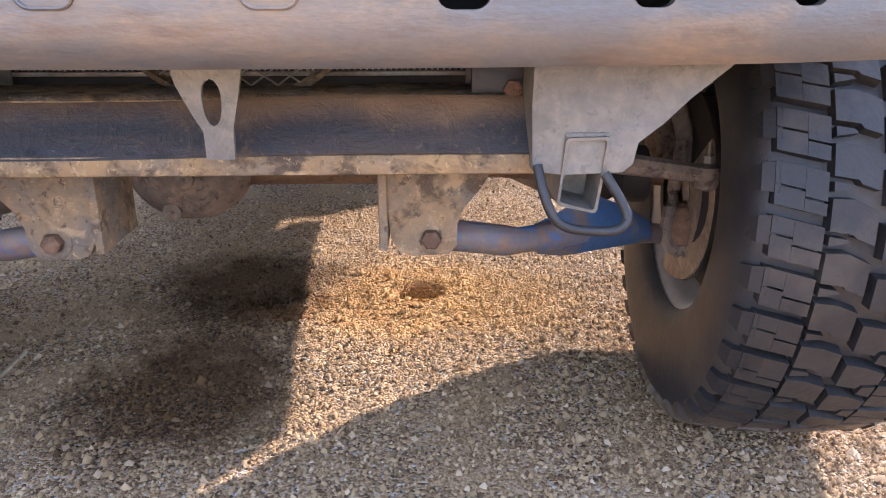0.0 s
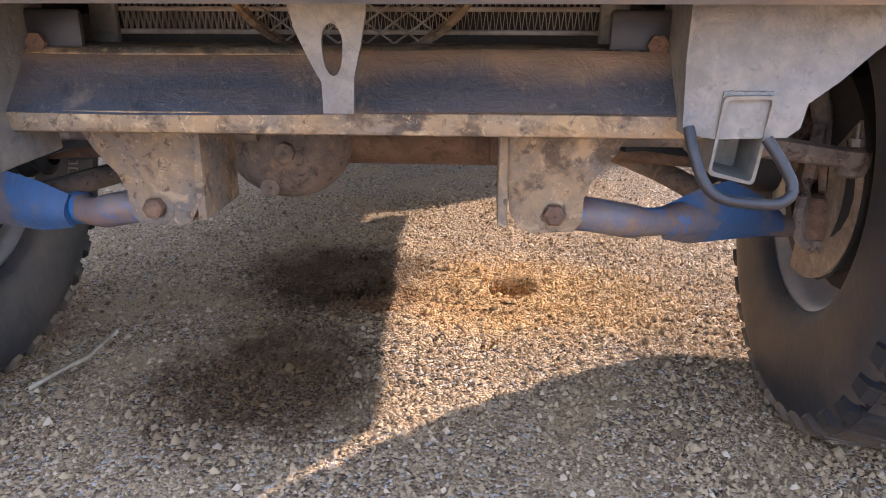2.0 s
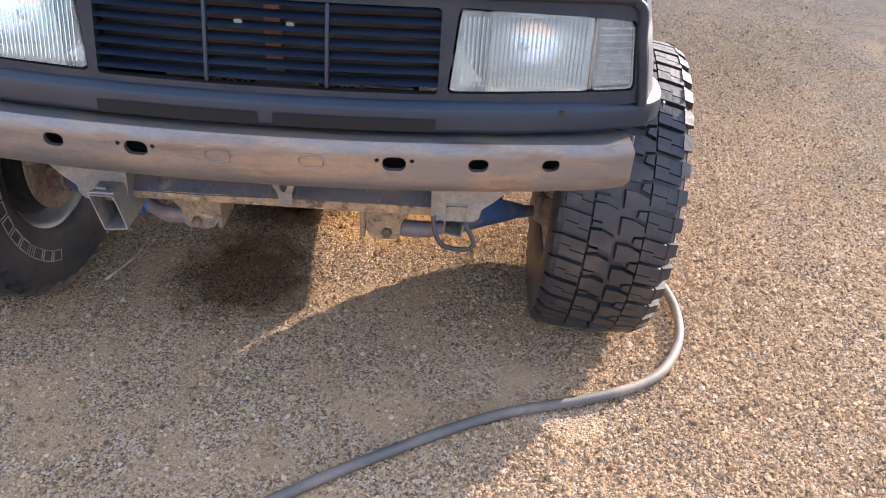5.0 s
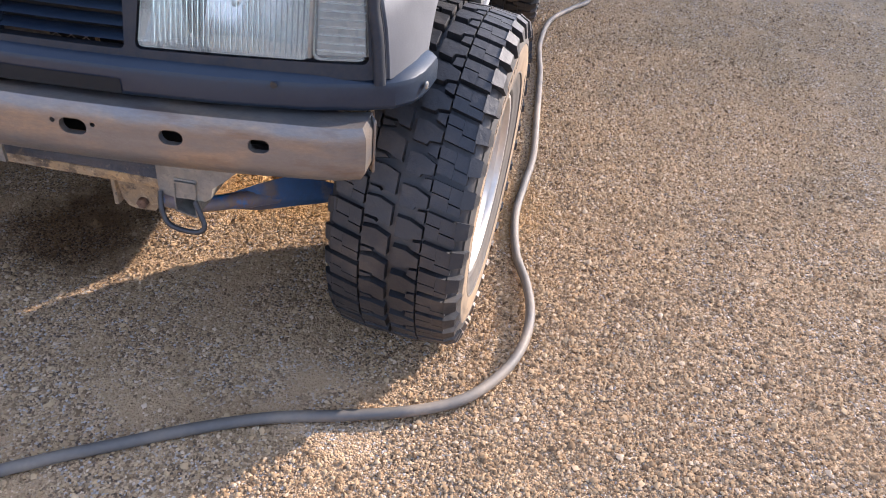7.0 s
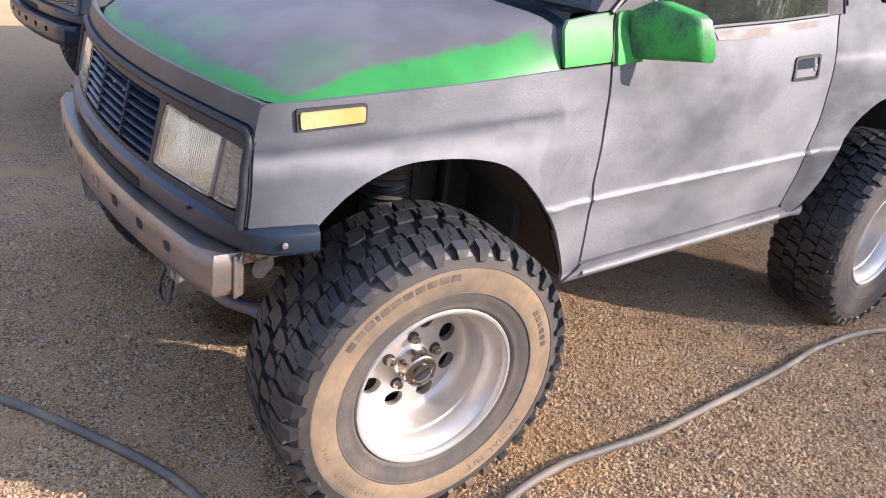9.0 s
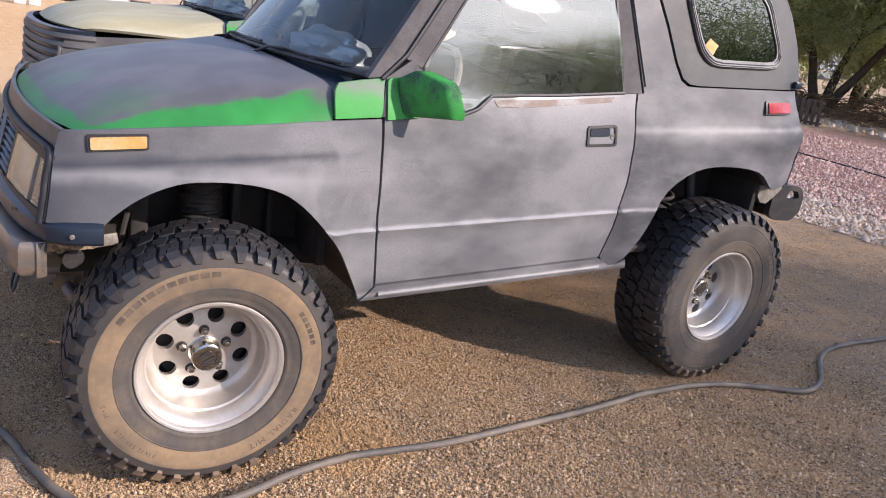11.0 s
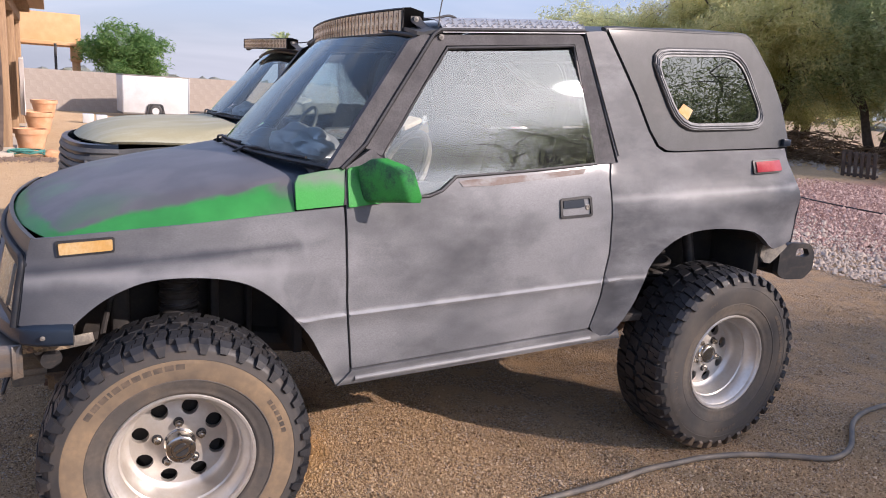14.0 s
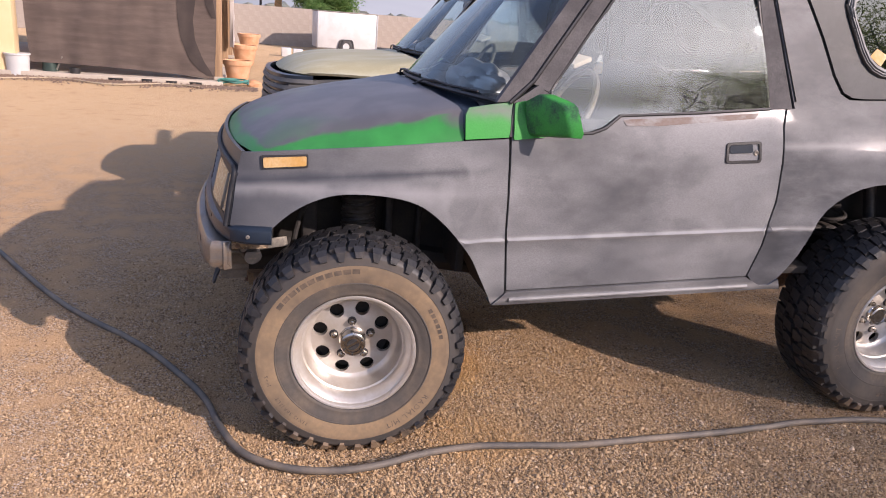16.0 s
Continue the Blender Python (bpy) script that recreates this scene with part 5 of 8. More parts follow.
def build_front(car):
    # surround of grille and lamps
    edge = [(corner_x(z) - 0.004, z) for z in (0.748, 0.78, 0.82, 0.86, 0.89)]
    bend = spline([edge[-1], (0.667, 0.913), (0.653, 0.928), (0.632, 0.935)], 4)
    rim = edge[:-1] + bend
    out = [(-0.45, 0.742), (0.45, 0.742)] + rim + [(0.45, 0.937), (0, 0.937), (-0.45, 0.937)] + [(-x, z) for x, z in reversed(rim)]
    # painted strip between the panel and the hood
    outer = [(min(x + 0.0035, corner_x(z) - 0.003), z + 0.0035) for x, z in bend[5:]]
    side_up = [(corner_x(z) - 0.003, z) for z in (0.984, 0.96, 0.94)]
    strip = [(0, 0.985), (0.3, 0.985)] + side_up + outer + [(0.45, 0.9405), (0, 0.9405)]
    strip = strip[1:-1] + [(-x, z) for x, z in reversed(strip[1:-1])]
    part("nose_strip", front_sheet(strip, proud=-0.002, deep=0.012, step=0.035), M_PRIMER_DARK, car, "slate grey painted strip below the hood")
    hol = [round_rect(-0.300, 0.762, 0.300, 0.906, 0.008)]
    for s in (1, -1):
        pts = [(0.316, 0.764), (0.664, 0.770), (0.650, 0.892), (0.330, 0.908)]
        pts = pts if s > 0 else [(-a, b) for a, b in reversed(pts)]
        hol.append(round_poly(pts, 0.012))
    sur = part("grille_surround", front_sheet(out, hol, proud=0.002, deep=0.018, step=0.035), M_SURROUND, car, "dusty dark grey nose panel round lamps and grille")
    # grille: slats, posts and the dark behind
    gr = part("grille_back", box((0, -0.40, 0.835), (0.62, 0.02, 0.17)), M_DARK, car)
    for k in range(7):
        z = 0.775 + k * 0.0205
        rows = []
        for o, dz in ((0.004, 0.0), (-0.004, 0.0035), (-0.022, 0.007), (-0.022, 0.005), (-0.004, -0.0005)):
            rows.append([(x, front_y(x, z) - o, z + dz) for x in [-0.300 + 0.05 * i for i in range(13)]])
        rows.append(rows[0])
        part("grille_slat", loft(rows), M_PLASTIC, gr)
    for x in (-0.205, -0.105, 0.0, 0.105, 0.205):
        w = 0.008 if abs(x) < 0.15 and abs(x) > 0.05 else 0.0
        if w:
            part("grille_post", box((x, front_y(x, 0.83) + 0.004, 0.835), (w, 0.016, 0.145), Euler((-0.22, 0, 0))), M_PLASTIC, gr)
    for x in (-0.05, 0.04):
        part("emblem_clip", box((x, front_y(x, 0.86) + 0.012, 0.862), (0.016, 0.006, 0.014)), M_STEEL, gr)
    part("latch_brace", box((0, -0.415, 0.83), (0.03, 0.02, 0.15)), M_RUST, gr)
    for s in (1, -1):
        lampz = [(0.321, 0.769), (0.574, 0.772), (0.571, 0.898), (0.334, 0.904)]
        turn = [(0.580, 0.772), (0.659, 0.775), (0.646, 0.889), (0.577, 0.897)]
        fl = (lambda q: q) if s > 0 else (lambda q: [(-a, b) for a, b in reversed(q)])
        hb = part("headlamp", sheet(fl(lampz), lambda x, z: (x, front_y(x, z) + 0.012 + 0.085 * max(0, 1 - ((abs(x) - 0.45) / 0.15) ** 2 - ((z - 0.835) / 0.12) ** 2), z), lambda x, z: (x, front_y(x, z) + 0.004, z), step=0.025), M_REFLECT, car, "clear rectangular headlamp with fluted dusty lens" if s > 0 else "")
        ln = part("lamp_lens", front_sheet(fl(round_poly(lampz, 0.01)), proud=0.003, deep=0.006, step=0.04), M_LENS, hb)
        ln.visible_shadow = False
        for k in range(28):
            x = s * (0.342 + k * 0.0081)
            rib = tube([(x, front_y(x, z) + 0.0035, z) for z in (0.776, 0.81, 0.85, 0.892)], 0.0030, 5)
            ro = part("lens_flute", rib, M_FLUTE, hb)
            ro.visible_shadow = False
        bulb = s * 0.45
        part("bulb_shield", lathe([(0, 0.011), (0.02, 0.010), (0.024, 0.002)], Matrix.Translation((bulb, front_y(bulb, 0.835) + 0.055, 0.835)) @ Matrix.Rotation(radians(-90), 4, "Z"), 16), M_CHROME, hb)
        tb = part("turn_lamp", front_sheet(fl(turn), proud=-0.02, deep=0.004, step=0.05), M_STEEL, car)
        tl = part("turn_lens", front_sheet(fl(round_poly(turn, 0.012)), proud=0.002, deep=0.01, step=0.04), M_LENS, tb)
        tl.visible_shadow = False
        for k in range(9):
            z = 0.786 + k * 0.0115
            rb = part("lens_rib", tube([(s * x, front_y(x, z) + 0.003, z) for x in (0.586, 0.62, 0.654)], 0.002, 5), M_LENS, tb)
            rb.visible_shadow = False
        part("lamp_divider", box((s * 0.5755, front_y(0.5755, 0.835) - 0.001, 0.835), (0.007, 0.012, 0.125), Euler((-0.22, 0, 0))), M_STEEL, car)
        # raised border at the outer end
        bd = [(s * x, front_y(x, z) - 0.006, z) for x, z in [(a - 0.008, b - 0.006) for a, b in rim[0:1] + rim[2:4] + bend[4::4]] + [(0.45, 0.931), (0.22, 0.931), (0.0, 0.931)]]
        part("surround_border", tube([tuple(q) for q in spline(bd, 3)], 0.0095, 10), M_SURROUND, sur)
    # dark filler panel under the nose, wrapping to the sides
    half = [(0.0, -0.520), (0.15, -0.517), (0.30, -0.506), (0.45, -0.487), (0.58, -0.460), (0.66, -0.432), (0.705, -0.408), (0.730, -0.378), (0.741, -0.345), (0.746, -0.312), (0.749, -0.278)]
    path = plan_path([(-x, y) for x, y in reversed(half[1:])] + half)
    sec = [(-0.05, 0.756), (-0.028, 0.755), (-0.012, 0.749), (-0.003, 0.742), (0.0, 0.734), (0.0, 0.704), (-0.003, 0.698), (-0.010, 0.694), (-0.05, 0.692)]
    fp = part("filler_panel", sweep(path, sec), M_PLASTIC, car, "dark blue-black plastic filler strip below the nose", smooth=22)
    for x0, x1 in ((-0.300, -0.015), (0.012, 0.300)):
        pts = [(x0 + (x1 - x0) * k / 5) for k in range(6)]
        # flat near-black sheet on the face for a slot's shade; nothing is cut
        part("filler_slot", loft([[(x, -0.5225 + 0.16 * x * x, z) for x in pts] for z in (0.7005, 0.7245)]), M_VOID, fp)
    for s in (1, -1):
        part("clip", lathe([(0, 0.007), (0.003, 0.006), (0.004, 0.001)], Matrix.Translation((s * 0.7435, -0.352, 0.722)) @ Matrix.Diagonal((s, 1, 1, 1)), 10), M_STEEL, fp)
        # a dark button on the face in place of a shaded hole
        part("clip_hole", lathe([(0, 0.006), (0.002, 0.005), (0.002, 0.0005)], Matrix.Translation((s * 0.53, -0.4735, 0.738)) @ Matrix.Rotation(radians(-90), 4, "Z"), 10), M_DARK, fp)
    # bare steel bumper beam with its holes
    def beam_y(x):
        return -0.552 + 0.150 * x * x + 1.2 * max(0, abs(x) - 0.62) ** 1.6
    face = [(-0.668, 0.594), (-0.5, 0.592), (0.5, 0.592), (0.668, 0.594), (0.676, 0.61), (0.676, 0.67), (0.668, 0.686), (0.5, 0.688), (-0.5, 0.688), (-0.668, 0.686), (-0.676, 0.67), (-0.676, 0.61)]
    ov = [round_rect(x - w, 0.650 - h, x + w, 0.650 + h, h * 0.95) for x, w, h in ((0.516, 0.0165, 0.0115), (0.382, 0.0185, 0.0125), (0.230, 0.0215, 0.0135), (-0.230, 0.0215, 0.0135), (-0.382, 0.0185, 0.0125), (-0.516, 0.0165, 0.0115))]
    ov += [round_rect(x - 0.004, 0.6565 - 0.004, x + 0.004, 0.6565 + 0.004, 0.0039) for x in (0.199, 0.262, -0.199, -0.262)]

    def bev(z):
        return 0.010 * smoothstep(0.607, 0.592, z) + 0.010 * smoothstep(0.673, 0.688, z) - 0.004 * math.exp(-((z - 0.612) / 0.008) ** 2)
    bm = sheet(face, lambda x, z: (x, beam_y(x) + bev(z), z), lambda x, z: (x, beam_y(x) + bev(z) + (0.06 if z < 0.595 or z > 0.685 or abs(x) > 0.66 else 0.012), z), ov, 0.018)
    bb = part("bumper_beam", bm, M_BUMPER, car, "bare primed steel bumper beam with oval holes")
    for x in (0.083, -0.083):
        r = round_rect(x - 0.022, 0.6375, x + 0.022, 0.6625, 0.012)
        part("pressed_oval", tube([(u, beam_y(u) - 0.001, w) for u, w in r + r[:1]], 0.0016, 6), M_BUMPER, bb)
    part("beam_back", thicken(loft([[(x, beam_y(x) + 0.075, z) for x in [-0.64 + 0.08 * k for k in range(17)]] for z in (0.60, 0.68)]), 0.004), M_DARK, bb)
    for s in (1, -1):
        part("end_plate", box((s * 0.672, -0.418, 0.636), (0.005, 0.030, 0.096), Euler((0, 0, s * 0.55)), 0.002), M_BUMPER, bb)
        ang = part("end_bracket", box((s * 0.655, -0.345, 0.668), (0.004, 0.120, 0.026), Euler((0, 0, s * 0.12)), 0.0015), M_DIRTSTEEL, bb, "tan rusted angle bracket")
        part("bracket_shelf", box((s * 0.628, -0.345, 0.681), (0.055, 0.120, 0.004)), M_DIRTSTEEL, ang)
        part("bracket_bolt", lathe([(0, 0.008), (0.006, 0.008), (0.008, 0.001)], Matrix.Translation((s * 0.660, -0.385, 0.668)) @ Matrix.Diagonal((s, 1, 1, 1)), 6), M_RUST, ang, smooth=0)
        part("bumper_arm", tube([(s * 0.40, -0.40, 0.625), (s * 0.52, -0.36, 0.620), (s * 0.605, -0.335, 0.612)], 0.030, 14), M_BLACKSTEEL, bb)
        part("inner_brace", box((s * 0.60, -0.30, 0.655), (0.006, 0.16, 0.035), Euler((0.15, 0, 0))), M_STEEL, bb)


def build_inside(car):
    part("firewall", box((0, 0.40, 0.83), (1.20, 0.03, 0.56)), M_DARK, car)
    part("cabin_floor", box((0, 1.59, 0.575), (1.34, 2.07, 0.03)), M_DARK, car)
    part("rear_bulkhead", box((0, 2.52, 0.93), (1.30, 0.03, 0.70)), M_DARK, car)
    for s in (1, -1):
        part("inner_panel", box((s * 0.655, 1.06, 0.86), (0.02, 1.10, 0.56)), M_SEAT, car)
        part("rear_panel", box((s * 0.645, 2.08, 1.12), (0.02, 0.90, 0.20)), M_SEAT, car)
    dash = loft([[(x, y + 0.03 * x * x, z) for x in (-0.63, -0.4, -0.1, 0.2, 0.5, 0.63)] for y, z in ((0.42, 1.05), (0.42, 1.17), (0.55, 1.19), (0.70, 1.17), (0.76, 1.12), (0.74, 0.95), (0.66, 0.85))])
    part("dashboard", dash, M_SEAT, car)
    sw = Matrix.Translation((0.34, 0.86, 1.12)) @ Matrix.Rotation(radians(90), 4, "Z") @ Matrix.Rotation(radians(25), 4, "Y")
    ring = [sw @ Vector((0, 0.18 * math.cos(k * math.pi / 16), 0.18 * math.sin(k * math.pi / 16))) for k in range(33)]
    st = part("steering_wheel", tube(ring, 0.013, 8), M_STEEL, car)
    part("wheel_spoke", tube([sw @ Vector((0, -0.17, 0)), sw @ Vector((-0.03, 0, 0)), sw @ Vector((0, 0.17, 0))], 0.014, 8), M_STEEL, st)
    part("steering_column", tube([sw @ Vector((-0.02, 0, 0)), (0.34, 0.60, 1.02)], 0.03, 10), M_DARK, st)
    part("sun_visor", box((0.42, 0.80, 1.33), (0.16, 0.10, 0.018), Euler((0.3, 0.1, 0.5))), M_CREAM, car)
    for x in (-0.33, 0.33):
        b = bmesh.new()
        add_box(b, (x, 1.15, 0.80), (0.48, 0.48, 0.16), Euler((0.1, 0, 0)), 0.05)
        seat = part("seat", b, M_SEAT, car)
        part("seat_back", box((x, 1.42, 1.06), (0.46, 0.13, 0.50), Euler((-0.22, 0, 0)), 0.05), M_SEAT, seat)
        part("headrest", box((x, 1.50, 1.40), (0.26, 0.09, 0.17), Euler((-0.15, 0, 0)), 0.035), M_SEAT, seat)
    wrap = bmesh.new()
    bmesh.ops.create_icosphere(wrap, subdivisions=4, radius=1.0)
    for v in wrap.verts:
        d = 1 + 0.25 * noise.noise(v.co * 2.3) + 0.10 * noise.noise(v.co * 6)
        v.co = Vector((0.20 + v.co.x * 0.25 * d, 0.52 + v.co.y * 0.10 * d, 1.215 + max(v.co.z, -0.35) * 0.075 * d))
    part("windscreen_sunshade", wrap, M_FOIL, car, "crumpled silver sunshade on the dashboard", smooth=60)
    # grab bar and roll bar hoop
    part("roll_bar", tube([(-0.56, 1.62, 0.60), (-0.56, 1.62, 1.50), (-0.48, 1.62, 1.62), (0.48, 1.62, 1.62), (0.56, 1.62, 1.50), (0.56, 1.62, 0.60)], 0.028, 10), M_BLACKSTEEL, car)


def build_under(car):
    # crossmember, black valance and the radiator pack
    part("crossmember", box((0, -0.405, 0.4895), (0.66, 0.05, 0.022), None, 0.006), M_DIRTSTEEL, car, "mud-caked front crossmember")
    val = [[(x, y, z + 0.003 * math.sin(x * 9)) for x in [-0.31 + 0.062 * k for k in range(11)]] for y, z in ((-0.430, 0.499), (-0.424, 0.506), (-0.412, 0.520), (-0.400, 0.534), (-0.394, 0.545), (-0.388, 0.549))]
    part("valance", thicken(loft(val), 0.004), M_VALANCE, car, "black steel valance with dusty upper edge")
    part("valance_lip", thicken(loft([[(x, y, z) for x in [-0.30 + 0.060 * k for k in range(11)]] for y, z in ((-0.390, 0.5475), (-0.384, 0.552), (-0.33, 0.553), (-0.30, 0.553))]), 0.003), M_DIRTSTEEL, car)
    rad = part("condenser", box((0, -0.275, 0.66), (0.52, 0.03, 0.22)), M_DARK, car)
    for k in range(9):
        part("coolant_tube", box((0, -0.294, 0.5635 + k * 0.0225), (0.50, 0.010, 0.005), None, 0.001), M_FIN, rad)
    fins = bmesh.new()
    for k in range(150):
        for j in range(4):
            x = -0.247 + k * 0.0033
            add_box(fins, (x, -0.291, 0.575 + j * 0.0225), (0.0007, 0.006, 0.018), Euler((0, 0.12 * ((k % 2) * 2 - 1), 0)))
    part("fin", fins, M_FIN, rad, kind="stuff", smooth=0)
    for s in (1, -1):
        part("condenser_bracket", box((s * 0.262, -0.302, 0.60), (0.03, 0.01, 0.10)), M_STEEL, rad)
        part("valance_bracket", box((s * 0.285, -0.375, 0.562), (0.075, 0.008, 0.05)), M_BLACKSTEEL, car)
        part("bracket_bolt", lathe([(0, 0.010), (0.006, 0.010), (0.007, 0.001)], Matrix.Translation((s * 0.290, -0.381, 0.556)) @ Matrix.Rotation(radians(-90), 4, "Z"), 6), M_RUST, car, smooth=0)
    # electric fan behind a mesh guard
    fan = Matrix.Translation((0.0, -0.312, 0.685)) @ Matrix.Rotation(radians(-90), 4, "Z")
    fg = part("fan_guard", lathe([(0, 0.150), (0.008, 0.154), (0.010, 0.148), (0.004, 0.144)], fan, 40, close=True), M_DIRTSTEEL, car, "round fan guard with diamond mesh")
    msh = bmesh.new()
    for k in range(-13, 14):
        o = k * 0.0165
        if abs(o) < 0.147:
            h = math.sqrt(0.147 ** 2 - o * o)
            for a in (0.95, -0.95):
                c, s = math.cos(a), math.sin(a)
                p, q = Vector((o * c - h * s, -0.318, 0.685 + o * s + h * c)), Vector((o * c + h * s, -0.318, 0.685 + o * s - h * c))
                add_tube(msh, [p, q], 0.0011, 4)
    part("guard_mesh", msh, M_FIN, fg, kind="stuff", smooth=0)
    part("fan_motor", lathe([(-0.01, 0.06), (0.006, 0.06), (0.012, 0.05), (0.013, 0.002)], fan, 24), M_STEEL, fg)
    part("fan_blade", lathe([(-0.02, 0.14), (-0.016, 0.06)], fan, 24), M_DARK, fg)
    # forked hanger in the middle
    hg = [(-0.026, 0.60), (-0.020, 0.572), (-0.008, 0.545), (0.000, 0.530), (0.000, 0.504), (0.026, 0.504), (0.027, 0.532), (0.034, 0.56), (0.042, 0.60)]
    hh = [(0.0105 + (0.0085 + 0.10 * max(0, w)) * math.cos(a), 0.556 + w) for a, w in [(k * math.pi / 8, 0.021 * math.sin(k * math.pi / 8)) for k in range(16)]]
    part("hanger", sheet(hg, lambda x, z: (x, -0.472 + 0.35 * (0.60 - z) * 0.2, z), lambda x, z: (x, -0.466 + 0.35 * (0.60 - z) * 0.2, z), [hh], 0.02), M_STEEL, car, "forked grey hanger bracket")
    for s in (1, -1):
        # frame horn plate with the tow receiver
        def hx(x, z, d=0.0):
            return (s * x, -0.452 + d + 0.30 * (z - 0.50) * 0.2, z)
        horn = [(0.302, 0.488), (0.330, 0.484), (0.388, 0.486), (0.398, 0.494), (0.402, 0.514), (0.425, 0.532), (0.450, 0.556), (0.492, 0.590), (0.540, 0.603), (0.540, 0.612), (0.302, 0.612), (0.300, 0.55)]
        pl = horn if s > 0 else [(-a, b) for a, b in reversed(horn)]
        hp = part("frame_horn", sheet(pl, lambda x, z: hx(x * s, z), lambda x, z: hx(x * s, z, 0.10), step=0.04), M_STEEL, car, "bare grey frame horn plate")
        # open rectangular tube, hanging tilted
        tl, tr, br, bl = ((0.332, 0.520), (0.374, 0.521), (0.367, 0.444), (0.327, 0.453)) if s > 0 else ((0.307, 0.525), (0.356, 0.525), (0.342, 0.441), (0.294, 0.446))
        o = round_poly([tl, tr, br, bl], 0.005)
        i = round_poly([(tl[0] + 0.0028, tl[1] - 0.0028), (tr[0] - 0.0028, tr[1] - 0.0028), (br[0] - 0.0028, br[1] + 0.0034), (bl[0] + 0.0028, bl[1] + 0.0034)], 0.004)
        f = lambda x, z: (s * x, -0.458 + (0.524 - z) * 0.10, z)
        b = lambda x, z: (s * x, -0.36, z + 0.004)
        if s < 0:
            f = lambda x, z: (-x, -0.505 + (0.524 - z) * 0.10, z)
        part("tow_receiver", sheet(o, f, b, [i], 0.012), M_STEEL, hp, "open rectangular tow tube")
        yf = f(0, tl[1])[1]
        weld = [(s * (tl[0] + (tr[0] - tl[0]) * k / 12), yf + 0.008 + 0.0005 * math.sin(k * 2.4), tl[1] + 0.001 + 0.0004 * math.cos(k * 3.1)) for k in range(13)]
        part("weld_bead", tube(weld, 0.0036, 8), M_STEEL, hp)
        part("receiver_tab", box((s * (tl[0] * 0.4 + tr[0] * 0.6), yf + 0.02, tl[1] + 0.006), (0.022, 0.012, 0.007), Euler((0, 0.1, 0)), 0.002), M_STEEL, hp)
        part("receiver_back", sheet(i, lambda x, z: (s * x, -0.40, z), None, (), 0.03), M_STEEL, hp)
        # lower control arm, its bracket and bolt
        bk = [(0.155, 0.479), (0.278, 0.479), (0.262, 0.448), (0.243, 0.424), (0.236, 0.405), (0.236, 0.380), (0.227, 0.369), (0.186, 0.367), (0.172, 0.372), (0.162, 0.390)]
        bp = bk if s > 0 else [(-a, c) for a, c in reversed(bk)]
        ab = part("arm_bracket", sheet(bp, lambda x, z: (x, -0.350 - 0.10 * (z - 0.36), z), lambda x, z: (x, -0.27, z), step=0.03), M_BRACKET, car, "muddy welded suspension bracket")
        part("bracket_flange", box((s * 0.1545, -0.312, 0.428), (0.010, 0.105, 0.102), None, 0.003), M_BRACKET, ab)
        part("bracket_gusset", box((s * 0.215, -0.366, 0.4735), (0.120, 0.014, 0.008), None, 0.003), M_DIRTSTEEL, ab)
        part("washer", lathe([(0, 0.019), (0.003, 0.019), (0.004, 0.012)], Matrix.Translation((s * 0.207, -0.3515, 0.389)) @ Matrix.Rotation(radians(-90), 4, "Z"), 20), M_BRACKET, ab)
        part("pivot_bolt", lathe([(0, 0.011), (0.012, 0.011), (0.014, 0.008), (0.014, 0.001)], Matrix.Translation((s * 0.207, -0.353, 0.389)) @ Matrix.Rotation(radians(-90), 4, "Z"), 6), M_RUST, ab, smooth=0)
        e = FAR_OUT if s < 0 else 0.0
        arm = [(s * 0.17, -0.315, 0.386), (s * 0.25, -0.315, 0.378), (s * 0.31, -0.285, 0.362), (s * 0.38, -0.215, 0.348), (s * (0.47 + e), -0.12, 0.318), (s * (0.565 + e), -0.05, 0.292)]
        la = part("control_arm", tube(spline(arm, 4), 0.018, 12, [0.019 if k < 8 else 0.0165 if k < 11 else 0.021 - 0.0006 * (k - 11) for k in range(21)]), M_BLUE, car, "blue control arm flaking to rust")
        part("arm_rear_leg", tube(spline([(s * (0.48 + e), -0.10, 0.318), (s * 0.40, 0.08, 0.345), (s * 0.25, 0.20, 0.385)], 4), 0.017, 10), M_KNUCKLE, la)
        blade = [(0.315, -0.228, 0.448, 0.364), (0.34, -0.215, 0.452, 0.362), (0.42, -0.165, 0.430, 0.345), (0.50, -0.10, 0.385, 0.312), (0.575, -0.055, 0.335, 0.285)]
        part("arm_plate", thicken(loft([[(s * (x + e * min(1, max(0, (x - 0.3) * 5))), y + 0.10, zt + 0.025 + (zb - zt) * 0.75 * v) for x, y, zt, zb in blade] for v in (0, 0.5, 1)]), 0.012), M_BLACKSTEEL, la, "dark stamped steel arm plate")
        tip = [(0.345, -0.245, 0.372, 0.330), (0.385, -0.215, 0.382, 0.316), (0.44, -0.165, 0.384, 0.306), (0.50, -0.115, 0.352, 0.296), (0.545, -0.07, 0.318, 0.286)]
        part("arm_blade", thicken(loft([[(s * (x + e * min(1, max(0, (x - 0.3) * 6))), y - 0.018 * math.sin(math.pi * v), zt + (zb - zt) * v) for x, y, zt, zb in tip] for v in (0, 0.25, 0.5, 0.75, 1)]), 0.010), M_BLADE, la)
        part("ball_joint", lathe([(-0.03, 0.012), (-0.02, 0.028), (0.01, 0.030), (0.035, 0.016), (0.04, 0.002)], Matrix.Translation((s * (0.605 + e), -0.045, 0.300)) @ Matrix.Rotation(radians(-90), 4, "Y"), 16), M_RUST, la, "rusty ball joint")
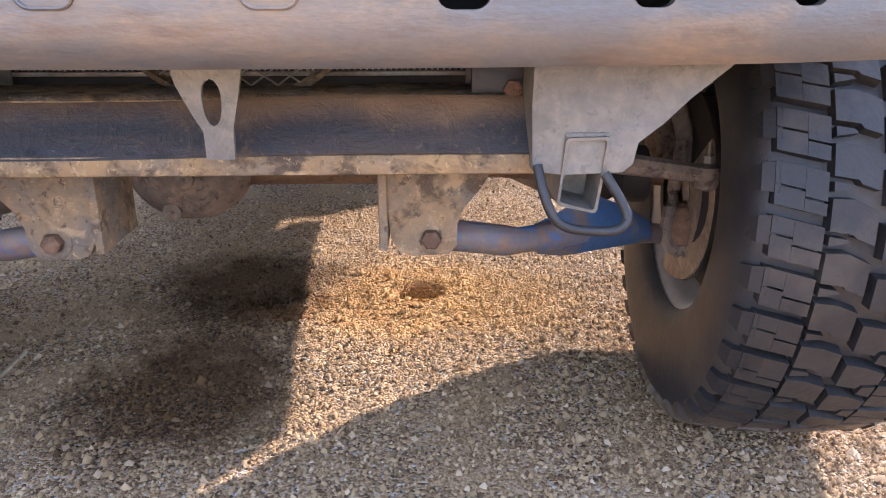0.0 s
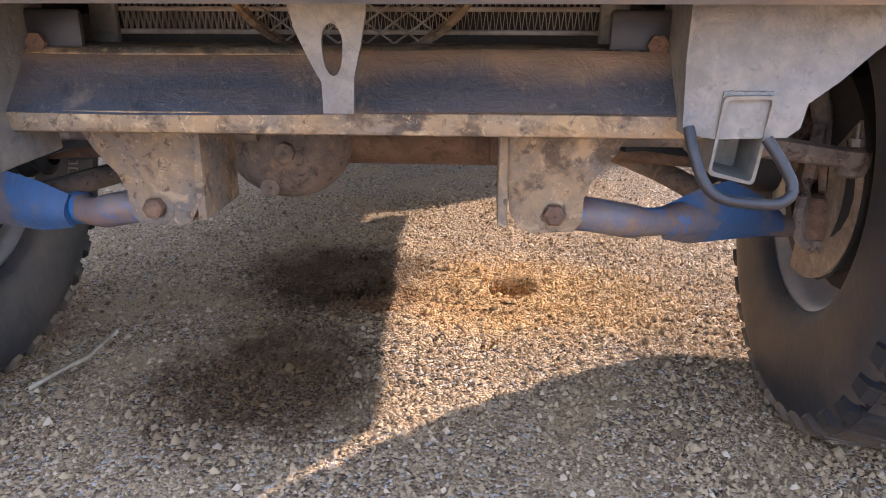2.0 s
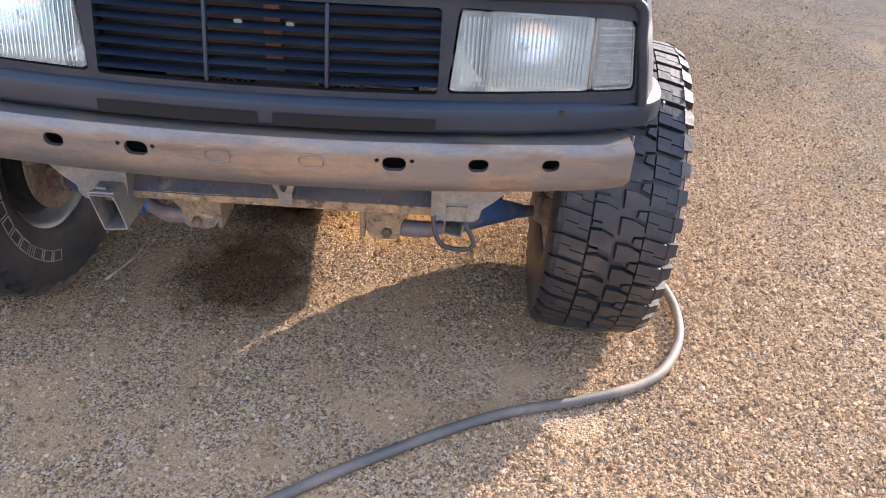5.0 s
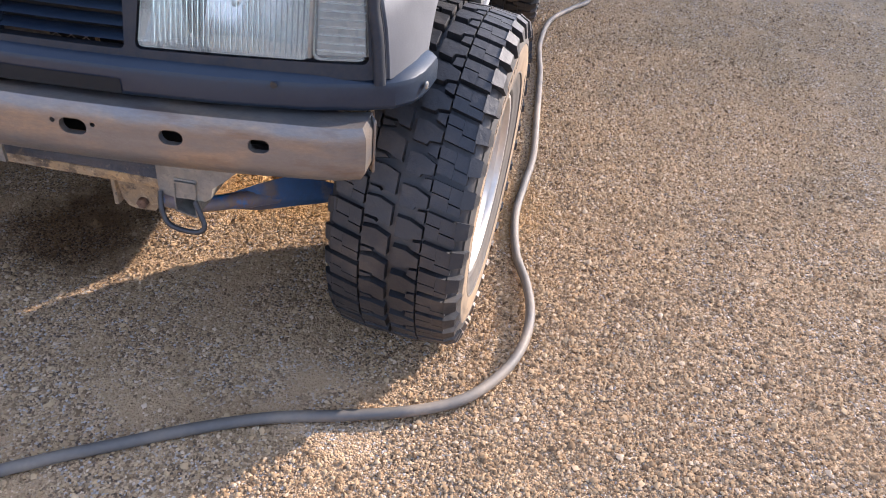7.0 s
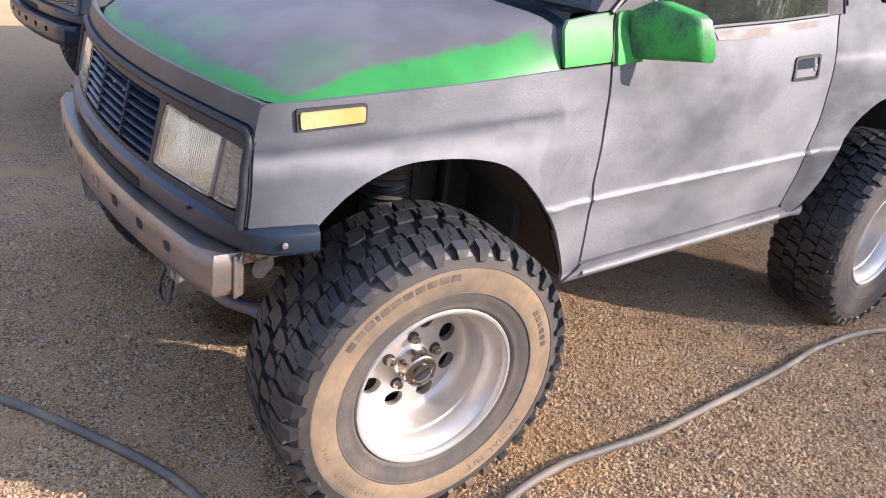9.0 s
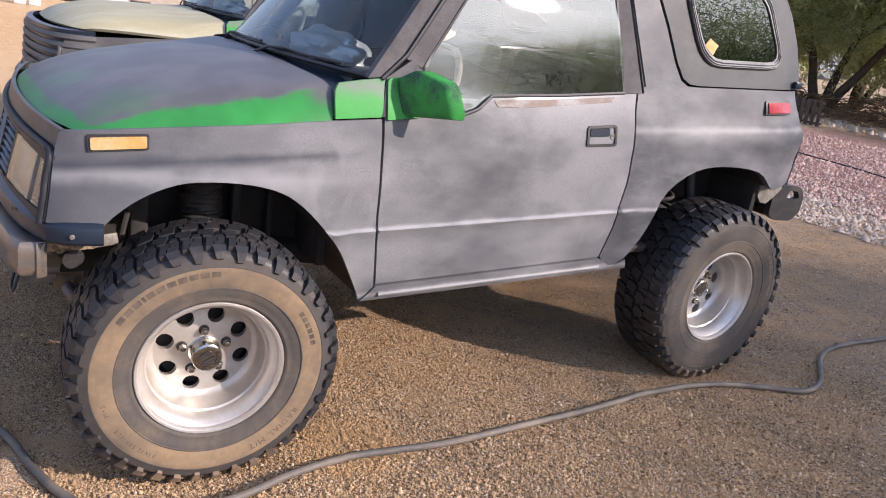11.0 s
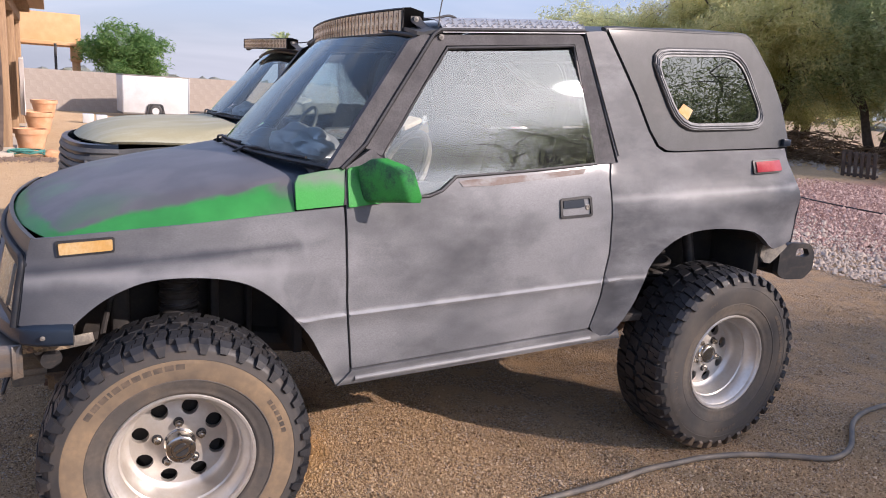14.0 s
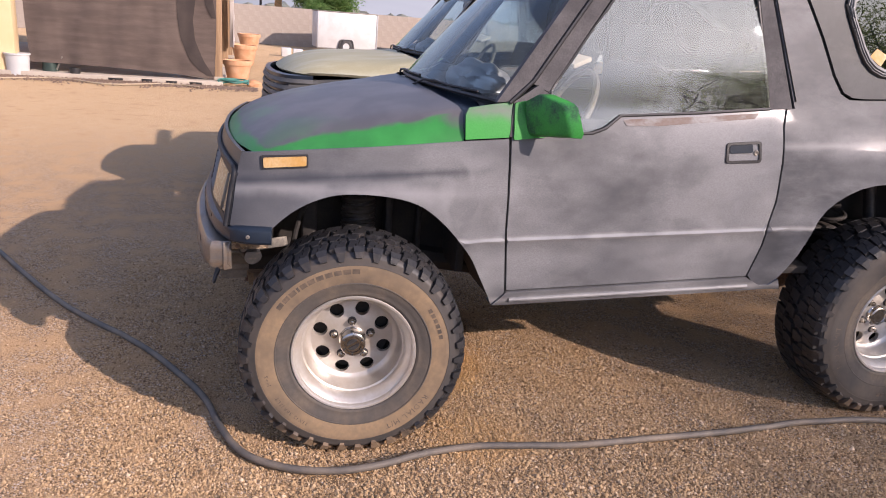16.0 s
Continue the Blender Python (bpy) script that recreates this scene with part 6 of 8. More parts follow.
        kn = part("steering_knuckle", tube(spline([(s * (0.600 + e), -0.055, 0.262), (s * (0.618 + e), -0.05, 0.285), (s * (0.622 + e), -0.03, 0.34), (s * (0.612 + e), -0.01, 0.42), (s * (0.59 + e), 0.01, 0.50), (s * (0.55 + e), 0.02, 0.56)], 3), 0.014, 10), M_KNUCKLE, car)
        part("knuckle_leg", tube(spline([(s * (0.600 + e), -0.055, 0.262), (s * (0.575 + e), -0.06, 0.29), (s * (0.585 + e), -0.045, 0.36), (s * (0.60 + e), -0.02, 0.43)], 3), 0.010, 8), M_KNUCKLE, kn)
        # near-black: the shade inside the wheel is put into this disc's colour
        part("brake_disc", lathe([(0, 0.03), (0.004, 0.11), (0.010, 0.150), (0.004, 0.152), (-0.002, 0.11)], Matrix.Translation((s * (0.615 + e), 0.0, 0.356)) @ Matrix.Rotation(STEER, 4, "Z") @ Matrix.Diagonal((s, 1, 1, 1)), 32), M_DARK, kn)
        sec = [(0.150 * math.cos(radians(a)), 0.150 * math.sin(radians(a))) for a in range(140, 281, 10)] + [(0.055 * math.cos(radians(a)), 0.055 * math.sin(radians(a))) for a in range(280, 139, -20)]
        part("dust_shield", sheet(sec, lambda y, z: (s * (0.607 + e), y, 0.356 + z), lambda y, z: (s * (0.613 + e), y, 0.356 + z), (), 0.03), M_CALIPER, kn, "tan dusty brake shield")
        part("tie_rod", tube([(s * (0.60 + e), -0.13, 0.405), (s * (0.46 + e), -0.135, 0.425), (s * 0.40, -0.14, 0.43), (s * 0.16, -0.14, 0.43)], 0.011, 8, [0.013, 0.016, 0.011, 0.011]), M_KNUCKLE, car)
        part("tie_rod_end", lathe([(-0.02, 0.008), (-0.015, 0.020), (0.015, 0.020), (0.02, 0.008)], Matrix.Translation((s * (0.60 + e), -0.13, 0.402)) @ Matrix.Rotation(radians(90), 4, "Y"), 12), M_KNUCKLE, kn)
        part("rod_nut", lathe([(0, 0.009), (0.012, 0.009), (0.012, 0.003), (0.03, 0.003)], Matrix.Translation((s * (0.60 + e), -0.13, 0.42)) @ Matrix.Rotation(radians(-90), 4, "Y"), 6), M_STEEL, kn, smooth=0)
        part("brake_caliper", box((s * (0.625 + e), 0.11, 0.43), (0.07, 0.09, 0.14), Euler((-0.3, 0, 0)), 0.012), M_KNUCKLE, kn)
        part("drive_shaft", tube([(s * 0.12, 0.0, 0.40), (s * (0.58 + e), 0.0, 0.372)], 0.016, 10), M_RUST, car)
        part("shaft_boot", lathe([(-0.05, 0.022), (-0.04, 0.038), (-0.025, 0.030), (-0.01, 0.042), (0.01, 0.034), (0.03, 0.046), (0.05, 0.045)], Matrix.Translation((s * (0.50 + e), 0.0, 0.376)) @ Matrix.Diagonal((s, 1, 1, 1)), 16), M_DARK, car)
        rail = [(s * 0.36, -0.43, 0.55), (s * 0.36, 0.0, 0.60), (s * 0.40, 0.5, 0.52), (s * 0.42, 1.5, 0.52), (s * 0.42, 2.0, 0.66), (s * 0.42, 2.68, 0.70)]
        part("frame_rail", tube(spline(rail, 4), 0.045, 8), M_DARK, car)
        part("end_mount", sheet([(2.53, 0.80), (2.53, 0.855), (2.68, 0.862), (2.70, 0.84), (2.64, 0.79), (2.60, 0.765), (2.56, 0.77)], lambda y, z: (s * 0.66, y, z), lambda y, z: (s * 0.65, y, z), step=0.04), M_STEEL, car)
    # tow shackle under the receiver
    ring = [(0.306, -0.455, 0.494), (0.311, -0.468, 0.470), (0.320, -0.475, 0.449), (0.334, -0.478, 0.439), (0.358, -0.480, 0.436), (0.380, -0.478, 0.436), (0.391, -0.474, 0.446), (0.384, -0.468, 0.464), (0.370, -0.458, 0.486)]
    part("tow_hook", tube(spline(ring, 4), 0.0049, 10), M_BLACKSTEEL, car, "black steel tow loop")
    # differential, axle tube, transmission, exhaust
    dif = bmesh.new()
    bmesh.ops.create_uvsphere(dif, u_segments=28, v_segments=16, radius=0.095, matrix=Matrix.Translation((-0.15, -0.02, 0.405)) @ Matrix.Diagonal((1, 0.9, 0.92, 1)))
    d = part("differential", dif, M_KNUCKLE, car, "rust-brown front differential housing")
    for x, z in ((-0.135, 0.40), (-0.165, 0.345)):
        part("drain_plug", lathe([(0, 0.014), (0.012, 0.014), (0.013, 0.008), (0.010, 0.002)], Matrix.Translation((x, -0.105 if z > 0.38 else -0.08, z)) @ Matrix.Rotation(radians(-90), 4, "Z"), 8), M_KNUCKLE, d)
    part("axle_tube", tube([(-0.10, 0.0, 0.398), (0.20, 0.0, 0.398)], 0.034, 14), M_RUST, d)
    part("axle_channel", box((0.06, 0.045, 0.440), (0.40, 0.05, 0.055), None, 0.006), M_BOOT, d)
    part("axle_mount", box((0.165, -0.02, 0.405), (0.05, 0.04, 0.07), None, 0.008), M_RUST, d)
    part("engine_sump", box((0.02, 0.12, 0.60), (0.46, 0.50, 0.26), None, 0.05), M_DARK, car)
    part("gearbox", box((0, 0.85, 0.52), (0.32, 1.1, 0.20), None, 0.05), M_DARK, car)
    part("rear_axle", tube([(-0.64, 2.200, 0.392), (0.64, 2.200, 0.392)], 0.035, 12), M_RUST, car)
    rd = bmesh.new()
    bmesh.ops.create_uvsphere(rd, u_segments=20, v_segments=12, radius=0.12, matrix=Matrix.Translation((0.05, 2.2, 0.392)))
    part("rear_differential", rd, M_RUST, car)
    part("fuel_tank", box((-0.1, 1.75, 0.56), (0.70, 0.55, 0.16), None, 0.04), M_DARK, car)
    part("exhaust_pipe", tube([(0.25, 0.5, 0.47), (0.28, 1.4, 0.45), (0.22, 1.9, 0.50), (0.22, 2.6, 0.60)], 0.024, 10), M_RUST, car)
    # rear tube bumper with lightening holes
    rb = part("rear_bumper", box((0, 2.87, 0.735), (1.16, 0.05, 0.16), None, 0.02), M_BLACKSTEEL, car, "black plate rear bumper with a cut-out end")
    for s in (1, -1):
        o = round_poly([(2.74, 0.69), (2.74, 0.80), (2.80, 0.84), (2.95, 0.83), (2.99, 0.78), (2.99, 0.70), (2.93, 0.655), (2.80, 0.66)], 0.02)
        i = round_poly([(2.845, 0.775), (2.86, 0.812), (2.93, 0.808), (2.955, 0.775), (2.92, 0.765)], 0.012)
        part("bumper_end_plate", sheet(o, lambda y, z: (s * 0.60, y, z), lambda y, z: (s * 0.57, y, z), [i], 0.03), M_BLACKSTEEL, rb)
        part("bumper_mount", box((s * 0.42, 2.74, 0.72), (0.06, 0.28, 0.08)), M_BLACKSTEEL, rb)


def light_bar(x0, x1, y, z):
    """A slightly curved LED light bar on two brackets over the windscreen."""
    bar = thing("light_bar", 0, y, z, "curved black LED light bar with amber-lit reflectors above the windscreen", "light bar", "light bars on the cars")
    n = 24
    xs = [x0 + (x1 - x0) * k / n for k in range(n + 1)]
    mid, hl = (x0 + x1) / 2, (x1 - x0) / 2

    def cy(x):
        return y + 0.060 * ((x - mid) / hl) ** 2

    def cz(x):
        return z + 0.009 * (x - mid) / hl
    sec = [(-0.045, -0.044), (-0.045, 0.044), (-0.02, 0.047), (0.03, 0.036), (0.03, -0.036), (-0.02, -0.047)]
    rows = [[(x, cy(x) + a, cz(x) + b) for x in xs] for a, b in sec]
    rows.append(rows[0])
    hb = loft(rows)
    bmesh.ops.holes_fill(hb, edges=[e for e in hb.edges if e.is_boundary], sides=0)
    part("housing", hb, M_BLACKSTEEL, bar)
    part("face", loft([[(x, cy(x) - 0.0465, cz(x) + b) for x in [x0 + 0.012 + (x1 - x0 - 0.024) * k / n for k in range(n + 1)]] for b in (-0.036, 0.036)]), M_LEDFACE, bar, "rows of small reflectors")
    bars, cups = bmesh.new(), bmesh.new()
    m = 32
    for k in range(m):
        x = x0 + 0.02 + (x1 - x0 - 0.04) * (k + 0.5) / m
        slope = 0.12 * (x - mid) / hl
        for dz in (-0.0175, 0.0175):
            cups.faces.new([cups.verts.new((x + 0.0085 * math.cos(q), cy(x) - 0.0478 + slope * 0.0085 * math.cos(q), cz(x) + dz + 0.0135 * math.sin(q))) for q in [i * math.pi / 6 for i in range(12)]])
            add_box(bars, (x, cy(x) - 0.0484, cz(x) + dz), (0.005, 0.0008, 0.005))
        add_box(bars, (x + (x1 - x0 - 0.04) / m / 2, cy(x) - 0.048, cz(x)), (0.0009, 0.002, 0.072))
    part("reflector_cup", cups, M_LEDCUP, bar, kind="stuff", smooth=0)
    part("divider", bars, M_RUST, bar, kind="stuff", smooth=0)
    rim = [(x, cy(x) - 0.047, cz(x) + 0.040) for x in xs] + [(x, cy(x) - 0.047, cz(x) - 0.040) for x in reversed(xs)]
    part("bezel", tube(rim + rim[:1], 0.004, 5), M_TRIM, bar)
    for k in range(17):
        x = xs[4 + k]
        part("cooling_fin", box((x, cy(x) + 0.036, cz(x)), (0.004, 0.018, 0.066), None, 0.001), M_BLACKSTEEL, bar)
    for x in (x0, x1):
        s = 1 if x > mid else -1
        zz = cz(x)
        bk = sheet([(cy(x) - 0.022, zz + 0.018), (cy(x) + 0.012, zz + 0.020), (cy(x) + 0.060, zz - 0.045), (cy(x) + 0.050, zz - 0.060), (cy(x) + 0.030, zz - 0.060), (cy(x) - 0.024, zz - 0.004)],
                   lambda u, v: (x + s * (0.010 + 0.10 * smoothstep(zz + 0.01, zz - 0.06, v)), u, v), lambda u, v: (x + s * (0.004 + 0.10 * smoothstep(zz + 0.01, zz - 0.06, v)), u, v), step=0.02)
        part("bracket", bk, M_BLACKSTEEL, bar, smooth=0)
        for du, dv, o in ((-0.006, 0.008, 0.012), (0.044, -0.050, 0.112)):
            part("bracket_bolt", lathe([(0, 0.010), (0.008, 0.010), (0.010, 0.002)], Matrix.Translation((x + s * o, cy(x) + du, zz + dv)) @ Matrix.Diagonal((s, 1, 1, 1)), 8), M_STEEL, bar)
    wire = [(x1 - 0.02, cy(x1) + 0.03, z + 0.02), (x1 - 0.0, cy(x1) + 0.08, z + 0.03), (x1 - 0.02, cy(x1) + 0.14, z + 0.045), (x1 - 0.03, cy(x1) + 0.18, z + 0.03), (x1 - 0.03, cy(x1) + 0.19, z - 0.02)]
    part("cable", tube(spline(wire, 4), 0.005, 6), M_BLACKSTEEL, bar)
    return bar


CAR = build_car()

BAR = light_bar(-0.50, 0.50, 0.760, 1.662)

# ---- ground ----


STAINS = [(0.16, 0.42, 0.27, 0.75, (0.56, 0.315, 0.115), "MIX"), (0.36, 0.40, 0.22, 0.55, (0.52, 0.31, 0.12), "MIX"), (0.86, 0.45, 0.22, 0.5, (0.52, 0.31, 0.13), "MIX"), (-0.11, 0.36, 0.10, 0.6, (0.42, 0.20, 0.07), "MIX"),
          (-0.20, 0.50, 0.26, 0.95, (0.25, 0.195, 0.150), "MULTIPLY"), (-0.20, 0.26, 0.20, 0.6, (0.40, 0.32, 0.25), "MULTIPLY"), (-0.215, -0.01, 0.24, 0.95, (0.27, 0.215, 0.165), "MULTIPLY")]


def add_stains(nt, col, coords):
    """Oil-dark spots and freshly dug orange soil, with ragged edges."""
    n = nt.nodes.new("ShaderNodeTexNoise")
    n.inputs["Scale"].default_value, n.inputs["Detail"].default_value = 14.0, 5.0
    nt.links.new(coords, n.inputs["Vector"])
    for x, y, r, amount, tint, way in STAINS:
        d = nt.nodes.new("ShaderNodeVectorMath")
        d.operation = "DISTANCE"
        d.inputs[1].default_value = (x, y, 0)
        nt.links.new(coords, d.inputs[0])
        w = nt.nodes.new("ShaderNodeMath")
        w.operation = "MULTIPLY_ADD"
        w.inputs[1].default_value = 0.22
        nt.links.new(n.outputs["Fac"], w.inputs[0])
        nt.links.new(d.outputs["Value"], w.inputs[2])
        m = nt.nodes.new("ShaderNodeMapRange")
        m.interpolation_type = "SMOOTHSTEP"
        m.inputs["From Min"].default_value, m.inputs["From Max"].default_value = r * 0.40 + 0.11, r * 1.18 + 0.11
        m.inputs["To Min"].default_value, m.inputs["To Max"].default_value = amount, 0.0
        nt.links.new(w.outputs[0], m.inputs["Value"])
        x_ = nt.nodes.new("ShaderNodeMix")
        x_.data_type, x_.blend_type = "RGBA", way
        nt.links.new(m.outputs[0], x_.inputs[0])
        nt.links.new(col, x_.inputs[6])
        x_.inputs[7].default_value = (*tint, 1)
        col = x_.outputs[2]
    return col


def ground_material():
    """Decomposed granite: tan grit, bare dirt, red gravel behind and a pale strip of stones between."""
    m = bpy.data.materials.new("ground_gravel")
    m.use_nodes = True
    nt = m.node_tree
    b = nt.nodes["Principled BSDF"]
    b.inputs["Roughness"].default_value = 0.95
    b.inputs["Specular IOR Level"].default_value = 0.2
    b.inputs["Diffuse Roughness"].default_value = 0.8
    tc = nt.nodes.new("ShaderNodeTexCoord")
    sep = nt.nodes.new("ShaderNodeSeparateXYZ")
    nt.links.new(tc.outputs["Object"], sep.inputs[0])

    def tex(kind, s, **kw):
        n = nt.nodes.new(kind)
        n.inputs["Scale"].default_value = s
        for k, v in kw.items():
            n.inputs[k].default_value = v
        nt.links.new(tc.outputs["Object"], n.inputs["Vector"])
        return n

    def rng(v, a, c):
        n = nt.nodes.new("ShaderNodeMapRange")
        n.interpolation_type = "SMOOTHSTEP"
        n.inputs["From Min"].default_value, n.inputs["From Max"].default_value = a, c
        nt.links.new(v, n.inputs["Value"])
        return n.outputs[0]

    def mth(op, a, c):
        n = nt.nodes.new("ShaderNodeMath")
        n.operation = op
        for i, v in ((0, a), (1, c)):
            if isinstance(v, float):
                n.inputs[i].default_value = v
            else:
                nt.links.new(v, n.inputs[i])
        return n.outputs[0]

    def mix(f, c1, c2):
        x = nt.nodes.new("ShaderNodeMix")
        x.data_type = "RGBA"
        if isinstance(f, float):
            x.inputs[0].default_value = f
        else:
            nt.links.new(f, x.inputs[0])
        for s, c in ((x.inputs[6], c1), (x.inputs[7], c2)):
            if isinstance(c, tuple):
                s.default_value = (*c, 1)
            else:
                nt.links.new(c, s)
        return x.outputs[2]

    cell = tex("ShaderNodeTexVoronoi", 205.0)
    big = tex("ShaderNodeTexNoise", 0.8, Detail=6.0)
    mid = tex("ShaderNodeTexNoise", 5.0, Detail=6.0)
    fin = tex("ShaderNodeTexNoise", 90.0, Detail=4.0)
    grey = nt.nodes.new("ShaderNodeSeparateColor")
    nt.links.new(cell.outputs["Color"], grey.inputs[0])
    grit = mix(grey.outputs[0], (0.17, 0.105, 0.060), (0.62, 0.425, 0.248))
    grit = mix(rng(grey.outputs[1], 0.80, 0.95), grit, (0.52, 0.46, 0.40))
    grit = mix(rng(grey.outputs[2], 0.86, 0.97), grit, (0.12, 0.085, 0.06))
    dirt = mix(fin.outputs["Fac"], (0.38, 0.245, 0.135), (0.55, 0.370, 0.210))
    col = mix(rng(mid.outputs["Fac"], 0.44, 0.66), grit, dirt)
    far = rng(mth("MULTIPLY", sep.outputs["X"], -1.0), 2.0, 7.0)
    sand = mix(big.outputs["Fac"], (0.52, 0.360, 0.205), (0.62, 0.445, 0.265))
    sand = mix(rng(mid.outputs["Fac"], 0.5, 0.8), sand, (0.42, 0.285, 0.17))
    col = mix(mth("MULTIPLY", far, 0.8), col, sand)
    red = mix(grey.outputs[0], (0.20, 0.100, 0.080), (0.46, 0.29, 0.235))
    wob = mth("ADD", sep.outputs["Y"], mth("MULTIPLY", big.outputs["Fac"], 1.2))
    side = rng(sep.outputs["X"], -9.0, -7.0)
    col = mix(mth("MULTIPLY", rng(wob, 7.6, 8.4), side), col, red)
    # brushy brown earth at the back, the trees' shade put into its colour
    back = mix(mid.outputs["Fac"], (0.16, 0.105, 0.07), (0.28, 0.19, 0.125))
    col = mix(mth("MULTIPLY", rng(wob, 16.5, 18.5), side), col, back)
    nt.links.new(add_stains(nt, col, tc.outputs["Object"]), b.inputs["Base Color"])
    bp = nt.nodes.new("ShaderNodeBump")
    bp.inputs["Strength"].default_value, bp.inputs["Distance"].default_value = 1.0, 0.015
    h = mth("ADD", mth("MULTIPLY", cell.outputs["Distance"], -0.35), mth("MULTIPLY", fin.outputs["Fac"], 1.0))
    nt.links.new(h, bp.inputs["Height"])
    nt.links.new(bp.outputs[0], b.inputs["Normal"])
    return m


M_GROUND = ground_material()
PITS = [(0.188, 0.445, 0.066, 0.085), (0.142, 0.165, 0.026, 0.022), (0.052, 0.172, 0.018, 0.010), (-0.135, 0.416, 0.068, 0.040)]


def ground_z(x, y):
    near = max(0.0, 1 - math.hypot(x - 0.3, y) / 9.0)
    z = near * (0.010 * noise.noise(Vector((x * 1.3, y * 1.3, 2.0))) + 0.006 * noise.noise(Vector((x * 6, y * 6, 5.0))) + 0.003 * noise.noise(Vector((x * 19, y * 19, 8.0))))
    for px, py, r, d in PITS:
        q = math.hypot(x - px, (y - py)) * (1 + 0.45 * noise.noise(Vector((x * 26, y * 26, 4.0))))
        z += -d * smoothstep(r, r * 0.6, q) + min(d * 0.25, 0.010) * math.exp(-((q - r * 1.25) / (r * 0.35)) ** 2)
    for sx in (1, -1):
        z -= 0.018 * smoothstep(0.42, 0.12, math.hypot((x - sx * 0.76) * 0.9, y + 0.02))
    return z - 0.004


def axis_lines(a, b, step, out):
    inner = list(np.arange(a, b + 1e-6, step))
    lo, hi, s = [], [], step
    v = a
    while v > -out:
        s *= 1.35
        v -= s
        lo.append(v)
    s, v = step, b
    while v < out:
        s *= 1.35
        v += s
        hi.append(v)
    return lo[::-1] + inner + hi


def build_ground():
    xs, ys = axis_lines(-1.4, 2.4, 0.022, 900), axis_lines(-1.5, 2.8, 0.022, 900)
    nx, ny = len(xs), len(ys)
    co = [(x, y, ground_z(x, y)) for y in ys for x in xs]
    faces = [(j * nx + i, j * nx + i + 1, (j + 1) * nx + i + 1, (j + 1) * nx + i) for j in range(ny - 1) for i in range(nx - 1)]
    me = bpy.data.meshes.new("ground")
    me.from_pydata(co, [], faces)
    me.polygons.foreach_set("use_smooth", [True] * len(me.polygons))
    me.materials.append(M_GROUND)
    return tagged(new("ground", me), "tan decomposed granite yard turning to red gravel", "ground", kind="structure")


build_ground()


def pebble_material():
    m = bpy.data.materials.new("granite_pebbles")
    m.use_nodes = True
    nt = m.node_tree
    b = nt.nodes["Principled BSDF"]
    b.inputs["Roughness"].default_value = 0.95
    b.inputs["Specular IOR Level"].default_value = 0.12
    b.inputs["Diffuse Roughness"].default_value = 0.8
    g = nt.nodes.new("ShaderNodeNewGeometry")
    r = nt.nodes.new("ShaderNodeValToRGB")
    e = r.color_ramp.elements
    e[0].position, e[0].color = 0.0, (0.140, 0.087, 0.050, 1)
    e[1].position, e[1].color = 1.0, (0.68, 0.52, 0.36, 1)
    for p, c in ((0.35, (0.41, 0.268, 0.145, 1)), (0.85, (0.58, 0.405, 0.230, 1))):
        q = e.new(p)
        q.color = c
    nt.links.new(g.outputs["Random Per Island"], r.inputs[0])
    tc = nt.nodes.new("ShaderNodeTexCoord")
    nt.links.new(add_stains(nt, r.outputs[0], tc.outputs["Object"]), b.inputs["Base Color"])
    return m


def stones(name, pts, sizes, material, label, category, seed):
    """Many small irregular stones as one mesh."""
    rs = np.random.RandomState(seed)
    n = len(pts)
    base = np.array([(1, 0, 0), (-1, 0, 0), (0, 1, 0), (0, -1, 0), (0, 0, 1), (0, 0, -1)], float)
    tri = np.array([(0, 2, 4), (2, 1, 4), (1, 3, 4), (3, 0, 4)])
    v = base[None] * rs.uniform(0.6, 1.2, (n, 6, 1)) + rs.uniform(-0.25, 0.25, (n, 6, 3))
    a = rs.uniform(0, 2 * np.pi, n)
    c, s = np.cos(a), np.sin(a)
    v = np.stack([v[..., 0] * c[:, None] - v[..., 1] * s[:, None], v[..., 0] * s[:, None] + v[..., 1] * c[:, None], v[..., 2] * 1.05], -1)
    v = v * np.asarray(sizes)[:, None, None] + np.asarray(pts)[:, None, :]
    f = (tri[None] + 6 * np.arange(n)[:, None, None]).reshape(-1, 3)
    me = bpy.data.meshes.new(name)
    me.vertices.add(n * 6)
    me.vertices.foreach_set("co", v.reshape(-1))
    me.loops.add(f.size)
    me.loops.foreach_set("vertex_index", f.reshape(-1))
    me.polygons.add(len(f))
    me.polygons.foreach_set("loop_start", np.arange(0, f.size, 3))
    me.update(calc_edges=True)
    me.materials.append(material)
    return tagged(new(name, me), label, category, kind="stuff")


M_PEBBLE = pebble_material()
rs = np.random.RandomState(4)
N = 240000
px = np.concatenate([rs.uniform(-1.2, 1.4, N // 3), rs.uniform(-1.6, 2.6, N // 3), rs.uniform(0.4, 2.1, N // 3), rs.uniform(0.85, 2.7, 60000), rs.uniform(-1.0, 3.0, 34000)])
py = np.concatenate([rs.uniform(-1.0, 1.2, N // 3), rs.uniform(-1.6, 3.2, N // 3), rs.uniform(-0.9, 2.4, N // 3), rs.uniform(-0.8, 3.0, 60000), rs.uniform(2.4, 6.0, 34000)])
keep = np.array([noise.noise(Vector((x * 2.2, y * 2.2, 3.1))) + 0.5 * noise.noise(Vector((x * 7, y * 7, 1.1))) > -1.30 + 1.10 * smoothstep(0.70, 0.20, math.hypot((x - 0.35) * 0.8, y + 0.45)) for x, y in zip(px, py)])
px, py = px[keep], py[keep]
pz = np.array([ground_z(x, y) for x, y in zip(px, py)])
